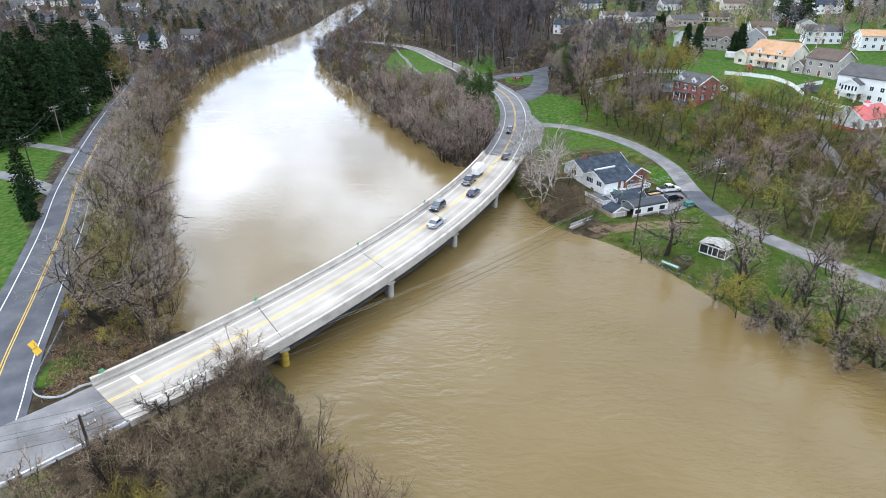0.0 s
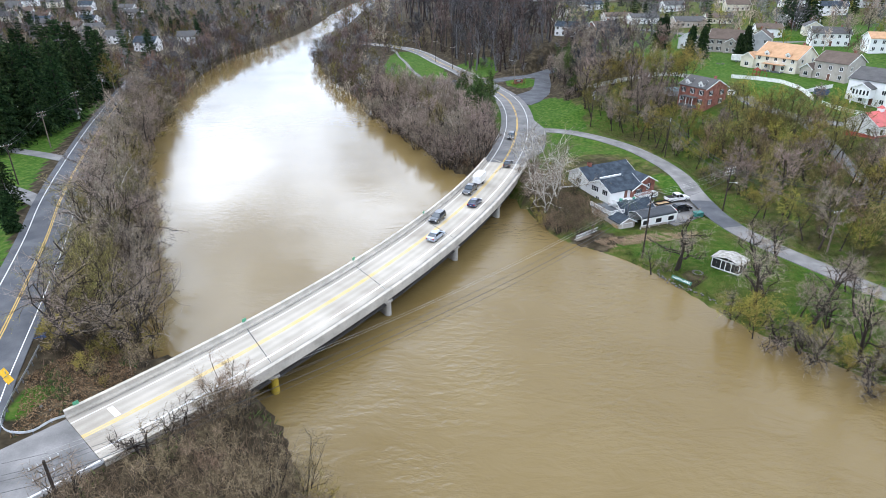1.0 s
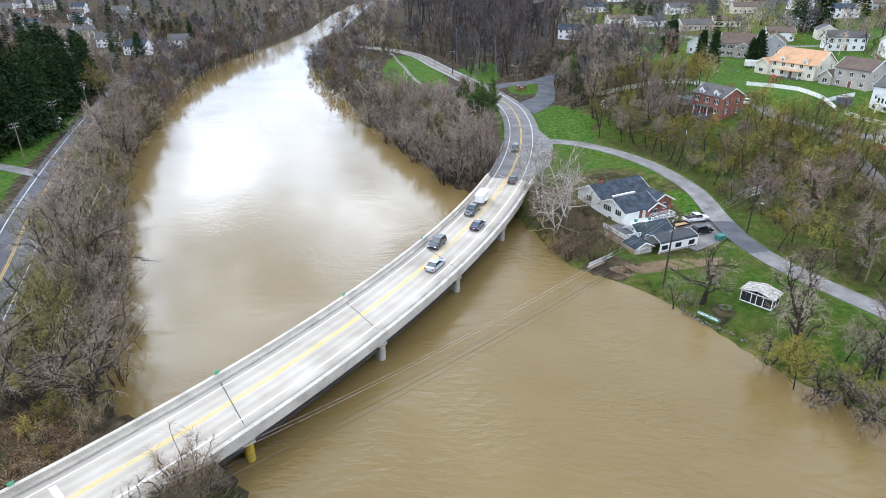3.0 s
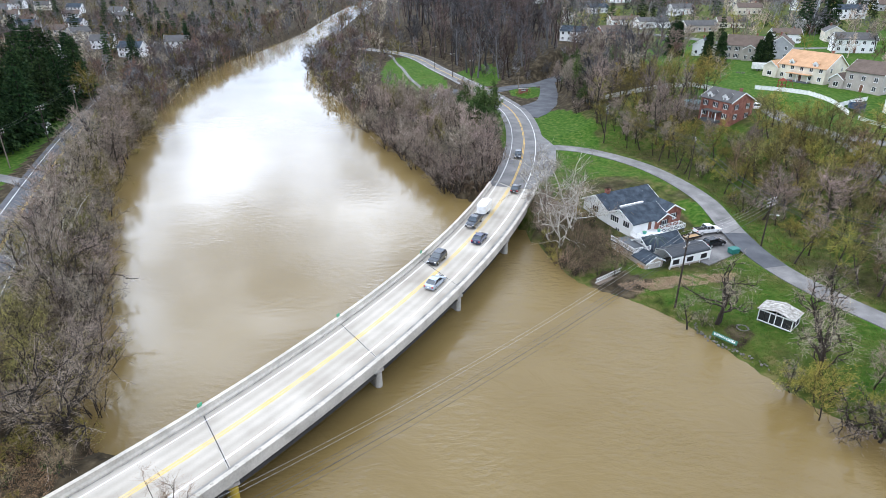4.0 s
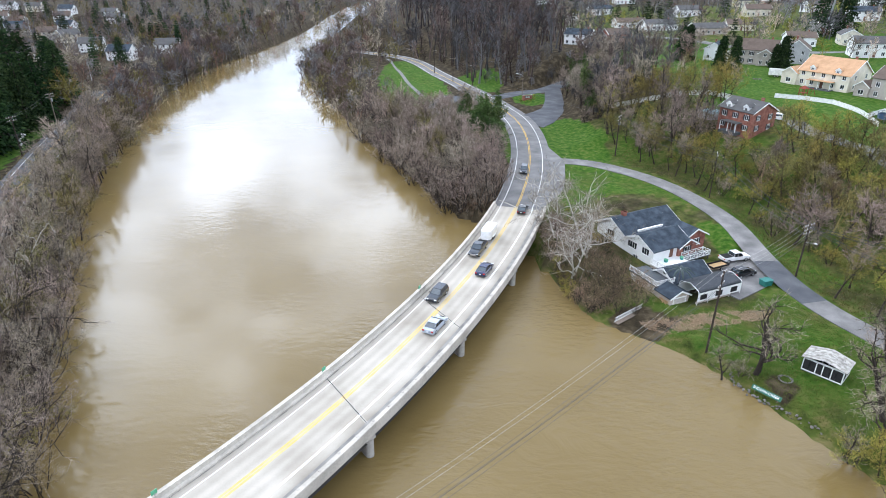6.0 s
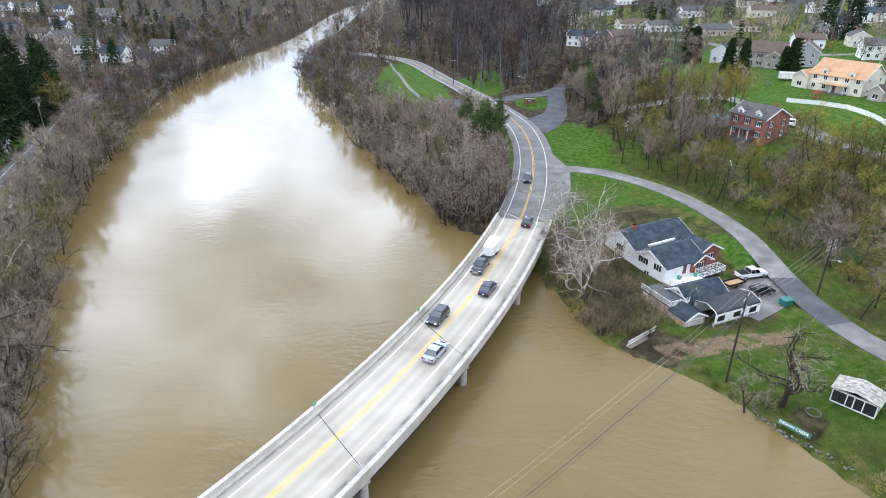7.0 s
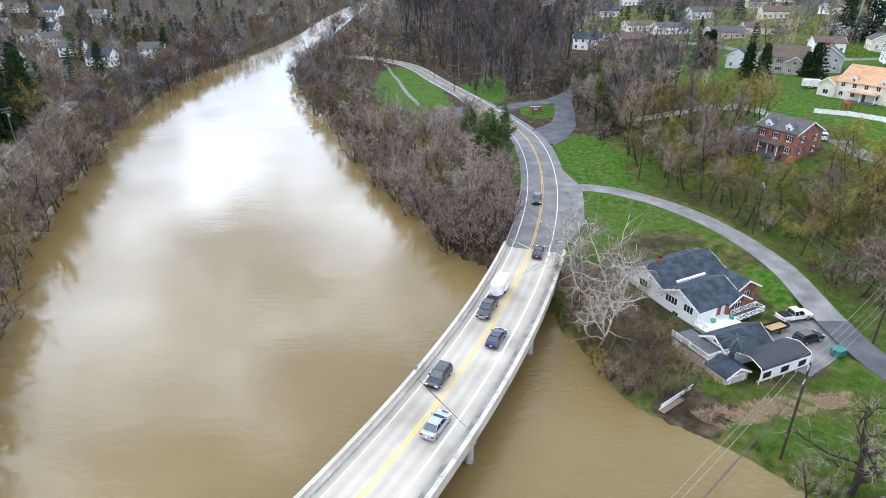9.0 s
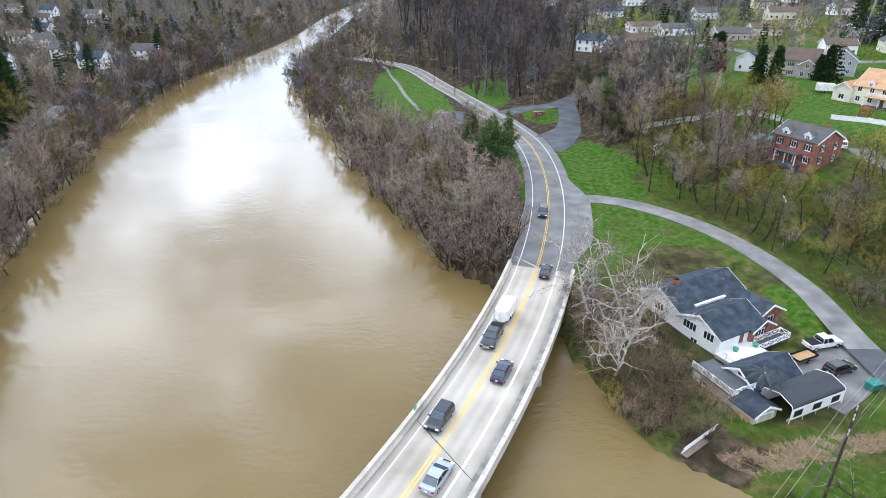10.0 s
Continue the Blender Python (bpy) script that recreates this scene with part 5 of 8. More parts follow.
ROOF_BLACK = material("black_ribbed_metal_roof", (0.028, 0.034, 0.044), 0.4, 0.1, scale=0.6, fine=10)
TRIM = material("white_trim", (0.84, 0.84, 0.83), 0.55, scale=1.2)
GLASS = material("window_glass", (0.03, 0.035, 0.04), 0.08, scale=2)
DOOR_BROWN = material("brown_door", (0.16, 0.07, 0.045), 0.6)
WOOD_GREY = material("grey_deck_boards", (0.10, 0.11, 0.12), 0.85, scale=1.0, fine=10)
WOOD_TAN = material("tan_boards", (0.45, 0.30, 0.16), 0.8, scale=1.0, fine=10)
BEIGE = material("beige_render", (0.56, 0.48, 0.42), 0.85, tones=((0.44, 0.38, 0.33), (0.58, 0.50, 0.44)), scale=0.7, fine=8, bump=0.2)
SHUTTER = material("black_shutter", (0.02, 0.02, 0.024), 0.6)


def gable(house, x0, x1, y0, y1, z0, z1, rise, wall, roof, along="x", over=0.4, thick=0.18, names=("wall", "roof")):
    """A block with a pitched roof whose ridge runs along x or y."""
    bm = bmesh.new()
    m = (y0 + y1) / 2 if along == "x" else (x0 + x1) / 2
    a, b = ((y0, y1) if along == "x" else (x0, x1))
    lo, hi = ((x0, x1) if along == "x" else (y0, y1))
    out = [(a, z0), (b, z0), (b, z1), (m, z1 + rise), (a, z1)]
    prism(bm, out, lo, hi)
    k = rise / ((b - a) / 2)
    if along == "x":
        bmesh.ops.transform(bm, matrix=Matrix(((0, 1, 0, 0), (1, 0, 0, 0), (0, 0, 1, 0), (0, 0, 0, 1))), verts=bm.verts)
        bmesh.ops.reverse_faces(bm, faces=bm.faces[:])
    part(names[0], bm, wall, house)
    bm = bmesh.new()
    e = over * k
    prism(bm, [(a - over, z1 - e + 0.02), (m, z1 + rise + 0.02), (b + over, z1 - e + 0.02), (b + over, z1 - e + thick), (m, z1 + rise + thick + 0.04), (a - over, z1 - e + thick)], lo - over, hi + over)
    if along == "x":
        bmesh.ops.transform(bm, matrix=Matrix(((0, 1, 0, 0), (1, 0, 0, 0), (0, 0, 1, 0), (0, 0, 0, 1))), verts=bm.verts)
        bmesh.ops.reverse_faces(bm, faces=bm.faces[:])
    r = part(names[1], bm, roof, house)
    # bargeboards along both gable ends
    for q in (lo - over - 0.04, hi + over + 0.04):
        bm = bmesh.new()
        prism(bm, [(a - over, z1 - e - 0.12), (m, z1 + rise - 0.12), (b + over, z1 - e - 0.12), (b + over, z1 - e + thick), (m, z1 + rise + thick + 0.03), (a - over, z1 - e + thick)], q - 0.035, q + 0.035)
        if along == "x":
            bmesh.ops.transform(bm, matrix=Matrix(((0, 1, 0, 0), (1, 0, 0, 0), (0, 0, 1, 0), (0, 0, 0, 1))), verts=bm.verts)
            bmesh.ops.reverse_faces(bm, faces=bm.faces[:])
        part("bargeboard", bm, TRIM, house)
    return r


def window(house, side, u, z, wide, tall, face, panes=2, shutters=False, frame=None):
    """A window let into the wall that lies at face; side: -x, +x, -y, +y; u along the wall."""
    ob = empty("window", Matrix.Translation((face, u, z) if side[1] == "x" else (u, face, z)) @ pose(0, 0, 0, 0, 0, {"-y": 0, "+x": 90, "+y": 180, "-x": 270}[side]))
    ob.parent = house
    w, h = wide / 2, tall / 2
    part("frame", boxes((-w, w, -0.07, 0.03, h - 0.08, h), (-w, w, -0.07, 0.03, -h, -h + 0.08), (-w, -w + 0.08, -0.07, 0.03, -h, h), (w - 0.08, w, -0.07, 0.03, -h, h),
                        *[(-w + wide * i / panes - 0.04, -w + wide * i / panes + 0.04, -0.065, 0.03, -h, h) for i in range(1, panes)]), frame or TRIM, ob)
    for i in range(panes):
        part("pane", boxes((-w + wide * i / panes + 0.03, -w + wide * (i + 1) / panes - 0.03, -0.035, -0.015, -h + 0.05, h - 0.05)), GLASS, ob)
    part("sill", boxes((-w - 0.06, w + 0.06, -0.12, 0.02, -h - 0.06, -h)), TRIM, ob)
    if shutters:
        for s in (-1, 1):
            part("shutter", boxes((s * (w + 0.2) - 0.18, s * (w + 0.2) + 0.18, -0.06, 0.02, -h, h), bevel=0.01), SHUTTER, ob)
    return ob


def door(house, side, u, z0, wide, tall, face, mat):
    ob = empty("door", Matrix.Translation((face, u, z0) if side[1] == "x" else (u, face, z0)) @ pose(0, 0, 0, 0, 0, {"-y": 0, "+x": 90, "+y": 180, "-x": 270}[side]))
    ob.parent = house
    w = wide / 2
    part("leaf", boxes((-w, w, -0.05, 0.02, 0, tall), bevel=0.012), mat, ob)
    part("frame", boxes((-w - 0.1, -w, -0.08, 0.03, 0, tall + 0.1), (w, w + 0.1, -0.08, 0.03, 0, tall + 0.1), (-w, w, -0.08, 0.03, tall, tall + 0.1)), TRIM, ob)
    return ob


def chimney(house, x, y, z0, z1, w=0.7, mat=None):
    part("chimney", boxes((x - w / 2, x + w / 2, y - w / 2, y + w / 2, z0, z1), (x - w / 2 - 0.06, x + w / 2 + 0.06, y - w / 2 - 0.06, y + w / 2 + 0.06, z1 - 0.25, z1)), mat or BRICK, house)


# the white house by the river: x runs along its terrace side, y away from the terrace
HOUSE = pose(39.0, 115.0, 0.9, 0, 0, 27.5)
house = empty("house", HOUSE, "white sided house with slate-blue roof and brick front", "house")
gable(house, 0, 14.2, 7.6, 15.6, -0.6, 3.75, 2.0, SIDING, SHINGLE_BLUE, "x", 0.5)
gable(house, 0, 9.2, 0, 7.6, -0.6, 3.3, 1.75, SIDING, SHINGLE_BLUE, "x", 0.5)
part("flashing", boxes((3.0, 9.6, 7.2, 7.62, 3.55, 4.1)), TRIM, house, "white upstand between the two roofs")
gable(house, 9.2, 15.0, 1.2, 9.5, -0.6, 3.5, 1.5, BRICK, SHINGLE_BLUE, "y", 0.5)
gable(house, 6.2, 10.6, -0.5, 5.0, -0.6, 3.1, 1.2, BRICK, SHINGLE_BLUE, "y", 0.5)
for u, z, n in ((1.9, 2.5, 3), (5.4, 2.5, 4), (11.6, 2.6, 3), (11.4, 0.4, 3), (4.2, 0.2, 2)):
    window(house, "-x", u, z, 0.62 * n, 1.35, 0.0, n)
door(house, "-y", 4.7, 1.1, 0.95, 2.05, 0.0, DOOR_BROWN)
window(house, "-y", 8.3, 2.1, 1.3, 1.4, -0.5, 2, True)
window(house, "-y", 12.6, 2.2, 1.4, 1.4, 1.2, 2, True)
window(house, "-y", 2.0, -0.1, 1.2, 0.9, 0.0, 2)
window(house, "+x", 5.0, 2.1, 1.3, 1.4, 15.0, 2, True)
chimney(house, 2.9, 11.6, 4.6, 6.7, 0.85)
for u in (0.03, 9.1):
    part("downpipe", tube(bmesh.new(), (u - 0.06, -0.06, -0.4), (u - 0.06, -0.06, 3.2), 0.05), TRIM, house)


def railing(ob, pts, z0, tall, gap=0.16, cross=False, mat=None):
    """A white railing with posts, a top rail, and balusters or crossed braces."""
    mat = mat or TRIM
    for (x0, y0), (x1, y1) in zip(pts, pts[1:]):
        a, b = Vector((x0, y0, z0)), Vector((x1, y1, z0))
        d = b - a
        n = max(1, round(d.length / 1.7))
        for i in range(n + 1):
            p = a + d * i / n
            part("post", boxes((p.x - 0.06, p.x + 0.06, p.y - 0.06, p.y + 0.06, z0, z0 + tall + 0.05)), mat, ob)
        for h in (tall, 0.14):
            part("rail", tube(bmesh.new(), a + Vector((0, 0, h)), b + Vector((0, 0, h)), 0.055, sides=4), mat, ob)
        if cross:
            for i in range(n):
                p, q = a + d * i / n, a + d * (i + 1) / n
                for s, e in ((0.14, tall), (tall, 0.14)):
                    part("brace", tube(bmesh.new(), p + Vector((0, 0, s)), q + Vector((0, 0, e)), 0.05, sides=4), mat, ob)
        else:
            k = int(d.length / gap)
            for i in range(1, k):
                p = a + d * i / k
                part("baluster", boxes((p.x - 0.025, p.x + 0.025, p.y - 0.025, p.y + 0.025, z0 + 0.14, z0 + tall)), mat, ob)


# terrace in front of the door, with a braced ramp
terrace = empty("terrace", HOUSE, "white terrace with a criss-cross timber ramp railing", "terrace")
part("floor", boxes((-0.6, 6.6, -3.6, -0.02, 0.75, 1.0), bevel=0.03), SIDING, terrace)
part("base_wall", boxes((-0.4, 6.4, -3.4, -0.03, -0.8, 0.75)), BEIGE, terrace)
railing(terrace, [(-0.5, -0.1), (-0.5, -3.5), (0.6, -3.5)], 1.0, 1.0)
part("ramp", boxes((6.6, 12.6, -2.4, -0.7, 0.7, 0.85)), WOOD_GREY, terrace)
railing(terrace, [(5.6, -2.4), (12.6, -2.4), (12.6, -0.75)], 0.85, 1.0, cross=True)
railing(terrace, [(6.8, -0.75), (12.4, -0.75)], 0.85, 1.0, cross=True)
for x in (6.8, 9.6, 12.4):
    for y in (-2.3, -0.8):
        part("leg", boxes((x - 0.07, x + 0.07, y - 0.07, y + 0.07, -0.5, 0.7)), WOOD_GREY, terrace)
for x, y in ((2.5, -1.0), (6.0, -1.6)):
    t = empty("storage_tub", HOUSE @ pose(x, y, 1.0), "small teal plastic tub on the terrace", "tub", "terrace tubs")
    bm = tube(bmesh.new(), (0, 0, 0), (0, 0, 0.45), 0.34, 0.42, 14)
    part("tub", bm, material("teal_plastic", (0.05, 0.30, 0.27), 0.5), t)
    part("lid", tube(bmesh.new(), (0, 0, 0.45), (0, 0, 0.5), 0.45, 0.43, 14), SIGN_GREEN, t)

# outbuildings below the terrace
YARD = pose(37.6, 100.7, 0.35, 0, 0, 23.5)
shed = empty("shed", YARD, "beige shed with a railed grey roof deck", "shed")
part("wall", boxes((0.1, 3.9, 3.6, 10.4, -0.5, 2.35), bevel=0.02), BEIGE, shed)
part("roof_deck", boxes((-0.15, 3.93, 3.45, 10.6, 2.35, 2.5), bevel=0.02), WOOD_GREY, shed)
railing(shed, [(-0.08, 10.4), (-0.08, 3.52), (3.85, 3.52)], 2.5, 0.95, 0.2)
door(shed, "-x", 9.4, -0.1, 0.9, 2.0, 0.1, SIDING)
window(shed, "-x", 7.9, 1.2, 0.9, 0.9, 0.1, 2)
garage = empty("garage", YARD, "small beige garage with blue-grey shingle roof", "garage")
gable(garage, 0, 4.0, 0, 3.55, -0.4, 2.0, 0.95, BEIGE, SHINGLE_BLUE, "y", 0.3)
gd = part("garage_door", boxes(*[(0.75, 3.25, -0.06, 0.02, 0.02 + 0.42 * i, 0.42 * (i + 1)) for i in range(4)], bevel=0.01), material("pale_garage_door", (0.55, 0.50, 0.46), 0.6), garage, "pale panelled overhead door")
part("door_frame", boxes((0.6, 0.75, -0.08, 0.03, 0, 1.85), (3.25, 3.4, -0.08, 0.03, 0, 1.85), (0.75, 3.25, -0.08, 0.03, 1.7, 1.85)), TRIM, garage)
part("boarding", boxes((-0.06, -0.01, 0.4, 2.4, 0.3, 1.2)), WOOD_TAN, garage, "bare plywood patch")
for i, (a, b) in enumerate((((-0.5, -0.6, 0.0), (-0.15, 1.6, 1.3)), ((-0.9, -0.2, 0.0), (-0.15, 1.9, 1.1)))):
    pl = empty("plank", YARD, "bare timber plank leaning on the garage", "plank", "leaning planks")
    part("board", tube(bmesh.new(), a, b, 0.09, sides=4), WOOD_TAN, pl)
workshop = empty("workshop", YARD, "low building with a dark shingle gable roof", "outbuilding")
gable(workshop, 3.95, 11.9, 3.5, 8.6, -0.4, 2.45, 1.5, SIDING, SHINGLE_BLUE, "x", 0.5)
window(workshop, "-x", 6.05, 3.1, 0.8, 0.6, 3.95, 1)

carport = empty("carport", YARD @ pose(4.4, -1.6, 0.0), "metal carport with black roof and white side panels", "carport")
CP_L, CP_W = 9.6, 4.4
prof = [(0.0, 2.75), (0.06, 3.0), (0.3, 3.2), (CP_W / 2, 3.75), (CP_W - 0.3, 3.2), (CP_W - 0.06, 3.0), (CP_W, 2.75)]
bm = bmesh.new()
ring = [(y, z) for y, z in prof] + [(y + (0.06 if y < CP_W / 2 else -0.06), z - 0.06) for y, z in prof[::-1]]
prism(bm, ring, 0, CP_L)
bmesh.ops.transform(bm, matrix=Matrix(((0, 1, 0, 0), (1, 0, 0, 0), (0, 0, 1, 0), (0, 0, 0, 1))), verts=bm.verts)
bmesh.ops.reverse_faces(bm, faces=bm.faces[:])
part("roof", bm, ROOF_BLACK, carport)
for i in range(25):
    x = 0.2 + i * (CP_L - 0.4) / 24
    bm = bmesh.new()
    for (y0, z0), (y1, z1) in zip(prof, prof[1:]):
        tube(bm, (x, y0, z0 + 0.015), (x, y1, z1 + 0.015), 0.022, sides=4)
    part("roof_rib", bm, ROOF_BLACK, carport)
for x in (0.0, CP_L):
    bm = bmesh.new()
    for (y0, z0), (y1, z1) in zip([(0.0, -0.3)] + prof, prof + [(CP_W, -0.3)]):
        tube(bm, (x, y0, z0), (x, y1, z1), 0.06, sides=6)
    part("end_frame", bm, TRIM, carport, "white tubular end frame")
for x in np.linspace(0.0, CP_L, 5)[1:-1]:
    for y in (0.0, CP_W):
        part("post", tube(bmesh.new(), (x, y, -0.3), (x, y, 2.8), 0.045, sides=6), TRIM, carport)
part("side_panel", boxes((0.02, CP_L - 0.02, -0.03, 0.03, 1.15, 2.78)), SIDING, carport, "white ribbed side panel")
for x in (1.2, 4.6, 8.0):
    part("opening", boxes((x - 0.75, x + 0.75, -0.05, 0.05, 1.45, 2.4)), RUBBER, carport, "black screened opening")
part("skirt", boxes((0.05, CP_L - 1.6, 0.35, 0.42, -0.2, 1.0)), BEIGE, carport, "tan tarpaulin skirt")
part("far_panel", boxes((0.02, CP_L - 0.02, CP_W - 0.03, CP_W + 0.03, 0.0, 2.78)), SIDING, carport)

palm = empty("palm_ornament", YARD @ pose(4.2, 2.95, 2.6), "dark metal palm-tree ornament with drooping fronds", "ornament")
part("trunk", tube(bmesh.new(), (0, 0, 0), (0, 0, 2.6), 0.11, 0.07, 10), STEEL_DARK, palm)
part("hub", tube(bmesh.new(), (0, 0, 2.55), (0, 0, 2.75), 0.2, 0.08, 10), GALV, palm)
DARK_LEAF = material("dark_green_fronds", (0.012, 0.03, 0.028), 0.5)
for k in range(9):
    a = 6.283 * k / 9
    v, f = [], []
    for i in range(7):
        s = i / 6
        r_, z_ = 2.5 * s, 2.65 + 0.45 * math.sin(s * 2.2) - 1.1 * s * s
        w = 0.24 * math.sin(0.35 + 2.6 * s)
        for q in (-1, 0, 1):
            v.append((r_ * math.cos(a) - q * w * math.sin(a), r_ * math.sin(a) + q * w * math.cos(a), z_ - 0.1 * abs(q)))
    for i in range(6):
        for q in range(2):
            f.append((i * 3 + q, i * 3 + q + 1, i * 3 + q + 4, i * 3 + q + 3))
    me = mesh_of("frond", v, f, DARK_LEAF)
    ob = part("frond", me, None, palm)
    ob.modifiers.new("thickness", "SOLIDIFY").thickness = 0.02


HOMES = []


def simple_house(x, y, turn, w, d, tall, wall, roof, label, rise=None, along="x", wing=None, stories=2, porch=False, z=None, dormers=0, shutters=False, garage_side=False, stack=True, group="hillside houses", plain=False, fronts=()):
    """A house of one or two storeys with windows on every side, and perhaps a wing, a porch and dormers."""
    HOMES.append((x, y))
    zz = height(x, y) if z is None else z
    ob = empty("house", pose(x, y, zz - 0.1, 0, 0, turn), label, "house", group)
    rise = rise or (d if along == "x" else w) * 0.25
    gable(ob, -w / 2, w / 2, -d / 2, d / 2, -1.2, tall, rise, wall, roof, along)
    n = max(2, int(w / 3))
    for s in range(stories):
        zc = 1.5 + 2.7 * s
        if zc + 0.7 > tall:
            continue
        for i in range(n):
            u = -w / 2 + w * (i + 0.5) / n
            if s == 0 and i == n // 2:
                door(ob, "-y", u, 0.1, 1.0, 2.1, -d / 2, DOOR_BROWN)
            else:
                window(ob, "-y", u, zc, 1.2, 1.4, -d / 2, 1 if plain else 2, shutters)
            if not plain:
                window(ob, "+y", u, zc, 1.2, 1.4, d / 2, 2)
        for v in (-d / 4, d / 4):
            if x > 0 or not plain:
                window(ob, "-x", v, zc, 1.0, 1.4, -w / 2, 1 if plain else 2, shutters)
            if x < 0 or not plain:
                window(ob, "+x", v, zc, 1.0, 1.4, w / 2, 1 if plain else 2, shutters)
    for a, b, out, top in fronts:
        gable(ob, a, b, -d / 2 - out, 0, -1.2, top, (b - a) * 0.3, wall, roof, "y")
        for u in ((a + b) / 2 - 1.2, (a + b) / 2 + 1.2):
            window(ob, "-y", u, 1.5, 1.1, 1.4, -d / 2 - out, 2)
        window(ob, "-y", (a + b) / 2, 4.2, 1.1, 1.3, -d / 2 - out, 2)
    if wing:
        wx, wd, wt = wing
        x0, x1 = (w / 2, w / 2 + wx) if wx > 0 else (-w / 2 + wx, -w / 2)
        gable(ob, x0, x1, -d / 2 - 0.8, -d / 2 - 0.8 + wd, -1.0, wt, wd * 0.24, wall, roof, "y")
        c = (x0 + x1) / 2
        if garage_side:
            part("garage_door", boxes((c - 1.9, c + 1.9, -d / 2 - 0.86, -d / 2 - 0.78, 0.05, 2.2), bevel=0.02), TRIM, ob)
        else:
            window(ob, "-y", c, 1.5, 1.6, 1.4, -d / 2 - 0.8, 2)
    if porch:
        part("porch_roof", boxes((-w / 4, w / 4, -d / 2 - 2.4, -d / 2 + 0.02, 2.5, 2.68), bevel=0.03), roof, ob)
        part("porch_floor", boxes((-w / 4, w / 4, -d / 2 - 2.4, -d / 2 + 0.0, -0.6, 0.15)), WOOD_GREY, ob)
        for px in (-w / 4 + 0.15, 0, w / 4 - 0.15):
            part("porch_post", boxes((px - 0.08, px + 0.08, -d / 2 - 2.3, -d / 2 - 2.14, 0.15, 2.5)), TRIM, ob)
    for i in range(dormers):
        dx = -w / 2 + w * (i + 0.5) / dormers
        gable(ob, dx - 0.8, dx + 0.8, -d / 2 + 0.3, -d / 2 + 2.6, tall - 0.2, tall + 1.15, 0.6, SIDING, roof, "y", 0.15, names=("dormer_wall", "dormer_roof"))
        window(ob, "-y", dx, tall + 0.6, 0.8, 0.9, -d / 2 + 0.3, 2)
    if stack:
        chimney(ob, w * 0.3, d * 0.1, tall + rise * 0.3, tall + rise + 0.9, 0.6)
    return ob


simple_house(82, 177, -63, 10.5, 9.2, 5.6, BRICK, SHINGLE_GREY, "red brick house with dormers and white trim", along="x", porch=True, dormers=2, shutters=True)
simple_house(126, 214, -58, 16, 13, 5.0, SIDING_CREAM, SHINGLE_TAN, "cream house with a broad tan shingle roof", rise=4.0, wing=(-5, 7, 3.8), porch=True, dormers=2)
simple_house(134.5, 195, -60, 11, 10.5, 6.0, SIDING_TAUPE, SHINGLE_BROWN, "taupe sided house with brown shingle roof", rise=2.8, wing=(-4, 6, 3.2))
white_house = simple_house(134, 170, -58, 15, 12, 7.2, SIDING, SHINGLE_GREY, "tall white house with a glazed bay and grey roof", rise=2.8)
gable(white_house, -4.6, 0.6, -9.2, -5.9, 2.4, 5.2, 1.4, SIDING, SHINGLE_GREY, "y", 0.3, names=("bay_wall", "bay_roof"))
for u in np.linspace(-4.0, 0.0, 5):
    window(white_house, "-y", u, 4.0, 0.7, 1.5, -9.2, 1)
for u in (-4.3, 0.3):
    part("bay_post", boxes((u - 0.15, u + 0.15, -9.1, -8.8, -1.2, 2.4)), TRIM, white_house)
barn = simple_house(111.5, 137, 24, 11.5, 8, 3.2, SIDING, ROOF_RED, "white barn with bright red metal roof and cupola", rise=2.4, stories=1, stack=False)
part("base_band", boxes((-5.82, 5.82, -4.07, 4.07, -1.2, 0.55)), ROOF_RED, barn, "red painted base band")
part("cupola", boxes((-0.6, 0.6, -0.6, 0.6, 5.2, 6.4), bevel=0.03), SIDING, barn, "small white ventilator cupola")
bm = bmesh.new()
bmesh.ops.create_cone(bm, cap_ends=True, segments=4, radius1=1.05, radius2=0.05, depth=0.7, matrix=pose(0, 0, 6.75, 0, 0, 45))
part("cupola_roof", bm, ROOF_RED, barn)
simple_house(124, 262, -35, 13, 10, 5.6, SIDING_TAUPE, SHINGLE_BROWN, "taupe house with steep brown shingle roof", rise=3.4, wing=(-5, 6, 3.6), shutters=True, fronts=((1.0, 6.2, 2.2, 4.6),))
simple_house(139, 262, 60, 11, 9, 5.4, SIDING_GREY, SHINGLE_BROWN, "grey gabled house with brown shingle roof", rise=3.2)
simple_house(112, 274, 58, 9, 7, 4.6, SIDING, SHINGLE_BLUE, "small white gabled house with dark roof", rise=2.2)
simple_house(172, 268, -15, 15, 9, 5.4, SIDING, SHINGLE_GREY, "white two-storey house with pale grey roof", rise=2.2)
simple_house(182, 246, -12, 13, 9, 5.6, SIDING, SHINGLE_TAN, "white house with tan roof and garage", rise=2.0, wing=(6, 7, 2.8), garage_side=True)
simple_house(160, 300, -10, 12, 8, 4.0, SIDING, SHINGLE_BROWN, "low white house with red-brown roof", rise=2.0)
simple_house(182, 300, 70, 10, 8, 4.2, SIDING_CREAM, SHINGLE_GREY, "cream gabled house among trees", rise=2.2)
simple_house(68, 332, -30, 13, 8, 5.2, SIDING, SHINGLE_BLUE, "white house with blue-grey roof by the woods", rise=2.2)
simple_house(74, 322, 60, 9, 7.5, 5.0, SIDING, SHINGLE_GREY, "white gabled house with a balcony by the woods", rise=2.6)
simple_house(86, 332, 20, 13, 8, 5.6, BRICK, SHINGLE_BROWN, "dark brick house with many windows", rise=2.4)
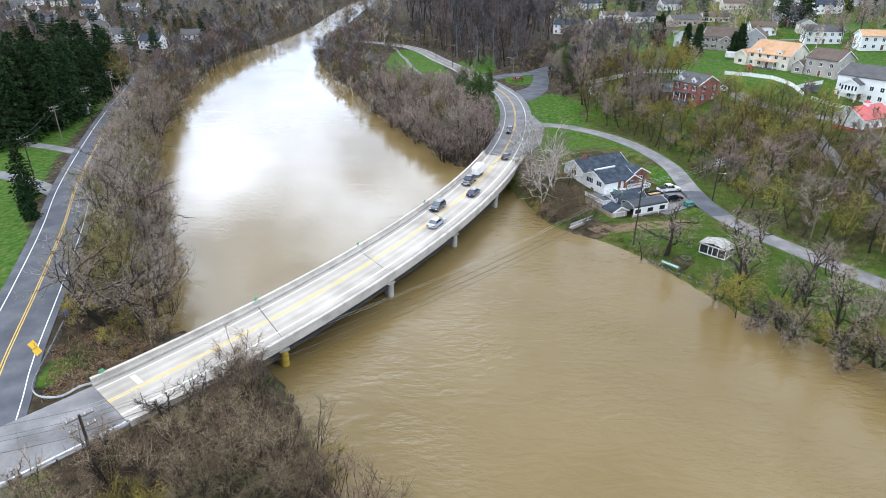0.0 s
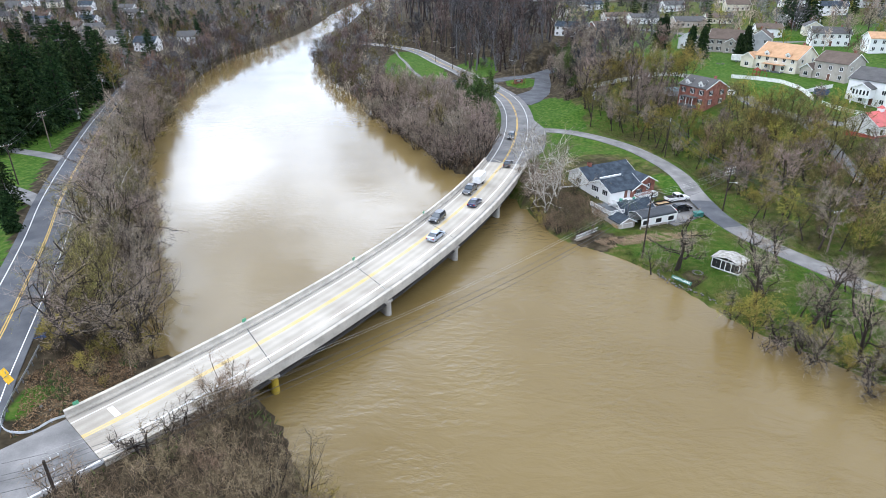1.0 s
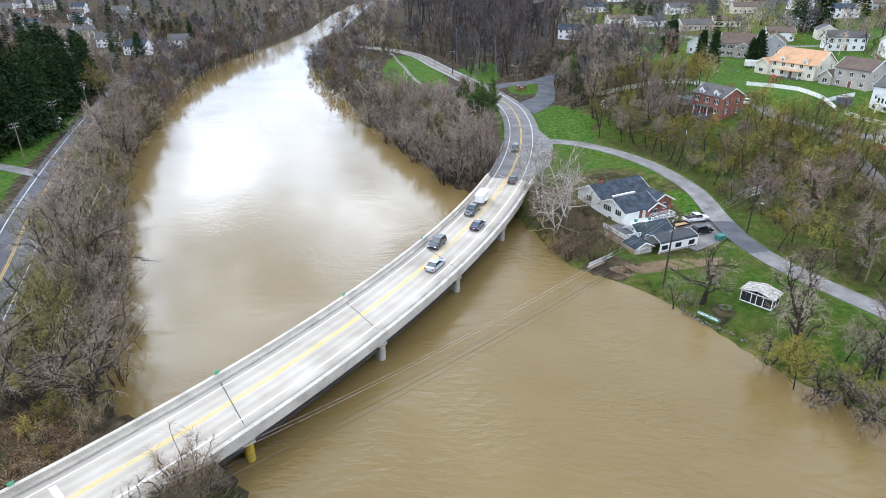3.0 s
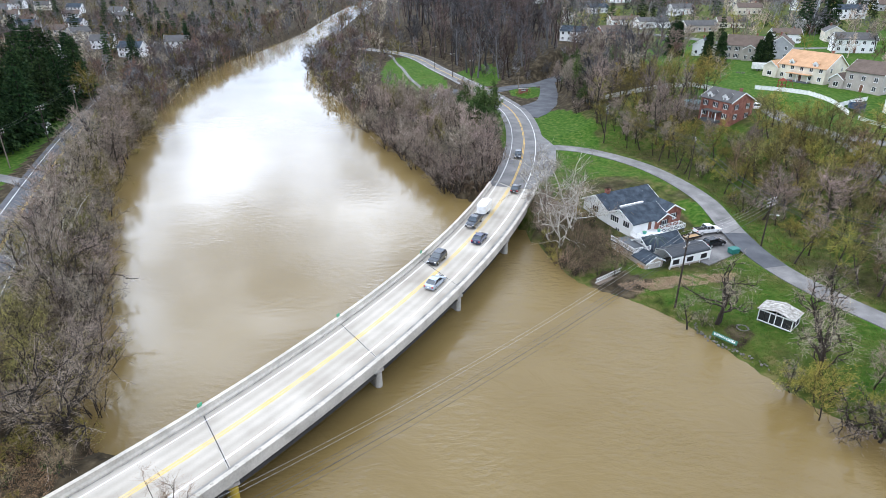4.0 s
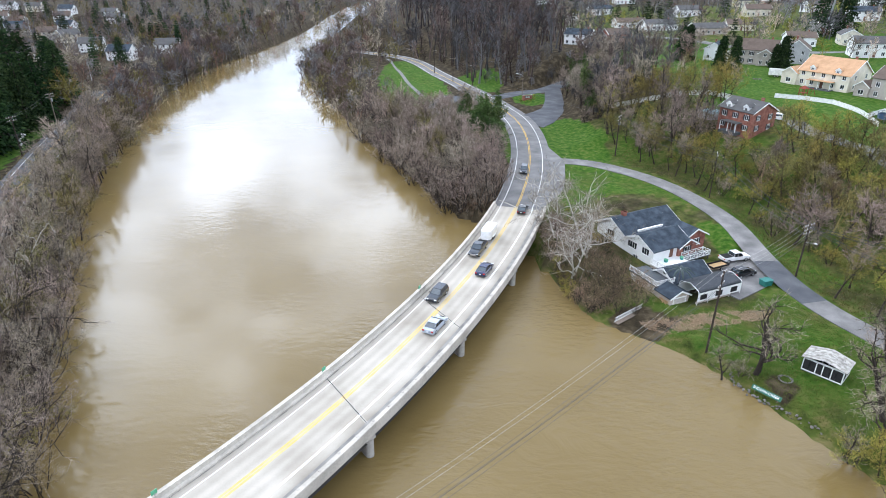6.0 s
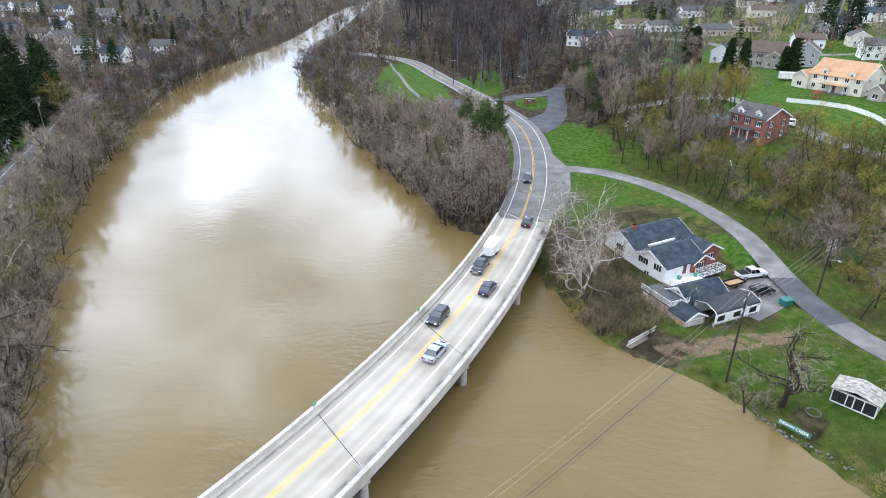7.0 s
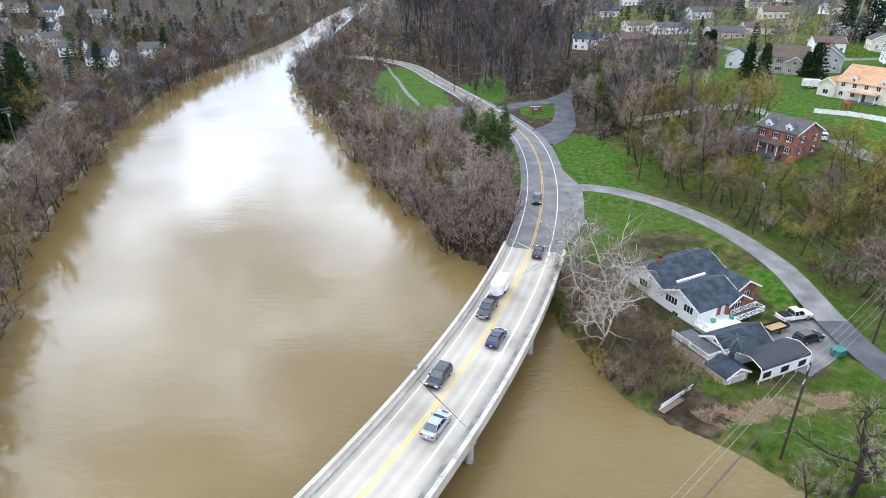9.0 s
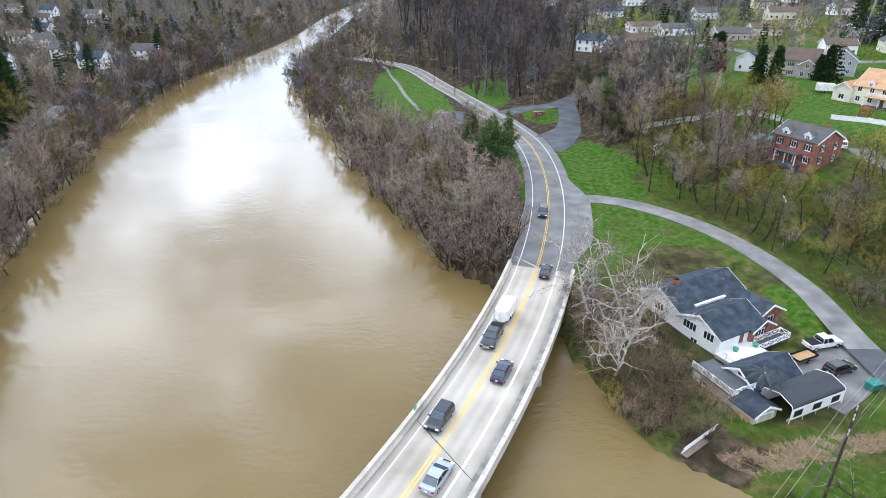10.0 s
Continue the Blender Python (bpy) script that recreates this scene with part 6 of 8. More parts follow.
simple_house(112, 402, 8, 18, 9, 3.4, SIDING, SHINGLE_BROWN, "long low white house beside the street", rise=2.0, stories=1, plain=True)
simple_house(124, 384, 10, 20, 9, 3.6, SIDING, SHINGLE_GREY, "long low white house with grey roof", rise=2.0, stories=1, plain=True)
simple_house(141, 356, 6, 18, 9, 3.4, BEIGE, SHINGLE_GREY, "long low beige house with grey roof", rise=2.2, stories=1, plain=True)
simple_house(165, 372, -8, 15, 9, 3.4, SIDING_CREAM, SHINGLE_BROWN, "low cream house with brown roof", rise=2.2, stories=1, plain=True)
simple_house(205, 352, -8, 16, 9, 3.6, SIDING, SHINGLE_GREY, "low white house among street trees", rise=2.2, stories=1, plain=True)
simple_house(232, 372, -16, 15, 9, 5.0, SIDING, SHINGLE_BLUE, "white house with blue roof among trees", rise=2.2)
simple_house(110, 470, 12, 15, 9, 4.0, SIDING, SHINGLE_BLUE, "white house with blue-grey roof far along the street", rise=2.2)
for x, y, a, wall, roof in ((160, 440, 10, SIDING, SHINGLE_GREY), (196, 420, -6, SIDING_CREAM, SHINGLE_BROWN), (238, 430, 14, SIDING, SHINGLE_GREY), (280, 410, -12, SIDING_GREY, SHINGLE_BROWN), (300, 470, 5, SIDING, SHINGLE_BROWN),
                            (340, 440, 20, SIDING, SHINGLE_BLUE), (220, 490, -10, SIDING_CREAM, SHINGLE_GREY), (140, 520, 6, SIDING, SHINGLE_GREY), (262, 540, 12, SIDING, SHINGLE_GREY), (360, 520, -6, SIDING, SHINGLE_BROWN),
                            (86, 560, 10, SIDING, SHINGLE_GREY), (190, 580, -8, SIDING, SHINGLE_BLUE), (320, 590, 8, SIDING_CREAM, SHINGLE_GREY), (420, 560, 0, SIDING, SHINGLE_GREY)):
    simple_house(x, y, a, 15, 9, 4.2, wall, roof, "pale distant house on the wooded hill", rise=2.4, stories=1, plain=True)
# across the left road and on the far left rise
simple_house(-147, 184, 20, 9, 8, 4.4, SIDING, SHINGLE_GREY, "white house with grey roof behind conifers", rise=2.4, group="far bank houses")
simple_house(-128, 190, 15, 5, 4, 2.6, SIDING_GREY, SHINGLE_GREY, "small grey shed beside the road", rise=1.0, stories=1, stack=False, group="far bank houses")
simple_house(-172, 222, 10, 12, 8, 4.4, SIDING_GREY, SHINGLE_GREY, "grey house behind conifers", rise=2.4, group="far bank houses")
for x, y, a, wall, roof in ((-346, 500, 12, SIDING_CREAM, SHINGLE_GREY), (-330, 514, 5, SIDING_TAUPE, SHINGLE_BROWN), (-296, 462, 25, SIDING_TAUPE, SHINGLE_GREY), (-272, 455, 18, SIDING_CREAM, SHINGLE_BROWN), (-284, 500, -8, SIDING, SHINGLE_BLUE),
                            (-220, 352, 10, SIDING, SHINGLE_GREY), (-211, 396, 15, SIDING, SHINGLE_GREY), (-176, 360, -5, SIDING, SHINGLE_BLUE), (-162, 388, 12, SIDING, SHINGLE_GREY), (-276, 560, 6, SIDING, SHINGLE_GREY),
                            (-345, 612, 4, SIDING, SHINGLE_BLUE), (-386, 630, 12, SIDING_CREAM, SHINGLE_GREY), (-420, 646, 0, SIDING, SHINGLE_GREY), (-320, 560, 15, SIDING, SHINGLE_BROWN), (-380, 560, 8, SIDING_CREAM, SHINGLE_GREY),
                            (-400, 590, 10, SIDING, SHINGLE_GREY), (-250, 440, 60, SIDING_CREAM, SHINGLE_GREY), (-310, 480, 40, SIDING, SHINGLE_BLUE), (-360, 540, 20, SIDING, SHINGLE_BROWN), (-300, 600, 0, SIDING, SHINGLE_GREY)):
    simple_house(x, y, a, 13, 9, 5.2, wall, roof, "pale two-storey house on the far rise", rise=3.0, plain=True, group="far bank houses")

# ---------------------------------------------------------------- far woods, beyond counting
def wood(name, spots, kinds, mat, label, parent=None):
    """Many distant trees as one body: trunks, limbs and twigs, each turned and sized for itself."""
    vs, fs, tones, n = [], [], [], 0
    protos = []
    for t in kinds:
        v = np.array([tuple(p) for p in t.v + t.tv])
        k = len(t.v)
        tri = [(a, b, c) for a, b, c, d in t.f] + [(a, c, d) for a, b, c, d in t.f] + [tuple(k + i for i in f) for f in t.tf]
        protos.append((v, np.array(tri)))
    for x, y, z, s, a, i in spots:
        v, tri = protos[i % len(protos)]
        c, q = math.cos(a), math.sin(a)
        w = np.stack([v[:, 0] * c - v[:, 1] * q, v[:, 0] * q + v[:, 1] * c, v[:, 2]], 1) * s + (x, y, z)
        vs.append(w)
        tones.append(np.full(len(w), dice.uniform(-0.55, 0.55)))
        fs.append(tri + n)
        n += len(v)
    v, f = np.vstack(vs), np.vstack(fs)
    me = bpy.data.meshes.new(name)
    me.vertices.add(len(v))
    me.vertices.foreach_set("co", v.astype(np.float32).ravel())
    me.loops.add(f.size)
    me.loops.foreach_set("vertex_index", f.astype(np.int32).ravel())
    me.polygons.add(len(f))
    me.polygons.foreach_set("loop_start", np.arange(0, f.size, 3, dtype=np.int32))
    me.update(calc_edges=True)
    me.materials.append(mat)
    tone = me.attributes.new("tree_tone", "FLOAT", "POINT")
    tone.data.foreach_set("value", np.concatenate(tones).astype(np.float32))
    return tagged(new(name, me), label, "woods", kind="stuff")


FAR_PLAIN = [bare_tree(s, 14, 6.2, limbs=9, subs=3, twigs=6, sub_twigs=0, twig=2.4, twig_wide=0.19, first=0.2, rise=0.5, coarse=True) for s in (201, 202, 203)]
FAR_TALL = [bare_tree(s, 21, 5.6, limbs=10, subs=4, twigs=6, sub_twigs=0, twig=2.0, twig_wide=0.13, first=0.35, rise=0.9, coarse=True) for s in (205, 206)]
FAR_CONIFER = [conifer_tree(s, 16, 4.0, whorls=11, per=7, needles=4, blade=1.0) for s in (211, 212)]
MID = [bare_tree(s, 10, 4.6, limbs=10, subs=5, twigs=8, sub_twigs=0, twig=1.6, twig_wide=0.10, first=0.2, coarse=True) for s in (221, 222, 223)]
dice = np.random.default_rng(5)


def spots(count, x0, x1, y0, y1, keep, lo=0.8, hi=1.25, gap=13):
    x, y = dice.uniform(x0, x1, count), dice.uniform(y0, y1, count)
    shore = np.minimum(far_from(BANK_LEFT, x, y)[0], far_from(BANK_RIGHT, x, y)[0])
    wet = within(RIVER, x, y)
    ok = keep(x, y) & np.where(y < 395, ~wet | (shore < 4), ~wet | (shore < 3))
    x, y = x[ok], y[ok]
    open_view = np.ones(len(x), bool)
    for hx, hy in HOMES:
        open_view &= np.hypot((x - hx * (1 - 9 / max(hy, 60))) / 1.0, y - hy + 9 * gap / 13) > gap
    x, y = x[open_view], y[open_view]
    z = np.maximum(land(x, y)[0], -0.8)
    return [(a, b, c, dice.uniform(lo, hi), dice.uniform(0, 6.28), int(dice.integers(0, 9))) for a, b, c in zip(x, y, z)]


def away(*lines):
    def test(x, y):
        ok = np.ones(x.shape, bool)
        for line, gap in lines:
            ok &= far_from(line, x, y)[0] > gap
        return ok
    return test


off_roads = away((MAIN[MAIN[:, 1] < 345], 8), (MAIN[MAIN[:, 1] >= 345], 4.5), (LEFT_ROAD, 5.6), (STREET_1, 8), (CROSS_ROAD, 6))
near_bank = lambda x, y: np.minimum(far_from(BANK_LEFT, x, y)[0], far_from(BANK_RIGHT, x, y)[0]) < 45
bank = spots(600, -260, 60, 395, 950, lambda x, y: near_bank(x, y) & off_roads(x, y))
bank += spots(1100, -420, -125, 215, 560, lambda x, y: off_roads(x, y), 0.6, 1.0, 10)
strip_l = np.array([(-112, 214), (-103, 214), (-114, 268), (-119, 340), (-114, 400), (-140, 400), (-150, 330), (-134, 262)])
strip_r = np.array([(-26, 203), (-47, 258), (-63, 298), (-75, 340), (-82, 395), (-62, 395), (-54, 330), (-36, 280), (-22, 228)])
strip_m = np.array([(-52, 335), (-24, 345), (-18, 352), (-12, 356), (-20, 400), (-46, 440), (-76, 440), (-70, 390)])
bank += spots(520, -150, -100, 214, 400, lambda x, y: within(strip_l, x, y), 0.6, 0.95)
bank += spots(500, -80, -20, 203, 395, lambda x, y: within(strip_r, x, y), 0.55, 0.85)
park_edge = np.array([(-40, 262), (-30, 240), (-22, 226), (-8, 226), (-4, 244), (-22, 262), (-30, 300), (-34, 338), (-50, 338), (-50, 300)])
bank += spots(60, -52, -4, 224, 340, lambda x, y: within(park_edge, x, y), 0.45, 0.75)
bank += spots(190, -78, -12, 335, 440, lambda x, y: within(strip_m, x, y) & off_roads(x, y), 0.6, 0.9)
share = dice.uniform(0, 1, len(bank))
for lo, hi, mat, words in ((0, 0.34, TWIG_WOOD, "brown"), (0.34, 0.5, TWIG_GREY, "grey"), (0.5, 0.73, TWIG_FAR, "blue-grey"), (0.73, 0.9, BUDS_GREEN, "olive budding"), (0.9, 1.01, TWIG_RED, "reddish budding")):
    wood("far_woods", [p for p, q in zip(bank, share) if lo <= q < hi], FAR_PLAIN, mat, "distant leafless " + words + " trees along the river" if "budding" not in words else "distant " + words + " trees along the river")
hill_w = np.array([(34, 264), (20, 277), (8, 298), (-4, 332), (-20, 382), (10, 420), (50, 400), (68, 350), (64, 312), (48, 298)])
knoll = np.array([(50, 232), (47, 202), (60, 214), (78, 224), (74, 262), (54, 280)])
tall = spots(300, -20, 75, 262, 420, lambda x, y: within(hill_w, x, y) & off_roads(x, y), 0.8, 1.1) + spots(150, 45, 80, 200, 285, lambda x, y: within(knoll, x, y) & off_roads(x, y), 0.6, 0.95)
tall += spots(220, -30, 75, 400, 640, off_roads)
wood("hill_woods", tall[::2], FAR_TALL, TWIG_FAR, "tall leafless grey woods on the slope beyond the road")
wood("hill_woods", tall[1::2], FAR_TALL, TWIG_WOOD, "tall leafless woods on the slope beyond the road")
grey = spots(380, -800, 900, 480, 1300, off_roads) + spots(160, 70, 330, 300, 520, off_roads)
wood("far_woods", grey, FAR_PLAIN, TWIG_FAR, "distant leafless grey trees among houses")
dark = spots(110, -500, 500, 330, 900, lambda x, y: off_roads(x, y) & ((x < -130) | (x > 60)), 0.7, 1.1)
wood("far_woods", dark, FAR_CONIFER, CONIFER, "distant dark green conifers among houses")
# thickets on the hillside and trees between the houses
hill_r = np.array([(76, 96), (80, 120), (72, 150), (86, 158), (100, 150), (118, 140), (122, 84), (104, 70), (88, 78)])
clear_lane = away((HILL_LANE, 2.2), (HILL_ROAD, 3.6), (SIDE_ROAD, 6))
wood("hillside_thicket", spots(90, 72, 122, 70, 160, lambda x, y: within(hill_r, x, y) & clear_lane(x, y), 0.55, 1.05, 8), MID, BUDS_GREEN, "olive thicket of small budding trees on the hillside")
wood("hillside_thicket", spots(70, 72, 122, 70, 160, lambda x, y: within(hill_r, x, y) & clear_lane(x, y), 0.5, 1.0, 8), MID, TWIG_TAN, "tan leafless thicket on the hillside")
streets = away((STREET_1, 5), (HILL_ROAD, 4), (MAIN, 8))
wood("street_trees", spots(170, 72, 340, 215, 460, streets, 0.6, 1.1, 7), MID, TWIG, "leafless garden trees between the houses")
wood("street_trees", spots(60, 80, 340, 215, 460, streets, 0.6, 1.0, 8), MID, BUDS, "budding garden trees between the houses")
wood("street_trees", spots(40, 90, 340, 225, 460, streets, 0.5, 0.95, 8), FAR_CONIFER, CONIFER, "dark conifers between the houses")
wood("street_trees", spots(26, 90, 340, 240, 460, streets, 0.5, 0.85, 8), MID, TWIG_RED, "reddish budding trees between the houses")
wood("street_trees", spots(130, -420, -150, 250, 560, lambda x, y: off_roads(x, y), 0.6, 1.0, 9), FAR_CONIFER, CONIFER, "dark conifers between far bank houses")
understory = spots(240, -20, 75, 240, 420, lambda x, y: (within(hill_w, x, y) | within(knoll, x, y)) & off_roads(x, y), 0.3, 0.55)
wood("hill_woods", understory, MID, TWIG_WOOD, "brown leafless understory below tall woods")

FAR_SMALL = [bare_tree(s, 13, 5.6, limbs=6, subs=3, twigs=3, sub_twigs=0, twig=2.4, twig_wide=0.4, first=0.2, rise=0.6, coarse=True) for s in (231, 232, 233)]
haze = spots(1100, -760, -110, 400, 1100, off_roads, 0.7, 1.1, 8) + spots(520, 50, 620, 400, 1000, off_roads, 0.7, 1.1, 8)
wood("far_woods", haze[::2], FAR_SMALL, TWIG_FAR, "blue-grey leafless trees on the far rise")
wood("far_woods", haze[1::4], FAR_SMALL, TWIG_WOOD, "brown leafless trees on the far rise")
wood("far_woods", haze[3::4], FAR_SMALL, BUDS_GREEN, "olive budding trees on the far rise")
front = np.array([(47, 236), (46, 262), (38, 270), (24, 276), (16, 290), (40, 310), (62, 296), (62, 250)])
wood("hill_woods", spots(150, 14, 64, 234, 312, lambda x, y: within(front, x, y) & away((CROSS_ROAD, 4.2), (MAIN, 9), (ENTRY_ROAD, 4.2))(x, y), 0.4, 0.7), MID, TWIG_FAR, "grey brush at the edge of the woods")

# ---------------------------------------------------------------- vehicles
def car_paint(name, colour, rough=0.25, metal=0.3):
    m = material(name, colour, rough, metal, scale=1.5, fine=30, fine_amount=0.05)
    m.node_tree.nodes["Principled BSDF"].inputs["Coat Weight"].default_value = 0.6
    return m


PAINT = {"silver": car_paint("silver_blue_paint", (0.38, 0.43, 0.50), 0.3, 0.5), "blue": car_paint("dark_blue_paint", (0.012, 0.022, 0.075)), "black": car_paint("black_paint", (0.010, 0.011, 0.014)),
         "slate": car_paint("slate_blue_paint", (0.022, 0.030, 0.042)), "white": car_paint("white_paint", (0.80, 0.80, 0.79), 0.35, 0.0), "grey": car_paint("grey_paint", (0.12, 0.125, 0.13))}
AUTO_GLASS = material("tinted_car_glass", (0.010, 0.012, 0.016), 0.06, scale=2)
SCREEN = material("windscreen_glass", (0.06, 0.08, 0.10), 0.08, scale=2)
ALLOY = material("alloy_wheel", (0.50, 0.51, 0.52), 0.35, 0.8, scale=3)
LAMP_CLEAR = material("headlight_glass", (0.75, 0.76, 0.78), 0.1, scale=3)
LAMP_RED = material("tail_light_red", (0.45, 0.015, 0.015), 0.2, scale=3)
CHROME = material("chrome", (0.6, 0.6, 0.62), 0.2, 0.9, scale=3)


def shell(outline, half, pinch=0.0, z_ref=0.0, z_top=1.0, bevel=0.12):
    """A body drawn out across its width from a side outline; its upper points lean in by pinch."""
    bm = bmesh.new()
    prism(bm, outline, -half, half)
    for v in bm.verts:
        k = min(1, max(0, (v.co.z - z_ref) / (z_top - z_ref)))
        v.co.y *= 1 - pinch * k
    if bevel:
        bmesh.ops.bevel(bm, geom=bm.edges[:], offset=bevel, segments=3, affect="EDGES", profile=0.5, clamp_overlap=True)
    return bm


def wheel(ob, x, y, r, wide=0.24):
    w = empty("wheel", pose(x, y, r))
    w.parent = ob
    s = 1 if y > 0 else -1
    bm = tube(bmesh.new(), (0, -wide / 2, 0), (0, wide / 2, 0), r, sides=20)
    bmesh.ops.bevel(bm, geom=[e for e in bm.edges if len(e.link_faces) == 2 and any(len(f.verts) > 6 for f in e.link_faces)], offset=0.035, segments=2, affect="EDGES")
    part("tyre", bm, RUBBER, w)
    part("rim", tube(bmesh.new(), (0, s * (wide / 2 - 0.04), 0), (0, s * (wide / 2 + 0.012), 0), r * 0.66, r * 0.6, 16), ALLOY, w)


def car(m, kind, paint, label, category="car"):
    """Nose towards +x."""
    ob = empty(kind, m, label, category, "cars on the road")
    P = PAINT[paint]
    if kind == "sedan":
        ln, half, belt, top, r, ax = 2.38, 0.92, 0.98, 1.44, 0.33, 1.42
        low = [(-ln, 0.35), (-ln + 0.02, 0.82), (-ln + 0.18, 1.0), (-1.6, 1.04), (1.0, 0.98), (1.9, 0.84), (ln - 0.1, 0.68), (ln, 0.5), (ln - 0.04, 0.26), (-ln + 0.15, 0.24)]
        cab = [(-1.85, 0.98), (-1.05, 1.40), (-0.5, top), (0.25, top - 0.01), (1.2, 0.96)]
        roof = (-1.02, 0.28)
    elif kind == "suv":
        ln, half, belt, top, r, ax = 2.36, 0.96, 1.06, 1.68, 0.37, 1.42
        low = [(-ln, 0.42), (-ln + 0.02, 1.0), (-ln + 0.1, 1.12), (-1.6, 1.12), (0.95, 1.08), (1.95, 0.98), (ln - 0.08, 0.8), (ln, 0.55), (ln - 0.05, 0.3), (-ln + 0.15, 0.28)]
        cab = [(-2.22, 1.06), (-1.98, 1.60), (-1.5, top), (0.1, top), (0.95, 1.05)]
        roof = (-1.95, 0.15)
    else:
        ln, half, belt, top, r, ax = 2.95, 1.0, 1.18, 1.88, 0.41, 1.9
        low = [(-ln, 0.6), (-ln, 1.22), (-0.85, 1.24), (1.0, 1.22), (2.1, 1.16), (ln - 0.1, 1.05), (ln, 0.7), (ln - 0.05, 0.42), (-ln + 0.15, 0.45)]
        cab = [(-0.85, 1.18), (-0.72, 1.80), (-0.5, top), (0.65, top - 0.02), (1.3, 1.18)]
        roof = (-0.72, 0.68)
    part("body", shell(low, half, 0.07, 0.5, belt), P, ob)
    part("glasshouse", shell(cab, half - 0.06, 0.2, belt, top, 0.03), AUTO_GLASS, ob, "dark side windows")
    w = (half - 0.06) * 0.8
    part("roof", boxes((roof[0], roof[1], -w - 0.02, w + 0.02, top - 0.03, top + 0.035), bevel=0.03), P, ob)
    x1, x0 = cab[-1][0], cab[-2][0]
    # windscreen and rear window, laid on the glasshouse
    for a, b, lift, name in (((x1 - 0.03, belt + 0.02), (x0 + 0.04, top - 0.05), 0.012, "windscreen"), ((cab[0][0] + 0.06, belt + 0.04), (cab[1][0] - 0.0, cab[1][1] - 0.02), 0.012, "rear_window")):
        d = Vector((b[0] - a[0], 0, b[1] - a[1])).normalized()
        nrm = Vector((d.z, 0, -d.x)) if name == "windscreen" else Vector((-d.z, 0, d.x))
        nrm = nrm if nrm.z > 0 else -nrm
        v = []
        for k in (0, lift * 2):
            for (px, pz), hw in ((a, half - 0.14), (b, w - 0.05)):
                for s in (-1, 1):
                    v.append((px + nrm.x * k, s * hw, pz + nrm.z * k))
        part(name, mesh_of(name, v, [(0, 1, 3, 2), (4, 6, 7, 5), (0, 4, 5, 1), (2, 3, 7, 6), (0, 2, 6, 4), (1, 5, 7, 3)]), SCREEN, ob)
    for s in (-1, 1):
        for p0, p1 in ((cab[-1], cab[-2]), (cab[0], cab[1]), ((0.5 * (roof[0] + roof[1]), belt), (0.5 * (roof[0] + roof[1]) - 0.05, top))):
            part("pillar", tube(bmesh.new(), (p0[0], s * (half - 0.07), belt), (p1[0], s * (w + 0.01), top - 0.02), 0.035, sides=6), P, ob)
        part("headlight", boxes((ln - 0.32, ln - 0.05, s * half * 0.72 - 0.2, s * half * 0.72 + 0.2, belt - 0.36, belt - 0.2), bevel=0.03), LAMP_CLEAR, ob)
        part("tail_light", boxes((-ln - 0.012, -ln + 0.12, s * half * 0.78 - 0.16, s * half * 0.78 + 0.16, belt - 0.3, belt - 0.1), bevel=0.02), LAMP_RED, ob)
        part("mirror", boxes((x1 - 0.35, x1 - 0.17, s * (half + 0.1) - 0.1, s * (half + 0.1) + 0.1, belt + 0.02, belt + 0.18), bevel=0.03), P, ob)
        for x in (ax, -ax):
            wheel(ob, x, s * (half - 0.12), r)
    part("grille", boxes((ln - 0.03, ln + 0.015, -half * 0.5, half * 0.5, 0.5, belt - 0.3), bevel=0.01), RUBBER if kind != "pickup" else CHROME, ob)
    part("bumper", boxes((-ln - 0.04, -ln + 0.1, -half * 0.9, half * 0.9, 0.38, 0.58), bevel=0.03), CHROME if kind == "pickup" else P, ob)
    part("number_plate", boxes((-ln - 0.05, -ln - 0.03, -0.15, 0.15, 0.62, 0.76)), TRIM, ob)
    if kind == "pickup":
        part("bed_cover", boxes((-ln + 0.12, -0.92, -half + 0.14, half - 0.14, 1.2, 1.262), bevel=0.02), RUBBER, ob, "black bed cover")
    return ob


def on_road(deg, off, north, z=DECK_Z + 0.012):
    p = on_arc(deg, off, z)
    return Matrix.Translation(p) @ pose(0, 0, 0, 0, 0, deg + (90 if north else -90))


car(on_road(-25.5, -1.75, False), "suv", "slate", "dark slate-blue wagon on the bridge")
car(on_road(-21.6, -1.7, False), "pickup", "slate", "dark pickup truck towing a white trailer", "pickup truck")
car(on_road(-27.2, 1.95, True), "sedan", "silver", "silver-blue saloon car on the bridge")
car(on_road(-23.1, 1.95, True), "sedan", "blue", "dark blue saloon car on the bridge")
car(on_road(-16.9, 1.8, True), "sedan", "black", "black saloon car at the bridge's end")
car(pose(20.4, 161, 4.42, 0, 0, -101), "suv", "slate", "dark car on the curving road")

trailer = empty("cargo_trailer", on_road(-20.25, -1.7, False), "white enclosed cargo trailer with rounded nose", "trailer", "cars on the road")
bm = bmesh.new()
top_view = [(-2.6, -1.05), (1.7, -1.05), (2.5, -0.35), (2.5, 0.35), (1.7, 1.05), (-2.6, 1.05)]
a = [bm.verts.new((x, y, 0.62)) for x, y in top_view]
b = [bm.verts.new((x, y, 2.5)) for x, y in top_view]
bm.faces.new(a[::-1]), bm.faces.new(b)
for i in range(6):
    bm.faces.new((a[i], a[(i + 1) % 6], b[(i + 1) % 6], b[i]))
bmesh.ops.bevel(bm, geom=bm.edges[:], offset=0.12, segments=3, affect="EDGES")
part("box", bm, PAINT["white"], trailer)
part("drawbar", tube(bmesh.new(), (2.3, 0, 0.55), (3.5, 0, 0.5), 0.06), STEEL_DARK, trailer)
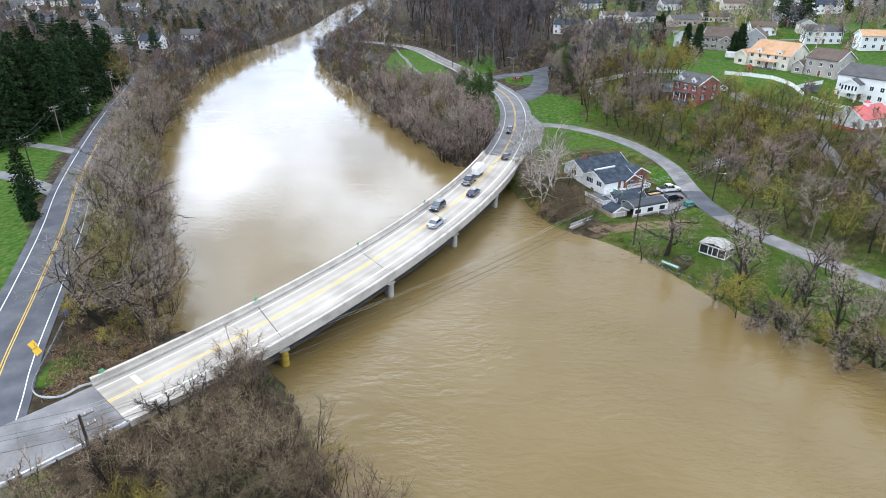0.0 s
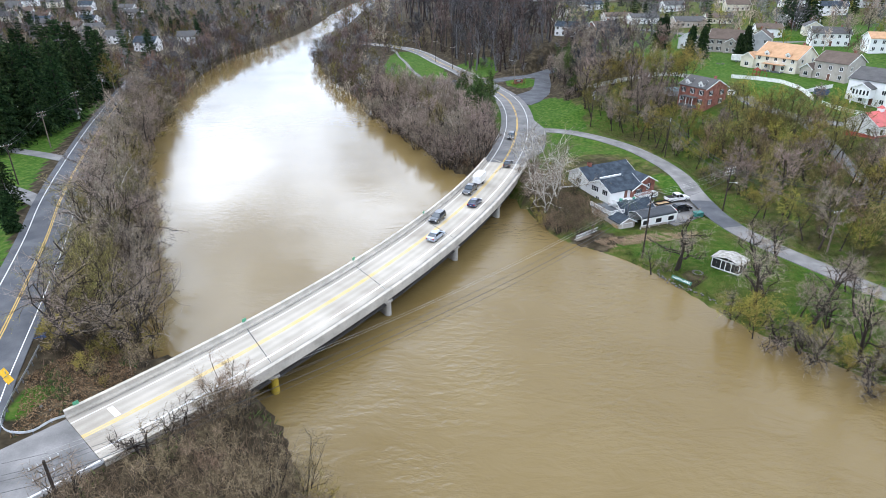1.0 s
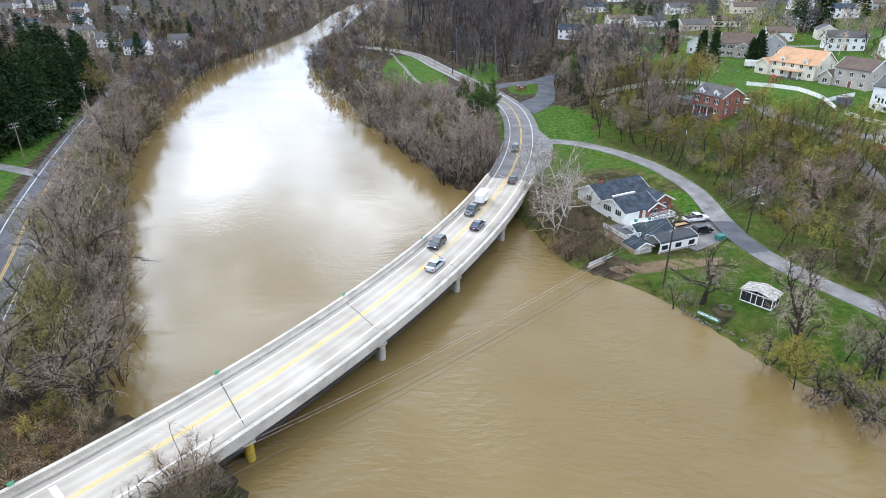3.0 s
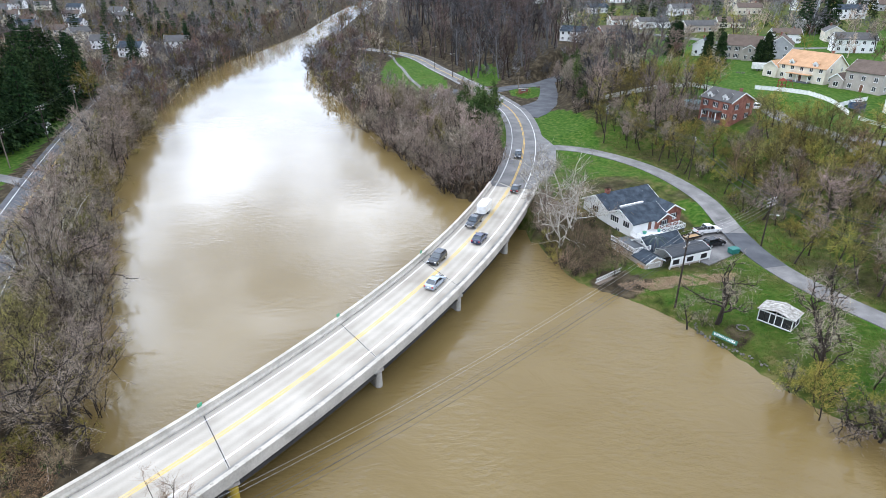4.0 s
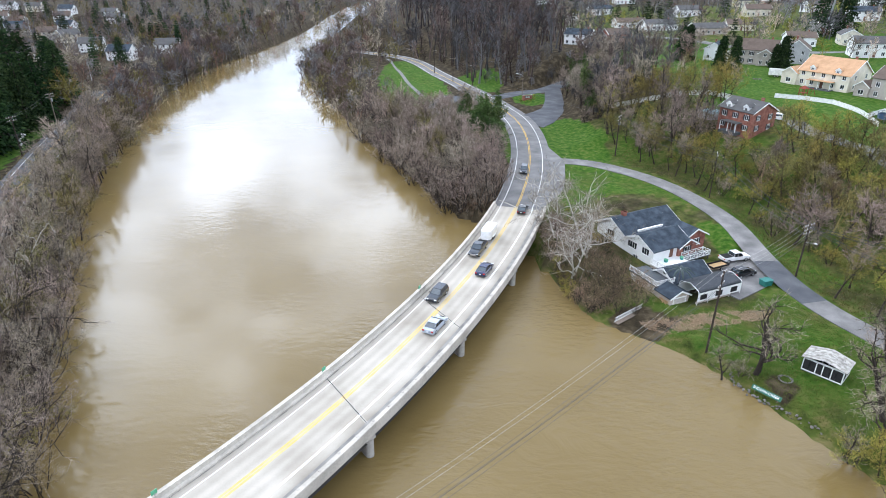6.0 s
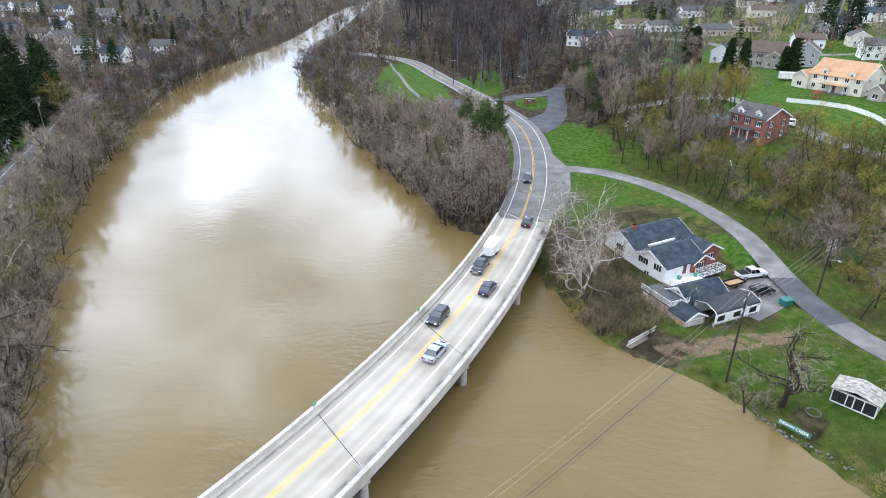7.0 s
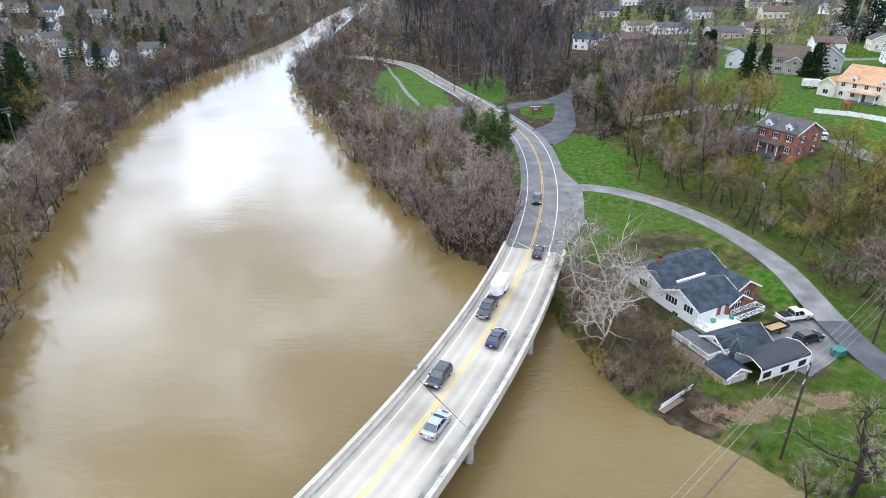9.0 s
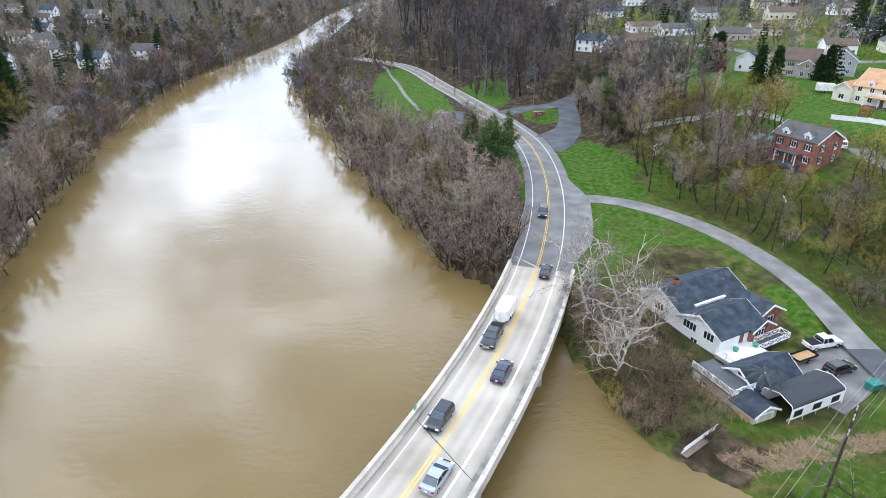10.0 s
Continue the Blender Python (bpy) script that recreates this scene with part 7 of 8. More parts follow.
part("chassis", boxes((-2.6, 2.4, -0.9, 0.9, 0.5, 0.64)), STEEL_DARK, trailer)
for s in (-1, 1):
    for x in (-0.95, -0.1):
        wheel(trailer, x, s * 0.98, 0.33)
    part("mudguard", boxes((-1.45, 0.4, s * 1.08 - 0.1, s * 1.08 + 0.1, 0.66, 0.76), bevel=0.03), PAINT["white"], trailer)
    part("tail_light", boxes((-2.63, -2.58, s * 0.85 - 0.08, s * 0.85 + 0.08, 0.75, 1.0)), LAMP_RED, trailer)
for z in (0.9, 1.2):
    part("side_bar", boxes((1.0, 1.9, -1.075, -1.055, z + 0.3, z + 0.42)), PAINT["grey"], trailer, "grey lettering bar")

# parked by the house
car(pose(55.6, 117.5, 1.08, 0, 0, 15), "pickup", "white", "white crew-cab pickup parked by the ramp", "pickup truck")
car(pose(54.6, 111.4, 1.08, 0, 0, 22), "suv", "black", "black off-roader parked behind the carport")
car(pose(93, 181, 13.3, 0, 0, 60), "suv", "white", "white car parked beside the brick house")
ut = empty("utility_trailer", pose(51, 114.2, 1.05, 0, 0, 24), "low black utility trailer with plank sides", "trailer")
part("bed", boxes((-2.0, 2.0, -0.9, 0.9, 0.55, 0.65)), WOOD_TAN, ut)
for y in (-0.9, 0.9):
    part("side", boxes((-2.0, 2.0, y - 0.03, y + 0.03, 0.65, 1.0)), RUBBER, ut)
    wheel(ut, 0, y * 1.1, 0.32)
for x in (-2.0, 2.0):
    part("end_board", boxes((x - 0.03, x + 0.03, -0.9, 0.9, 0.65, 1.0)), RUBBER, ut)
bin_ = empty("dumpster", pose(56.9, 107.6, 1.08, 0, 0, 20), "teal plastic dumpster with a lid", "bin")
TEAL = material("teal_bin", (0.02, 0.17, 0.15), 0.5, scale=2)
part("body", shell([(-0.85, 0.12), (-0.95, 1.15), (0.95, 1.0), (0.85, 0.12)], 0.65, -0.05, 0.1, 1.1, 0.04), TEAL, bin_)
part("lid", boxes((-1.0, 1.0, -0.72, 0.72, 1.12, 1.2), bevel=0.03), TEAL, bin_)
for x in (-0.6, 0.6):
    for y in (-0.5, 0.5):
        part("castor", tube(bmesh.new(), (x - 0.04, y, 0.08), (x + 0.04, y, 0.08), 0.09, sides=10), RUBBER, bin_)

# ---------------------------------------------------------------- poles and wires
POLE_WOOD = material("dark_creosoted_wood", (0.055, 0.042, 0.035), 0.9, scale=1.2, fine=12, bump=0.3)
POLE_PALE = material("weathered_grey_wood", (0.20, 0.16, 0.13), 0.9, scale=1.2, fine=12, bump=0.3)
INSULATOR = material("pale_insulator", (0.60, 0.60, 0.60), 0.3, scale=3)
CABLE = material("dark_cable", (0.05, 0.05, 0.052), 0.6, scale=1)
CABLE_PALE = material("bright_aluminium_wire", (0.45, 0.44, 0.41), 0.5, 0.2, scale=1)


def pole(x, y, tall, turn, label, arms=(0.3,), wood=POLE_WOOD, can=False, lamp=False, z=None, r=0.17, arm=1.3, steel=True):
    zz = height(x, y) if z is None else z
    ob = empty("utility_pole", pose(x, y, zz, 0, 0, turn), label, "utility pole", "utility poles")
    part("shaft", tube(bmesh.new(), (0, 0, -0.5), (0, 0, tall), r, r * 0.7, 10), wood, ob)
    for d in arms:
        part("cross_arm", boxes((-arm, arm, -0.06, 0.06, tall - d - 0.07, tall - d + 0.07)), POLE_PALE, ob)
        for k in (-arm + 0.1, -arm * 0.4, arm * 0.4, arm - 0.1):
            part("insulator", tube(bmesh.new(), (k, 0, tall - d + 0.07), (k, 0, tall - d + 0.3), 0.07, 0.045, 8), INSULATOR, ob)
        for s in (-1, 1):
            part("brace", tube(bmesh.new(), (s * arm * 0.55, 0.04, tall - d - 0.05), (0, 0.04, tall - d - 0.75), 0.025, sides=4), STEEL_DARK, ob)
    if can:
        part("transformer", tube(bmesh.new(), (0.38, 0, tall - 2.6), (0.38, 0, tall - 1.7), 0.26, sides=14), GALV, ob)
        part("bracket", boxes((0.1, 0.3, -0.05, 0.05, tall - 2.3, tall - 2.0)), STEEL_DARK, ob)
    if lamp:
        part("lamp_arm", tube(bmesh.new(), (0, 0, tall - 3.4), (0.2, -1.5, tall - 3.0), 0.04, sides=6), GALV, ob)
        part("lamp_head", boxes((0.02, 0.38, -1.95, -1.45, tall - 3.08, tall - 2.95), bevel=0.03), INSULATOR, ob)
    return Vector((x, y, zz + tall))


A = pole(38.8, 87.9, 13.4, 50, "tall dark wooden utility pole on the lawn", (0.35, 2.2), can=False, z=0.75)
B = pole(63.3, 109.8, 10.6, 30, "dark wooden utility pole with a lamp on the slope", (0.2, 0.9, 1.6), lamp=True)
C = pole(62.0, 146.5, 10.6, 70, "slim dark utility pole with a wide cross-arm", (0.15,), r=0.13, arm=1.7)
D = pole(47.6, 176.5, 11.2, 60, "dark wooden utility pole with a transformer", (0.3, 1.1), can=True)
E_ = pole(75.5, 89.5, 8.6, 20, "weathered grey utility pole on the slope", (0.2,), wood=POLE_PALE)
N = pole(-35.9, 23.0, 8.9, 48, "dark utility pole in the roadside brush", (0.3, 1.6), wood=POLE_WOOD, z=3.4, r=0.19)
L1 = pole(-102.6, 120.8, 10, 60, "weathered utility pole across the bank road", (0.3,), wood=POLE_WOOD)
L2 = pole(-114.4, 154.2, 10.5, 65, "weathered utility pole with stacked arms", (0.3, 1.2), wood=POLE_PALE)
L3 = pole(-117.5, 177.4, 11, 65, "dark utility pole before the conifers", (0.3, 1.2))
L4 = pole(-124.0, 206.5, 11.5, 65, "pale utility pole with stacked arms", (0.3, 1.2), wood=POLE_PALE, can=True)
M1 = pole(4.3, 287, 10.5, 30, "utility pole beside the main road", (0.3,))
M2 = pole(12.6, 279.5, 8.5, 30, "slim utility pole beside the main road", (0.2,))
M3 = pole(-4.2, 311, 10.5, 30, "utility pole beside the wooded road", (0.3,))


def wire(a, b, sag, r=0.018, mat=CABLE, label="overhead cable sagging between poles"):
    """A cable that hangs between two points."""
    ob = bpy.data.curves.new("wire", "CURVE")
    ob.dimensions, ob.bevel_depth, ob.bevel_resolution = "3D", r, 1
    n = 24
    sp = ob.splines.new("POLY")
    sp.points.add(n)
    for i in range(n + 1):
        k = i / n
        p = a.lerp(b, k)
        sp.points[i].co = (p.x, p.y, p.z - 4 * sag * k * (1 - k), 1)
    ob.materials.append(mat)
    tmp = bpy.data.objects.new("wire", ob)
    me = bpy.data.meshes.new_from_object(tmp)
    bpy.data.objects.remove(tmp)
    return tagged(new("wire", me), label, "cable", "overhead cables")


def across(a, b, rows):
    d = (b - a).normalized()
    s = Vector((d.y, -d.x, 0)).normalized()
    for off, drop, sag, r, mat in rows:
        o = s * off - Vector((0, 0, drop))
        wire(a + o, b + o, sag, r, mat)


across(N + Vector((0, 0, 0.2)), A + Vector((0, 0, -0.1)), ((-1.2, 0.2, 2.6, 0.011, CABLE_PALE), (-0.5, 0.2, 2.4, 0.012, CABLE_PALE), (0.5, 0.2, 2.9, 0.016, CABLE), (1.2, 0.2, 2.5, 0.014, CABLE), (0.1, 2.3, 2.2, 0.032, CABLE), (-0.1, 3.0, 2.6, 0.02, CABLE)))
across(A, B, ((-1.1, 0.1, 1.0, 0.011, CABLE_PALE), (-0.4, 0.1, 1.1, 0.011, CABLE_PALE), (0.4, 0.1, 0.9, 0.011, CABLE_PALE), (1.1, 0.1, 1.0, 0.011, CABLE_PALE), (0.1, 2.3, 1.0, 0.03, CABLE)))
across(B, C, ((-0.8, 0.1, 1.0, 0.042, CABLE), (0.8, 0.1, 1.1, 0.042, CABLE), (0.0, 2.0, 1.2, 0.046, CABLE)))
across(C, D, ((-0.8, 0.1, 0.9, 0.042, CABLE), (0.8, 0.1, 1.0, 0.042, CABLE), (0.0, 2.0, 1.0, 0.046, CABLE)))
across(B, E_, ((0, 0.2, 0.8, 0.042, CABLE), (0.7, 0.2, 0.9, 0.042, CABLE)))
across(B, Vector((112, 62, 16)), ((-0.6, 0.4, 1.4, 0.042, CABLE), (0.6, 0.4, 1.6, 0.042, CABLE)))
across(D, M1, ((0, 0.4, 2.4, 0.02, CABLE), (0.8, 0.2, 2.2, 0.018, CABLE)))
across(M1, M3, ((0, 0.3, 0.6, 0.018, CABLE), (0.8, 0.3, 0.7, 0.018, CABLE)))
across(L1, L2, ((-0.7, 0.1, 0.9, 0.018, CABLE), (0.7, 0.1, 1.0, 0.018, CABLE)))
across(L2, L3, ((-0.7, 0.1, 0.7, 0.018, CABLE), (0.7, 0.1, 0.8, 0.018, CABLE)))
across(L3, L4, ((-0.7, 0.1, 0.8, 0.018, CABLE), (0.7, 0.1, 0.8, 0.018, CABLE)))
across(Vector((-82, 10, 13)), N, ((-1.2, 0.2, 1.2, 0.014, CABLE), (0.4, 0.2, 1.3, 0.014, CABLE), (1.2, 0.2, 1.2, 0.014, CABLE), (0.1, 2.4, 1.2, 0.02, CABLE)))

lamp = empty("street_lamp", pose(30.6, 252, height(30.6, 252), 0, 0, 150), "slim street lamp with a long curved arm", "street lamp")
part("post", tube(bmesh.new(), (0, 0, -0.3), (0, 0, 8.6), 0.11, 0.07, 10), POLE_PALE, lamp)
part("arm", tube(bmesh.new(), (0, 0, 8.5), (2.3, 0, 9.0), 0.05, sides=8), GALV, lamp)
part("lamp_head", boxes((2.2, 2.9, -0.14, 0.14, 8.92, 9.08), bevel=0.04), INSULATOR, lamp)
for x, y in ((186, 326), (189.5, 325)):
    tw = empty("transmission_pole", pose(x, y, height(x, y), 2.5, 3, 0), "tall pale transmission pole with cross-arms", "power pole", "transmission poles")
    part("shaft", tube(bmesh.new(), (0, 0, -0.5), (0, 0, 42), 0.45, 0.25, 10), GALV, tw)
    for z in (22, 27, 32, 37):
        part("cross_arm", boxes((-2.2, 2.2, -0.1, 0.1, z - 0.1, z + 0.1)), GALV, tw)

# ---------------------------------------------------------------- the lawn by the water
gz = empty("gazebo", pose(53.1, 82.4, height(53.1, 82.4) - 0.02, 0, 0, -46.7), "small white screened garden pavilion with low roof", "gazebo")
GX, GY = 2.5, 1.65
SCREEN_DARK = material("dark_insect_screen", (0.035, 0.035, 0.036), 0.8, scale=4)
part("floor", boxes((-GX, GX, -GY, GY, -0.2, 0.12), bevel=0.02), WOOD_GREY, gz)
for x in (-GX, -GX / 3, 0, GX / 3 * 1.3, GX):
    for y in (-GY, GY):
        part("post", boxes((x - 0.07, x + 0.07, y - 0.07, y + 0.07, 0.12, 2.1)), TRIM, gz)
for y in (-GY, GY):
    for z in (0.2, 2.05):
        part("rail", boxes((-GX, GX, y - 0.055, y + 0.055, z - 0.1, z + 0.1)), TRIM, gz)
    for i in range(6):
        x = -GX + (i + 0.5) * GX / 3
        part("screen", boxes((x - 0.38, x + 0.38, y - 0.01, y + 0.01, 0.3, 1.95)), SCREEN_DARK, gz)
for x in (-GX, GX):
    for z in (0.2, 2.05):
        part("rail", boxes((x - 0.055, x + 0.055, -GY, GY, z - 0.1, z + 0.1)), TRIM, gz)
    part("post", boxes((x - 0.06, x + 0.06, -0.06, 0.06, 0.12, 2.1)), TRIM, gz)
    for y in (-0.8, 0.8):
        part("screen", boxes((x - 0.01, x + 0.01, y - 0.72, y + 0.72, 0.3, 1.95)), SCREEN_DARK, gz)
ROOF_PALE = material("lichened_white_roof", (0.62, 0.61, 0.58), 0.8, tones=((0.22, 0.205, 0.185), (0.38, 0.365, 0.335), (0.56, 0.545, 0.51)), scale=1.8, fine=10)
bm = bmesh.new()
prism(bm, [(-GX - 0.35, 2.12), (0, 2.75), (GX + 0.35, 2.12), (GX + 0.35, 2.2), (0, 2.86), (-GX - 0.35, 2.2)], -GY - 0.3, GY + 0.3)
part("roof", bm, ROOF_PALE, gz)
for s in (-1, 1):
    for k in range(1, 6):
        y = -GY - 0.3 + k * (2 * GY + 0.6) / 6
        part("roof_seam", tube(bmesh.new(), (0, y, 2.87), (s * (GX + 0.35), y, 2.21), 0.025, sides=4), ROOF_PALE, gz)

sign = empty("river_sign", pose(42.9, 78.0, 1.05, 0, 0, -50.5), "long green board lettered INDIAN CREEK by the bank", "sign")
BOARD_GREEN = material("green_board", (0.008, 0.11, 0.065), 0.5, scale=1.5)
tilt = pose(0, 0, 0, 50, 0, 0)
bd = part("board", boxes((-1.95, 1.95, -0.34, 0.34, -0.03, 0.03), bevel=0.01), BOARD_GREEN, sign)
bd.matrix_basis = tilt
tc = bpy.data.curves.new("letters", "FONT")
tc.body, tc.size, tc.align_x, tc.align_y, tc.extrude = "INDIAN CREEK", 0.52, "CENTER", "CENTER", 0.01
tmp = bpy.data.objects.new("letters", tc)
tm = bpy.data.meshes.new_from_object(tmp)
bpy.data.objects.remove(tmp)
if not tm.materials:
    tm.materials.append(TRIM)
else:
    tm.materials[0] = TRIM
lt = part("letters", tm, None, sign, "white painted capital letters")
lt.matrix_basis = tilt @ pose(0, 0, 0.042)
for x in (-1.5, 1.5):
    part("stake", boxes((x - 0.05, x + 0.05, 0.02, 0.12, -0.9, 0.2)), POLE_PALE, sign)

STONE = material("grey_field_stone", (0.30, 0.28, 0.26), 0.9, tones=((0.10, 0.092, 0.082), (0.17, 0.158, 0.145), (0.28, 0.262, 0.24)), scale=1.2, fine=7, bump=0.4, vary=0.3)
rock_r = random.Random(12)
rock_meshes = []
for i in range(4):
    bm = bmesh.new()
    bmesh.ops.create_icosphere(bm, subdivisions=1, radius=0.5)
    for v in bm.verts:
        v.co *= rock_r.uniform(0.7, 1.15)
        v.co.z *= 0.7
    me = bpy.data.meshes.new("stone")
    bm.to_mesh(me)
    bm.free()
    me.materials.append(STONE)
    rock_meshes.append(me)


def stone(parent, x, y, z, s):
    ob = new("stone", rock_meshes[rock_r.randrange(4)])
    ob.matrix_basis = pose(x, y, z, rock_r.uniform(0, 40), rock_r.uniform(0, 40), rock_r.uniform(0, 360)) @ Matrix.Diagonal((s, s * rock_r.uniform(0.7, 1.1), s * rock_r.uniform(0.6, 0.9), 1))
    ob.parent = parent


ring = empty("fire_ring", pose(46.9, 80.9, height(46.9, 80.9)), "ring of grey field stones round a fire pit", "fire pit")
for k in range(16):
    stone(ring, 0.85 * math.cos(k * 0.393), 0.85 * math.sin(k * 0.393), 0.1, rock_r.uniform(0.34, 0.5))
bank = empty("stone_edging", pose(0, 0, 0), "rough stone edging along the flooded bank", "stone wall")
edge = spline([(40.4, 83.0), (40.0, 81.0), (41.0, 79.0), (43.0, 76.2), (45.2, 73.2), (46.6, 71.2)], 0.45)
for p in edge:
    for k in range(2):
        x, y = p[0] + rock_r.uniform(-0.25, 0.45), p[1] + rock_r.uniform(-0.25, 0.45)
        stone(bank, x, y, 0.12 + 0.3 * k, rock_r.uniform(0.32, 0.6))

dock = empty("dock_railing", pose(27.4, 96.4, 0.5, 0, -4, 34), "white timber railing leaning beside the water", "railing")
for i in range(10):
    part("picket", tube(bmesh.new(), (0.3 + i * 0.62, 0.05, 0.0), (0.55 + i * 0.62, -0.15, 0.95), 0.06, sides=4), TRIM, dock)
for z, y in ((0.92, -0.14), (0.08, 0.05)):
    part("rail", tube(bmesh.new(), (0.0, y, z), (6.6, y, z), 0.06, sides=4), TRIM, dock)
part("tread", boxes((0.0, 6.6, -0.75, 0.1, -0.12, -0.02)), POLE_PALE, dock)

drive = ribbon("road", spline([(47.5, 106.8), (52, 109.8), (56, 112.8), (60.4, 116)], 1.0), (-5.2, 5.0), 1.06, ASPHALT_OLD, "pale worn asphalt parking area beside the house", thick=0.3)
patch_at = [i for i, p in enumerate(SIDE_ROAD) if 101 < p[1] < 117.5]
patch = ribbon("road_patch", SIDE_ROAD[patch_at], (-2.37, 2.52), np.interp(np.array(patch_at) / (len(SIDE_ROAD) - 1), np.linspace(0, 1, 10), ROAD_Z[id(SIDE_ROAD)]) + 0.02, ASPHALT_DARK, parent=side_road, thick=0.03)

# ---------------------------------------------------------------- road-side things
chev = empty("warning_signs", pose(-54.6, 43.6, height(-54.6, 43.6), 0, 0, -20), "pair of yellow diamond warning boards on a post", "road sign")
part("post", tube(bmesh.new(), (0, 0, -0.3), (0, 0, 2.7), 0.045), GALV, chev)
SIGN_YELLOW = material("yellow_road_sign", (0.85, 0.48, 0.02), 0.5, scale=2)
for z, x in ((2.35, -0.25), (1.45, 0.25)):
    bd = part("board", boxes((-0.48, 0.48, -0.02, 0.02, -0.48, 0.48), bevel=0.015), SIGN_YELLOW, chev)
    bd.matrix_basis = pose(x, -0.06, z, -35, 45, 0)
bl = empty("blue_marker", pose(-57.2, 54.6, height(-57.2, 54.6)), "ragged blue plastic tangled on the guard rail", "litter")
part("sheet", bare_tree(301, 1.4, 0.9, limbs=8, subs=3, twigs=3, first=0.1, twig=0.3, girth=0.03, twig_wide=0.2).meshes(STEEL_DARK, material("blue_plastic", (0.03, 0.10, 0.30), 0.5))[1], None, bl)
part("post", tube(bmesh.new(), (0, 0, -0.3), (0, 0, 1.2), 0.04), GALV, bl)
for x, y, s in ((-48.6, 40.0, 0.6), (-47.0, 39.2, 0.4)):
    rk = empty("rock", pose(x, y, height(x, y)), "pale rock lying on the grass corner", "rock", "corner rocks")
    stone(rk, 0, 0, 0.1, s)
stop = ribbon("stop_bar", [tuple(on_arc(END_S + 0.9, o))[:2] for o in (-2.9, -0.6)], (-0.35, 0.35), DECK_Z + 0.013, PAINT_WHITE, parent=road_south, thick=0.012)

bs = empty("entrance_sign", pose(32.2, 248.2, height(32.2, 248.2), 0, 0, 8), "low brick entrance sign in a planted island", "sign")
part("wall", boxes((-1.9, 1.9, -0.25, 0.25, -0.3, 1.7), bevel=0.02), BRICK, bs)
part("cap", boxes((-2.0, 2.0, -0.32, 0.32, 1.7, 1.82), bevel=0.02), CONCRETE, bs)
part("plaque", boxes((-1.1, 1.1, -0.3, -0.24, 0.7, 1.45), bevel=0.01), SHUTTER, bs, "dark plaque")
for z in (0.9, 1.2):
    part("lettering_bar", boxes((-0.8, 0.8, -0.32, -0.29, z - 0.05, z + 0.07)), TRIM, bs, "pale bar of lettering")
for x, y in ((29.5, 246), (31, 245), (33, 244.5), (34.5, 246.5), (30, 248.5), (35, 250)):
    plant("shrub_budding", x, y, 0.32)


def vinyl_fence(pts, tall=1.5, label="white vinyl panel fence on the hillside", solid=True):
    ob = empty("fence", pose(0, 0, 0), label, "fence", "white garden fences")
    for a, b in zip(pts, pts[1:]):
        a, b = np.array(a, float), np.array(b, float)
        n = max(1, round(float(np.linalg.norm(b - a)) / 2.4))
        yaw = math.degrees(math.atan2(*(b - a)[::-1]))
        for i in range(n):
            p, q = a + (b - a) * i / n, a + (b - a) * (i + 1) / n
            z = height(*p) - 0.05
            ln = float(np.linalg.norm(q - p))
            m = pose(p[0], p[1], z, 0, 0, yaw)
            tilt_m = Matrix.Identity(4)
            tilt_m[2][0] = (height(*q) - height(*p)) / ln
            po = part("post", boxes((-0.07, 0.07, -0.07, 0.07, -0.8, tall + 0.1)), TRIM, ob)
            po.matrix_basis = m
            bm = boxes((0.07, ln - 0.07, -0.025, 0.025, -0.4, tall)) if solid else boxes(*[(0.07, ln - 0.07, -0.03, 0.03, z0, z0 + 0.16) for z0 in (0.25, 0.65, 1.05)])
            bmesh.ops.transform(bm, matrix=tilt_m, verts=bm.verts)
            pn = part("panel", bm, TRIM, ob)
            pn.matrix_basis = m


vinyl_fence([(53, 213), (56.5, 211), (68, 205), (83.5, 205.5), (87.5, 198.5)])
vinyl_fence([(100.8, 200), (108, 196), (112.6, 190), (114, 178), (113.5, 170)], 1.3)
vinyl_fence([(114, 176), (121, 180), (126.5, 183)], 1.3)
vinyl_fence([(114.5, 167), (117.5, 162.5), (122, 157)], 1.2, "white post-and-rail fence below the lawn", False)
pool = empty("swimming_pool", pose(77, 188, height(77, 188)), "round above-ground pool with a blue cover", "pool")
part("wall", tube(bmesh.new(), (0, 0, -0.6), (0, 0, 1.2), 3.4, sides=32), SIDING_GREY, pool)
part("cover", tube(bmesh.new(), (0, 0, 1.2), (0, 0, 1.26), 3.3, 3.2, 32), material("blue_pool_cover", (0.10, 0.28, 0.32), 0.4), pool)
tramp = empty("trampoline", pose(117.5, 173.5, height(117.5, 173.5)), "dark round trampoline with a blue safety net", "trampoline")
bm = bmesh.new()
for k in range(24):
    a0, a1 = 6.2832 * k / 24, 6.2832 * (k + 1) / 24
    tube(bm, (2.1 * math.cos(a0), 2.1 * math.sin(a0), 0.9), (2.1 * math.cos(a1), 2.1 * math.sin(a1), 0.9), 0.05, sides=6)
part("frame", bm, STEEL_DARK, tramp)
part("mat", tube(bmesh.new(), (0, 0, 0.86), (0, 0, 0.9), 2.0, sides=24), RUBBER, tramp, "black jumping mat")
NET_BLUE = material("blue_safety_net", (0.03, 0.07, 0.13), 0.7, scale=2)
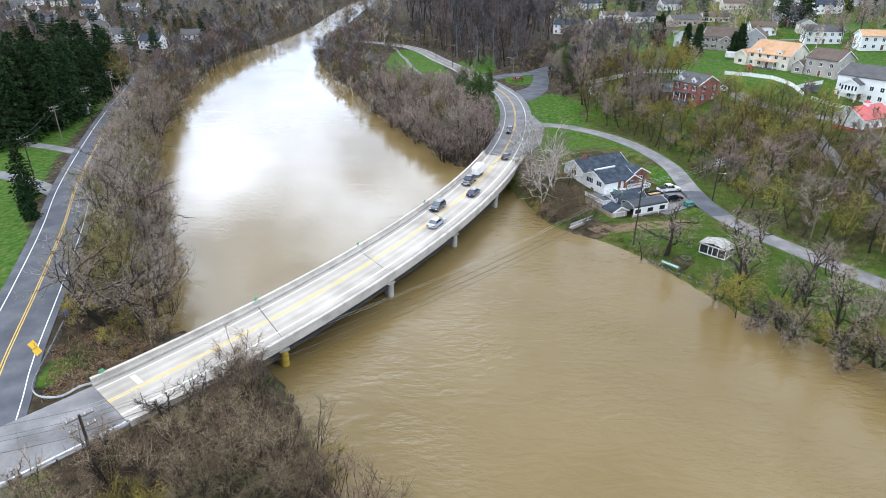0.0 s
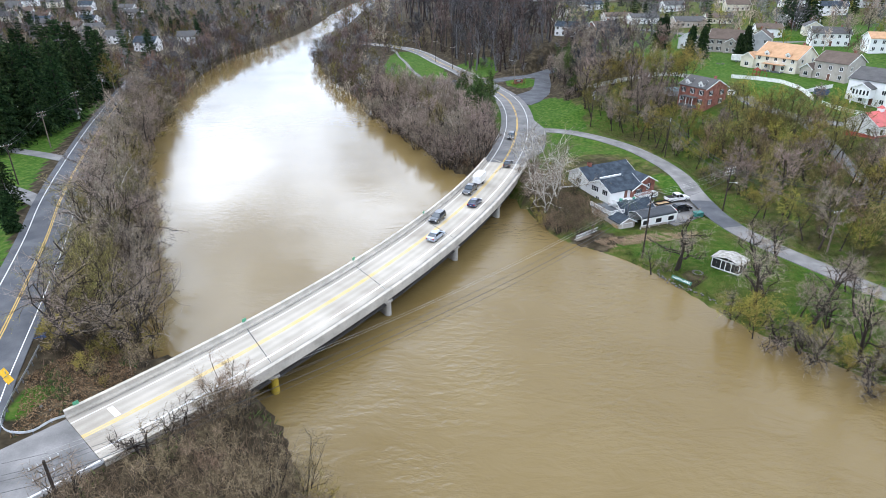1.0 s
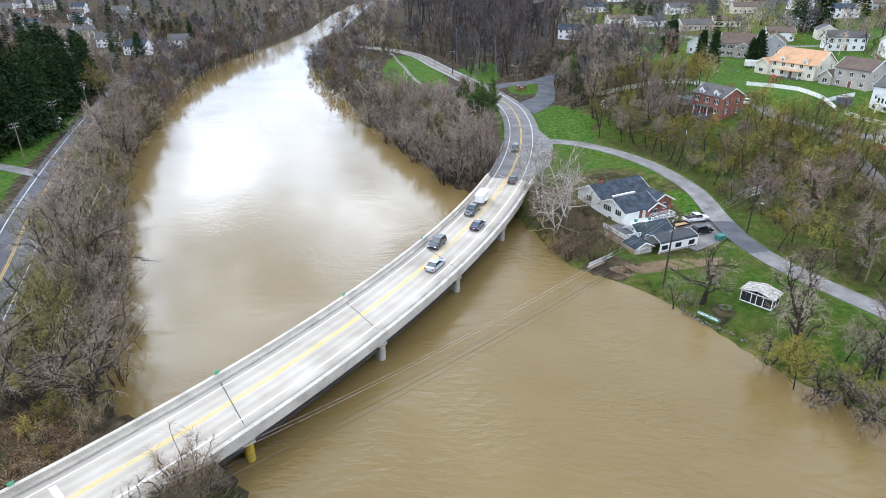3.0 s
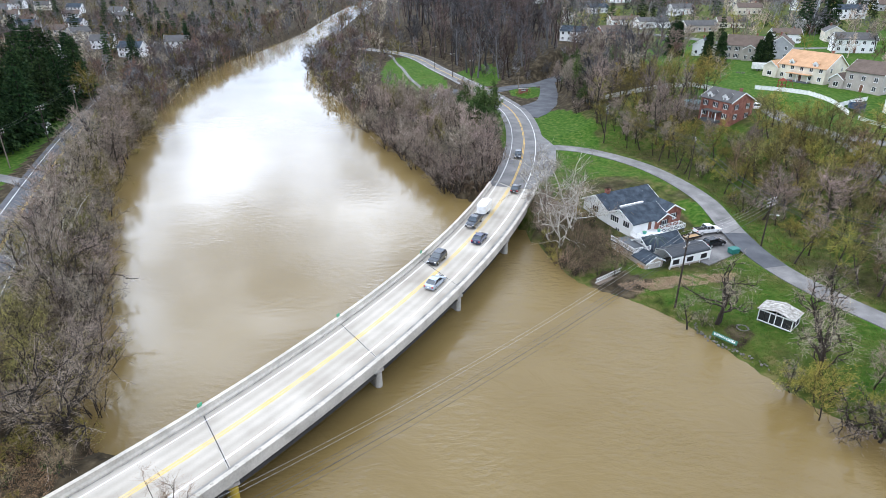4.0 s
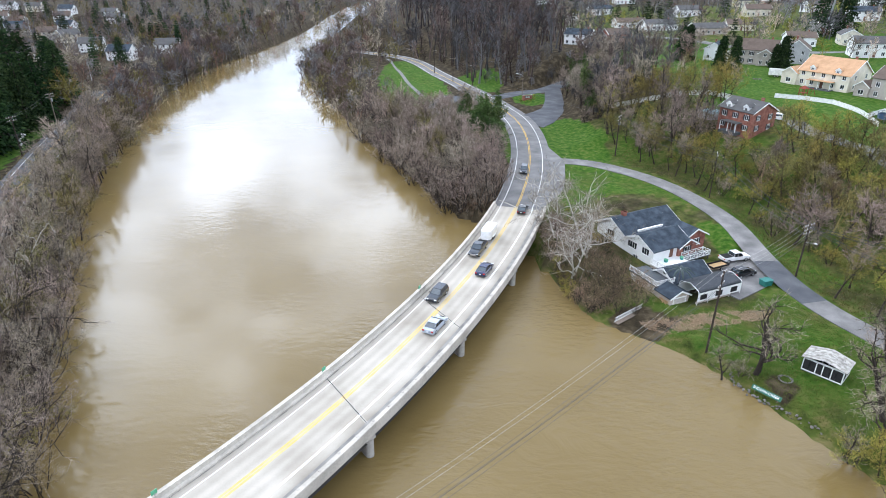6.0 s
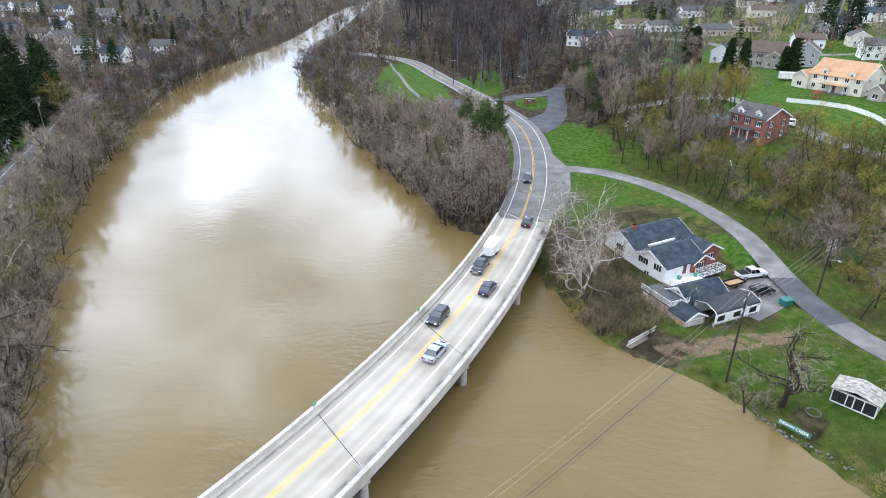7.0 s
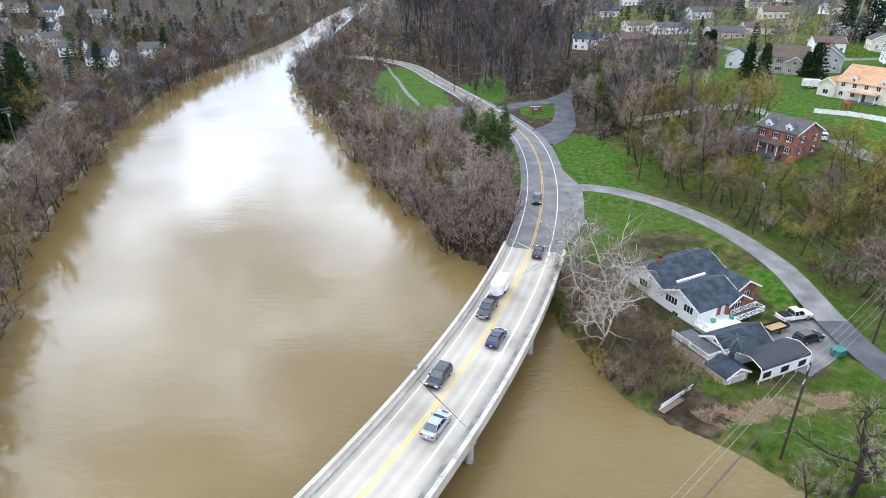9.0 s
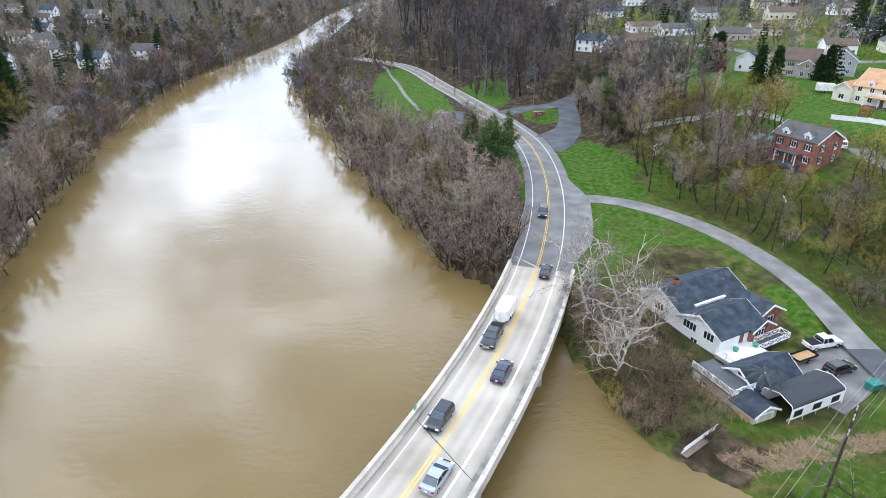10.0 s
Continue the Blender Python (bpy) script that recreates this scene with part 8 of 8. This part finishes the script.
for k in range(8):
    a0, a1 = 6.2832 * k / 8, 6.2832 * (k + 1) / 8
    x0, y0, x1, y1 = 2.15 * math.cos(a0), 2.15 * math.sin(a0), 2.15 * math.cos(a1), 2.15 * math.sin(a1)
    part("post", tube(bmesh.new(), (x0, y0, -0.1), (x0, y0, 2.7), 0.045, sides=6), STEEL_DARK, tramp)
    part("net", tube(bmesh.new(), (x0, y0, 2.6), (x1, y1, 2.6), 0.03, sides=4), NET_BLUE, tramp)
    part("net_panel", mesh_of("net_panel", [(x0, y0, 0.95), (x1, y1, 0.95), (x1, y1, 2.1), (x0, y0, 2.1), (x0 * 0.985, y0 * 0.985, 0.95), (x1 * 0.985, y1 * 0.985, 0.95), (x1 * 0.985, y1 * 0.985, 2.1), (x0 * 0.985, y0 * 0.985, 2.1)], [(0, 1, 2, 3), (7, 6, 5, 4), (0, 4, 5, 1), (3, 2, 6, 7)]), NET_BLUE, tramp)
play = empty("play_set", pose(109.5, 200.5, height(109.5, 200.5), 0, 0, 25), "red-brown timber play set with a swing beam", "play set")
RED_WOOD = material("red_stained_timber", (0.24, 0.055, 0.04), 0.8, scale=1.0, fine=9)
for x in (-0.8, 0.8):
    for y in (-0.8, 0.8):
        part("tower_post", boxes((x - 0.08, x + 0.08, y - 0.08, y + 0.08, -0.3, 2.7)), RED_WOOD, play)
part("platform", boxes((-0.9, 0.9, -0.9, 0.9, 1.3, 1.45)), RED_WOOD, play)
bm = bmesh.new()
bmesh.ops.create_cone(bm, cap_ends=True, segments=4, radius1=1.5, radius2=0.05, depth=0.9, matrix=pose(0, 0, 3.1, 0, 0, 45))
part("canopy", bm, RED_WOOD, play)
part("swing_beam", tube(bmesh.new(), (0.8, 0, 2.4), (4.4, 0, 2.4), 0.08, sides=6), RED_WOOD, play)
for s in (-1, 1):
    part("swing_leg", tube(bmesh.new(), (4.3, 0, 2.4), (4.6, s * 1.1, -0.2), 0.07, sides=6), RED_WOOD, play)
part("slide", boxes((-3.2, -0.9, -0.3, 0.3, 0.55, 0.65)), RED_WOOD, play)
lawn_ring = empty("fire_ring", pose(107.5, 226, height(107.5, 226)), "pale stone fire ring on a mown lawn", "fire pit")
for k in range(14):
    stone(lawn_ring, 1.3 * math.cos(k * 0.449), 1.3 * math.sin(k * 0.449), 0.12, rock_r.uniform(0.5, 0.65))
box_trailer = empty("storage_trailer", pose(115.5, 229.5, height(115.5, 229.5), 0, 0, -20), "white box trailer parked beside the cream house", "trailer")
part("box", boxes((-2.4, 2.4, -1.1, 1.1, 0.6, 2.7), bevel=0.08), PAINT["white"], box_trailer)
for y in (-1.0, 1.0):
    for x in (-0.45, 0.45):
        wheel(box_trailer, x, y, 0.34)
part("drawbar", tube(bmesh.new(), (2.3, 0, 0.6), (3.6, 0, 0.5), 0.06), STEEL_DARK, box_trailer)
camper = empty("camper", pose(70.7, 372, height(70.7, 372), 0, 0, 10), "white camper trailer parked on grass", "camper")
part("body", boxes((-3.2, 3.2, -1.15, 1.15, 0.6, 2.9), bevel=0.25), PAINT["white"], camper)
for x in (-1.6, 0.4):
    part("window", boxes((x - 0.5, x + 0.5, -1.18, -1.13, 1.7, 2.3)), GLASS, camper)
for y in (-1.0, 1.0):
    wheel(camper, -0.3, y, 0.36)

# ---------------------------------------------------------------- dry growth and turf, beyond counting
STRAW = foliage("dry_straw_grass", ((0.26, 0.18, 0.11), (0.42, 0.30, 0.20), (0.55, 0.42, 0.29)))
BLADES = foliage("fresh_grass_blades", ((0.035, 0.062, 0.012), (0.075, 0.112, 0.022), (0.17, 0.16, 0.06)))
LITTER = foliage("dead_leaves_and_stalks", ((0.07, 0.05, 0.035), (0.14, 0.095, 0.065), (0.22, 0.16, 0.11)))


def tufts(name, test, count, x0, x1, y0, y1, mat, label, tall, wide, lean=0.5):
    """Blades of growth strewn over a stretch of ground."""
    x, y = dice.uniform(x0, x1, count), dice.uniform(y0, y1, count)
    ok = test(x, y) & ~within(RIVER, x, y)
    x, y = x[ok], y[ok]
    z = np.array([height(a, b) for a, b in zip(x, y)])
    n = len(x)
    h = tall * dice.uniform(0.4, 1.2, n)
    a = dice.uniform(0, 6.283, n)
    dx, dy = np.cos(a) * wide / 2, np.sin(a) * wide / 2
    lx, ly = dice.normal(0, lean, n) * h, dice.normal(0, lean, n) * h
    v = np.stack([np.stack([x - dx, y - dy, z - 0.03], 1), np.stack([x + dx, y + dy, z - 0.03], 1), np.stack([x + lx, y + ly, z + h], 1)], 1).reshape(-1, 3)
    me = bpy.data.meshes.new(name)
    me.vertices.add(3 * n)
    me.vertices.foreach_set("co", v.astype(np.float32).ravel())
    me.loops.add(3 * n)
    me.loops.foreach_set("vertex_index", np.arange(3 * n, dtype=np.int32))
    me.polygons.add(n)
    me.polygons.foreach_set("loop_start", np.arange(0, 3 * n, 3, dtype=np.int32))
    me.update(calc_edges=True)
    me.materials.append(mat)
    return tagged(new(name, me), label, "grass", kind="stuff")


off_all = away((SIDE_ROAD, 3.0), (MAIN, 6.4))
mound = np.array([(32, 92.6), (40, 93.6), (52, 96.6), (54, 99.4), (46, 99), (36, 96.6), (31.5, 96)])
tufts("dry_grass", lambda x, y: within(mound, x, y) & (wave(x, y, 1.3, 4) + wave(x, y, 0.5, 2) * 0.6 > -0.35), 22000, 31, 55, 92, 100, STRAW, "band of flattened dry straw-coloured grass", 0.28, 0.07, 2.0)
lawn_area = np.array([(33, 92), (44, 74), (50, 64), (62, 50), (78, 56), (66, 84), (60, 100), (58, 104), (44, 101), (36, 99)])
tufts("grass", lambda x, y: within(lawn_area, x, y) & ~within(mound, x, y) & off_all(x, y), 90000, 33, 78, 50, 104, BLADES, "fresh spring grass on the lawn", 0.22, 0.07, 0.7)
slope = np.array([(64, 100), (70, 90), (84, 70), (104, 60), (104, 110), (84, 150), (60, 186), (46, 178), (56, 160), (64, 140)])
tufts("rough_grass", lambda x, y: within(slope, x, y) & off_all(x, y), 90000, 44, 106, 58, 188, foliage("rough_slope_grass", ((0.05, 0.066, 0.016), (0.09, 0.10, 0.03), (0.17, 0.145, 0.07))), "rough mixed grass on the hillside", 0.34, 0.12, 0.9)
bank_s = np.array([(-46, 16), (-38, 32), (-28, 44), (-19, 40), (-10, 24), (0, 2), (-26, -6)])
tufts("undergrowth", lambda x, y: within(bank_s, x, y) & away((MAIN, 6.6))(x, y), 30000, -46, 0, -6, 45, LITTER, "brown dead undergrowth on the bank", 0.9, 0.06, 0.6)
tufts("undergrowth", lambda x, y: (far_from(BANK_RIGHT, x, y)[0] < 24) & off_all(x, y), 24000, -20, 16, 138, 205, LITTER, "brown dead undergrowth below the trees", 0.9, 0.08, 0.6)
tufts("undergrowth", lambda x, y: (far_from(BANK_LEFT, x, y)[0] < 18) & away((LEFT_ROAD, 6))(x, y), 26000, -95, -40, 44, 165, LITTER, "brown dead undergrowth along the bank", 0.9, 0.08, 0.6)

tufts("ground_cover", lambda x, y: within(bank_s, x, y) & away((MAIN, 6.6))(x, y) & (wave(x, y, 5.0, 3) > 0.2), 16000, -46, 0, -6, 45, IVY, "green ivy and weeds creeping over the bank", 0.5, 0.22, 1.2)
tufts("undergrowth", lambda x, y: (np.hypot((x - 25) / 9, (y - 116) / 17) < 1) & off_all(x, y), 14000, 16, 36, 98, 136, LITTER, "brown dead undergrowth below the pale trees", 0.6, 0.07, 0.9)

corner = lambda x, y: (np.hypot((x + 47) / 7, (y - 44) / 10) < 1) & away((MAIN, 6.0), (LEFT_ROAD, 5.8))(x, y)
tufts("leaf_litter", corner, 16000, -56, -38, 32, 56, foliage("russet_leaves", ((0.10, 0.055, 0.032), (0.20, 0.115, 0.07), (0.30, 0.20, 0.13))), "russet fallen leaves on the corner bank", 0.16, 0.22, 1.6)
tufts("ground_cover", lambda x, y: corner(x, y) & (wave(x, y, 2.2, 5) > 0.35), 9000, -56, -38, 32, 56, IVY, "patches of green weeds on the corner bank", 0.3, 0.16, 1.0)

tufts("leaf_litter", lambda x, y: (far_from(BANK_RIGHT, x, y)[0] < 17) & away((MAIN, 5.4))(x, y), 14000, 4, 20, 138, 178, bpy.data.materials["russet_leaves"], "russet fallen leaves on the road bank", 0.16, 0.22, 1.6)
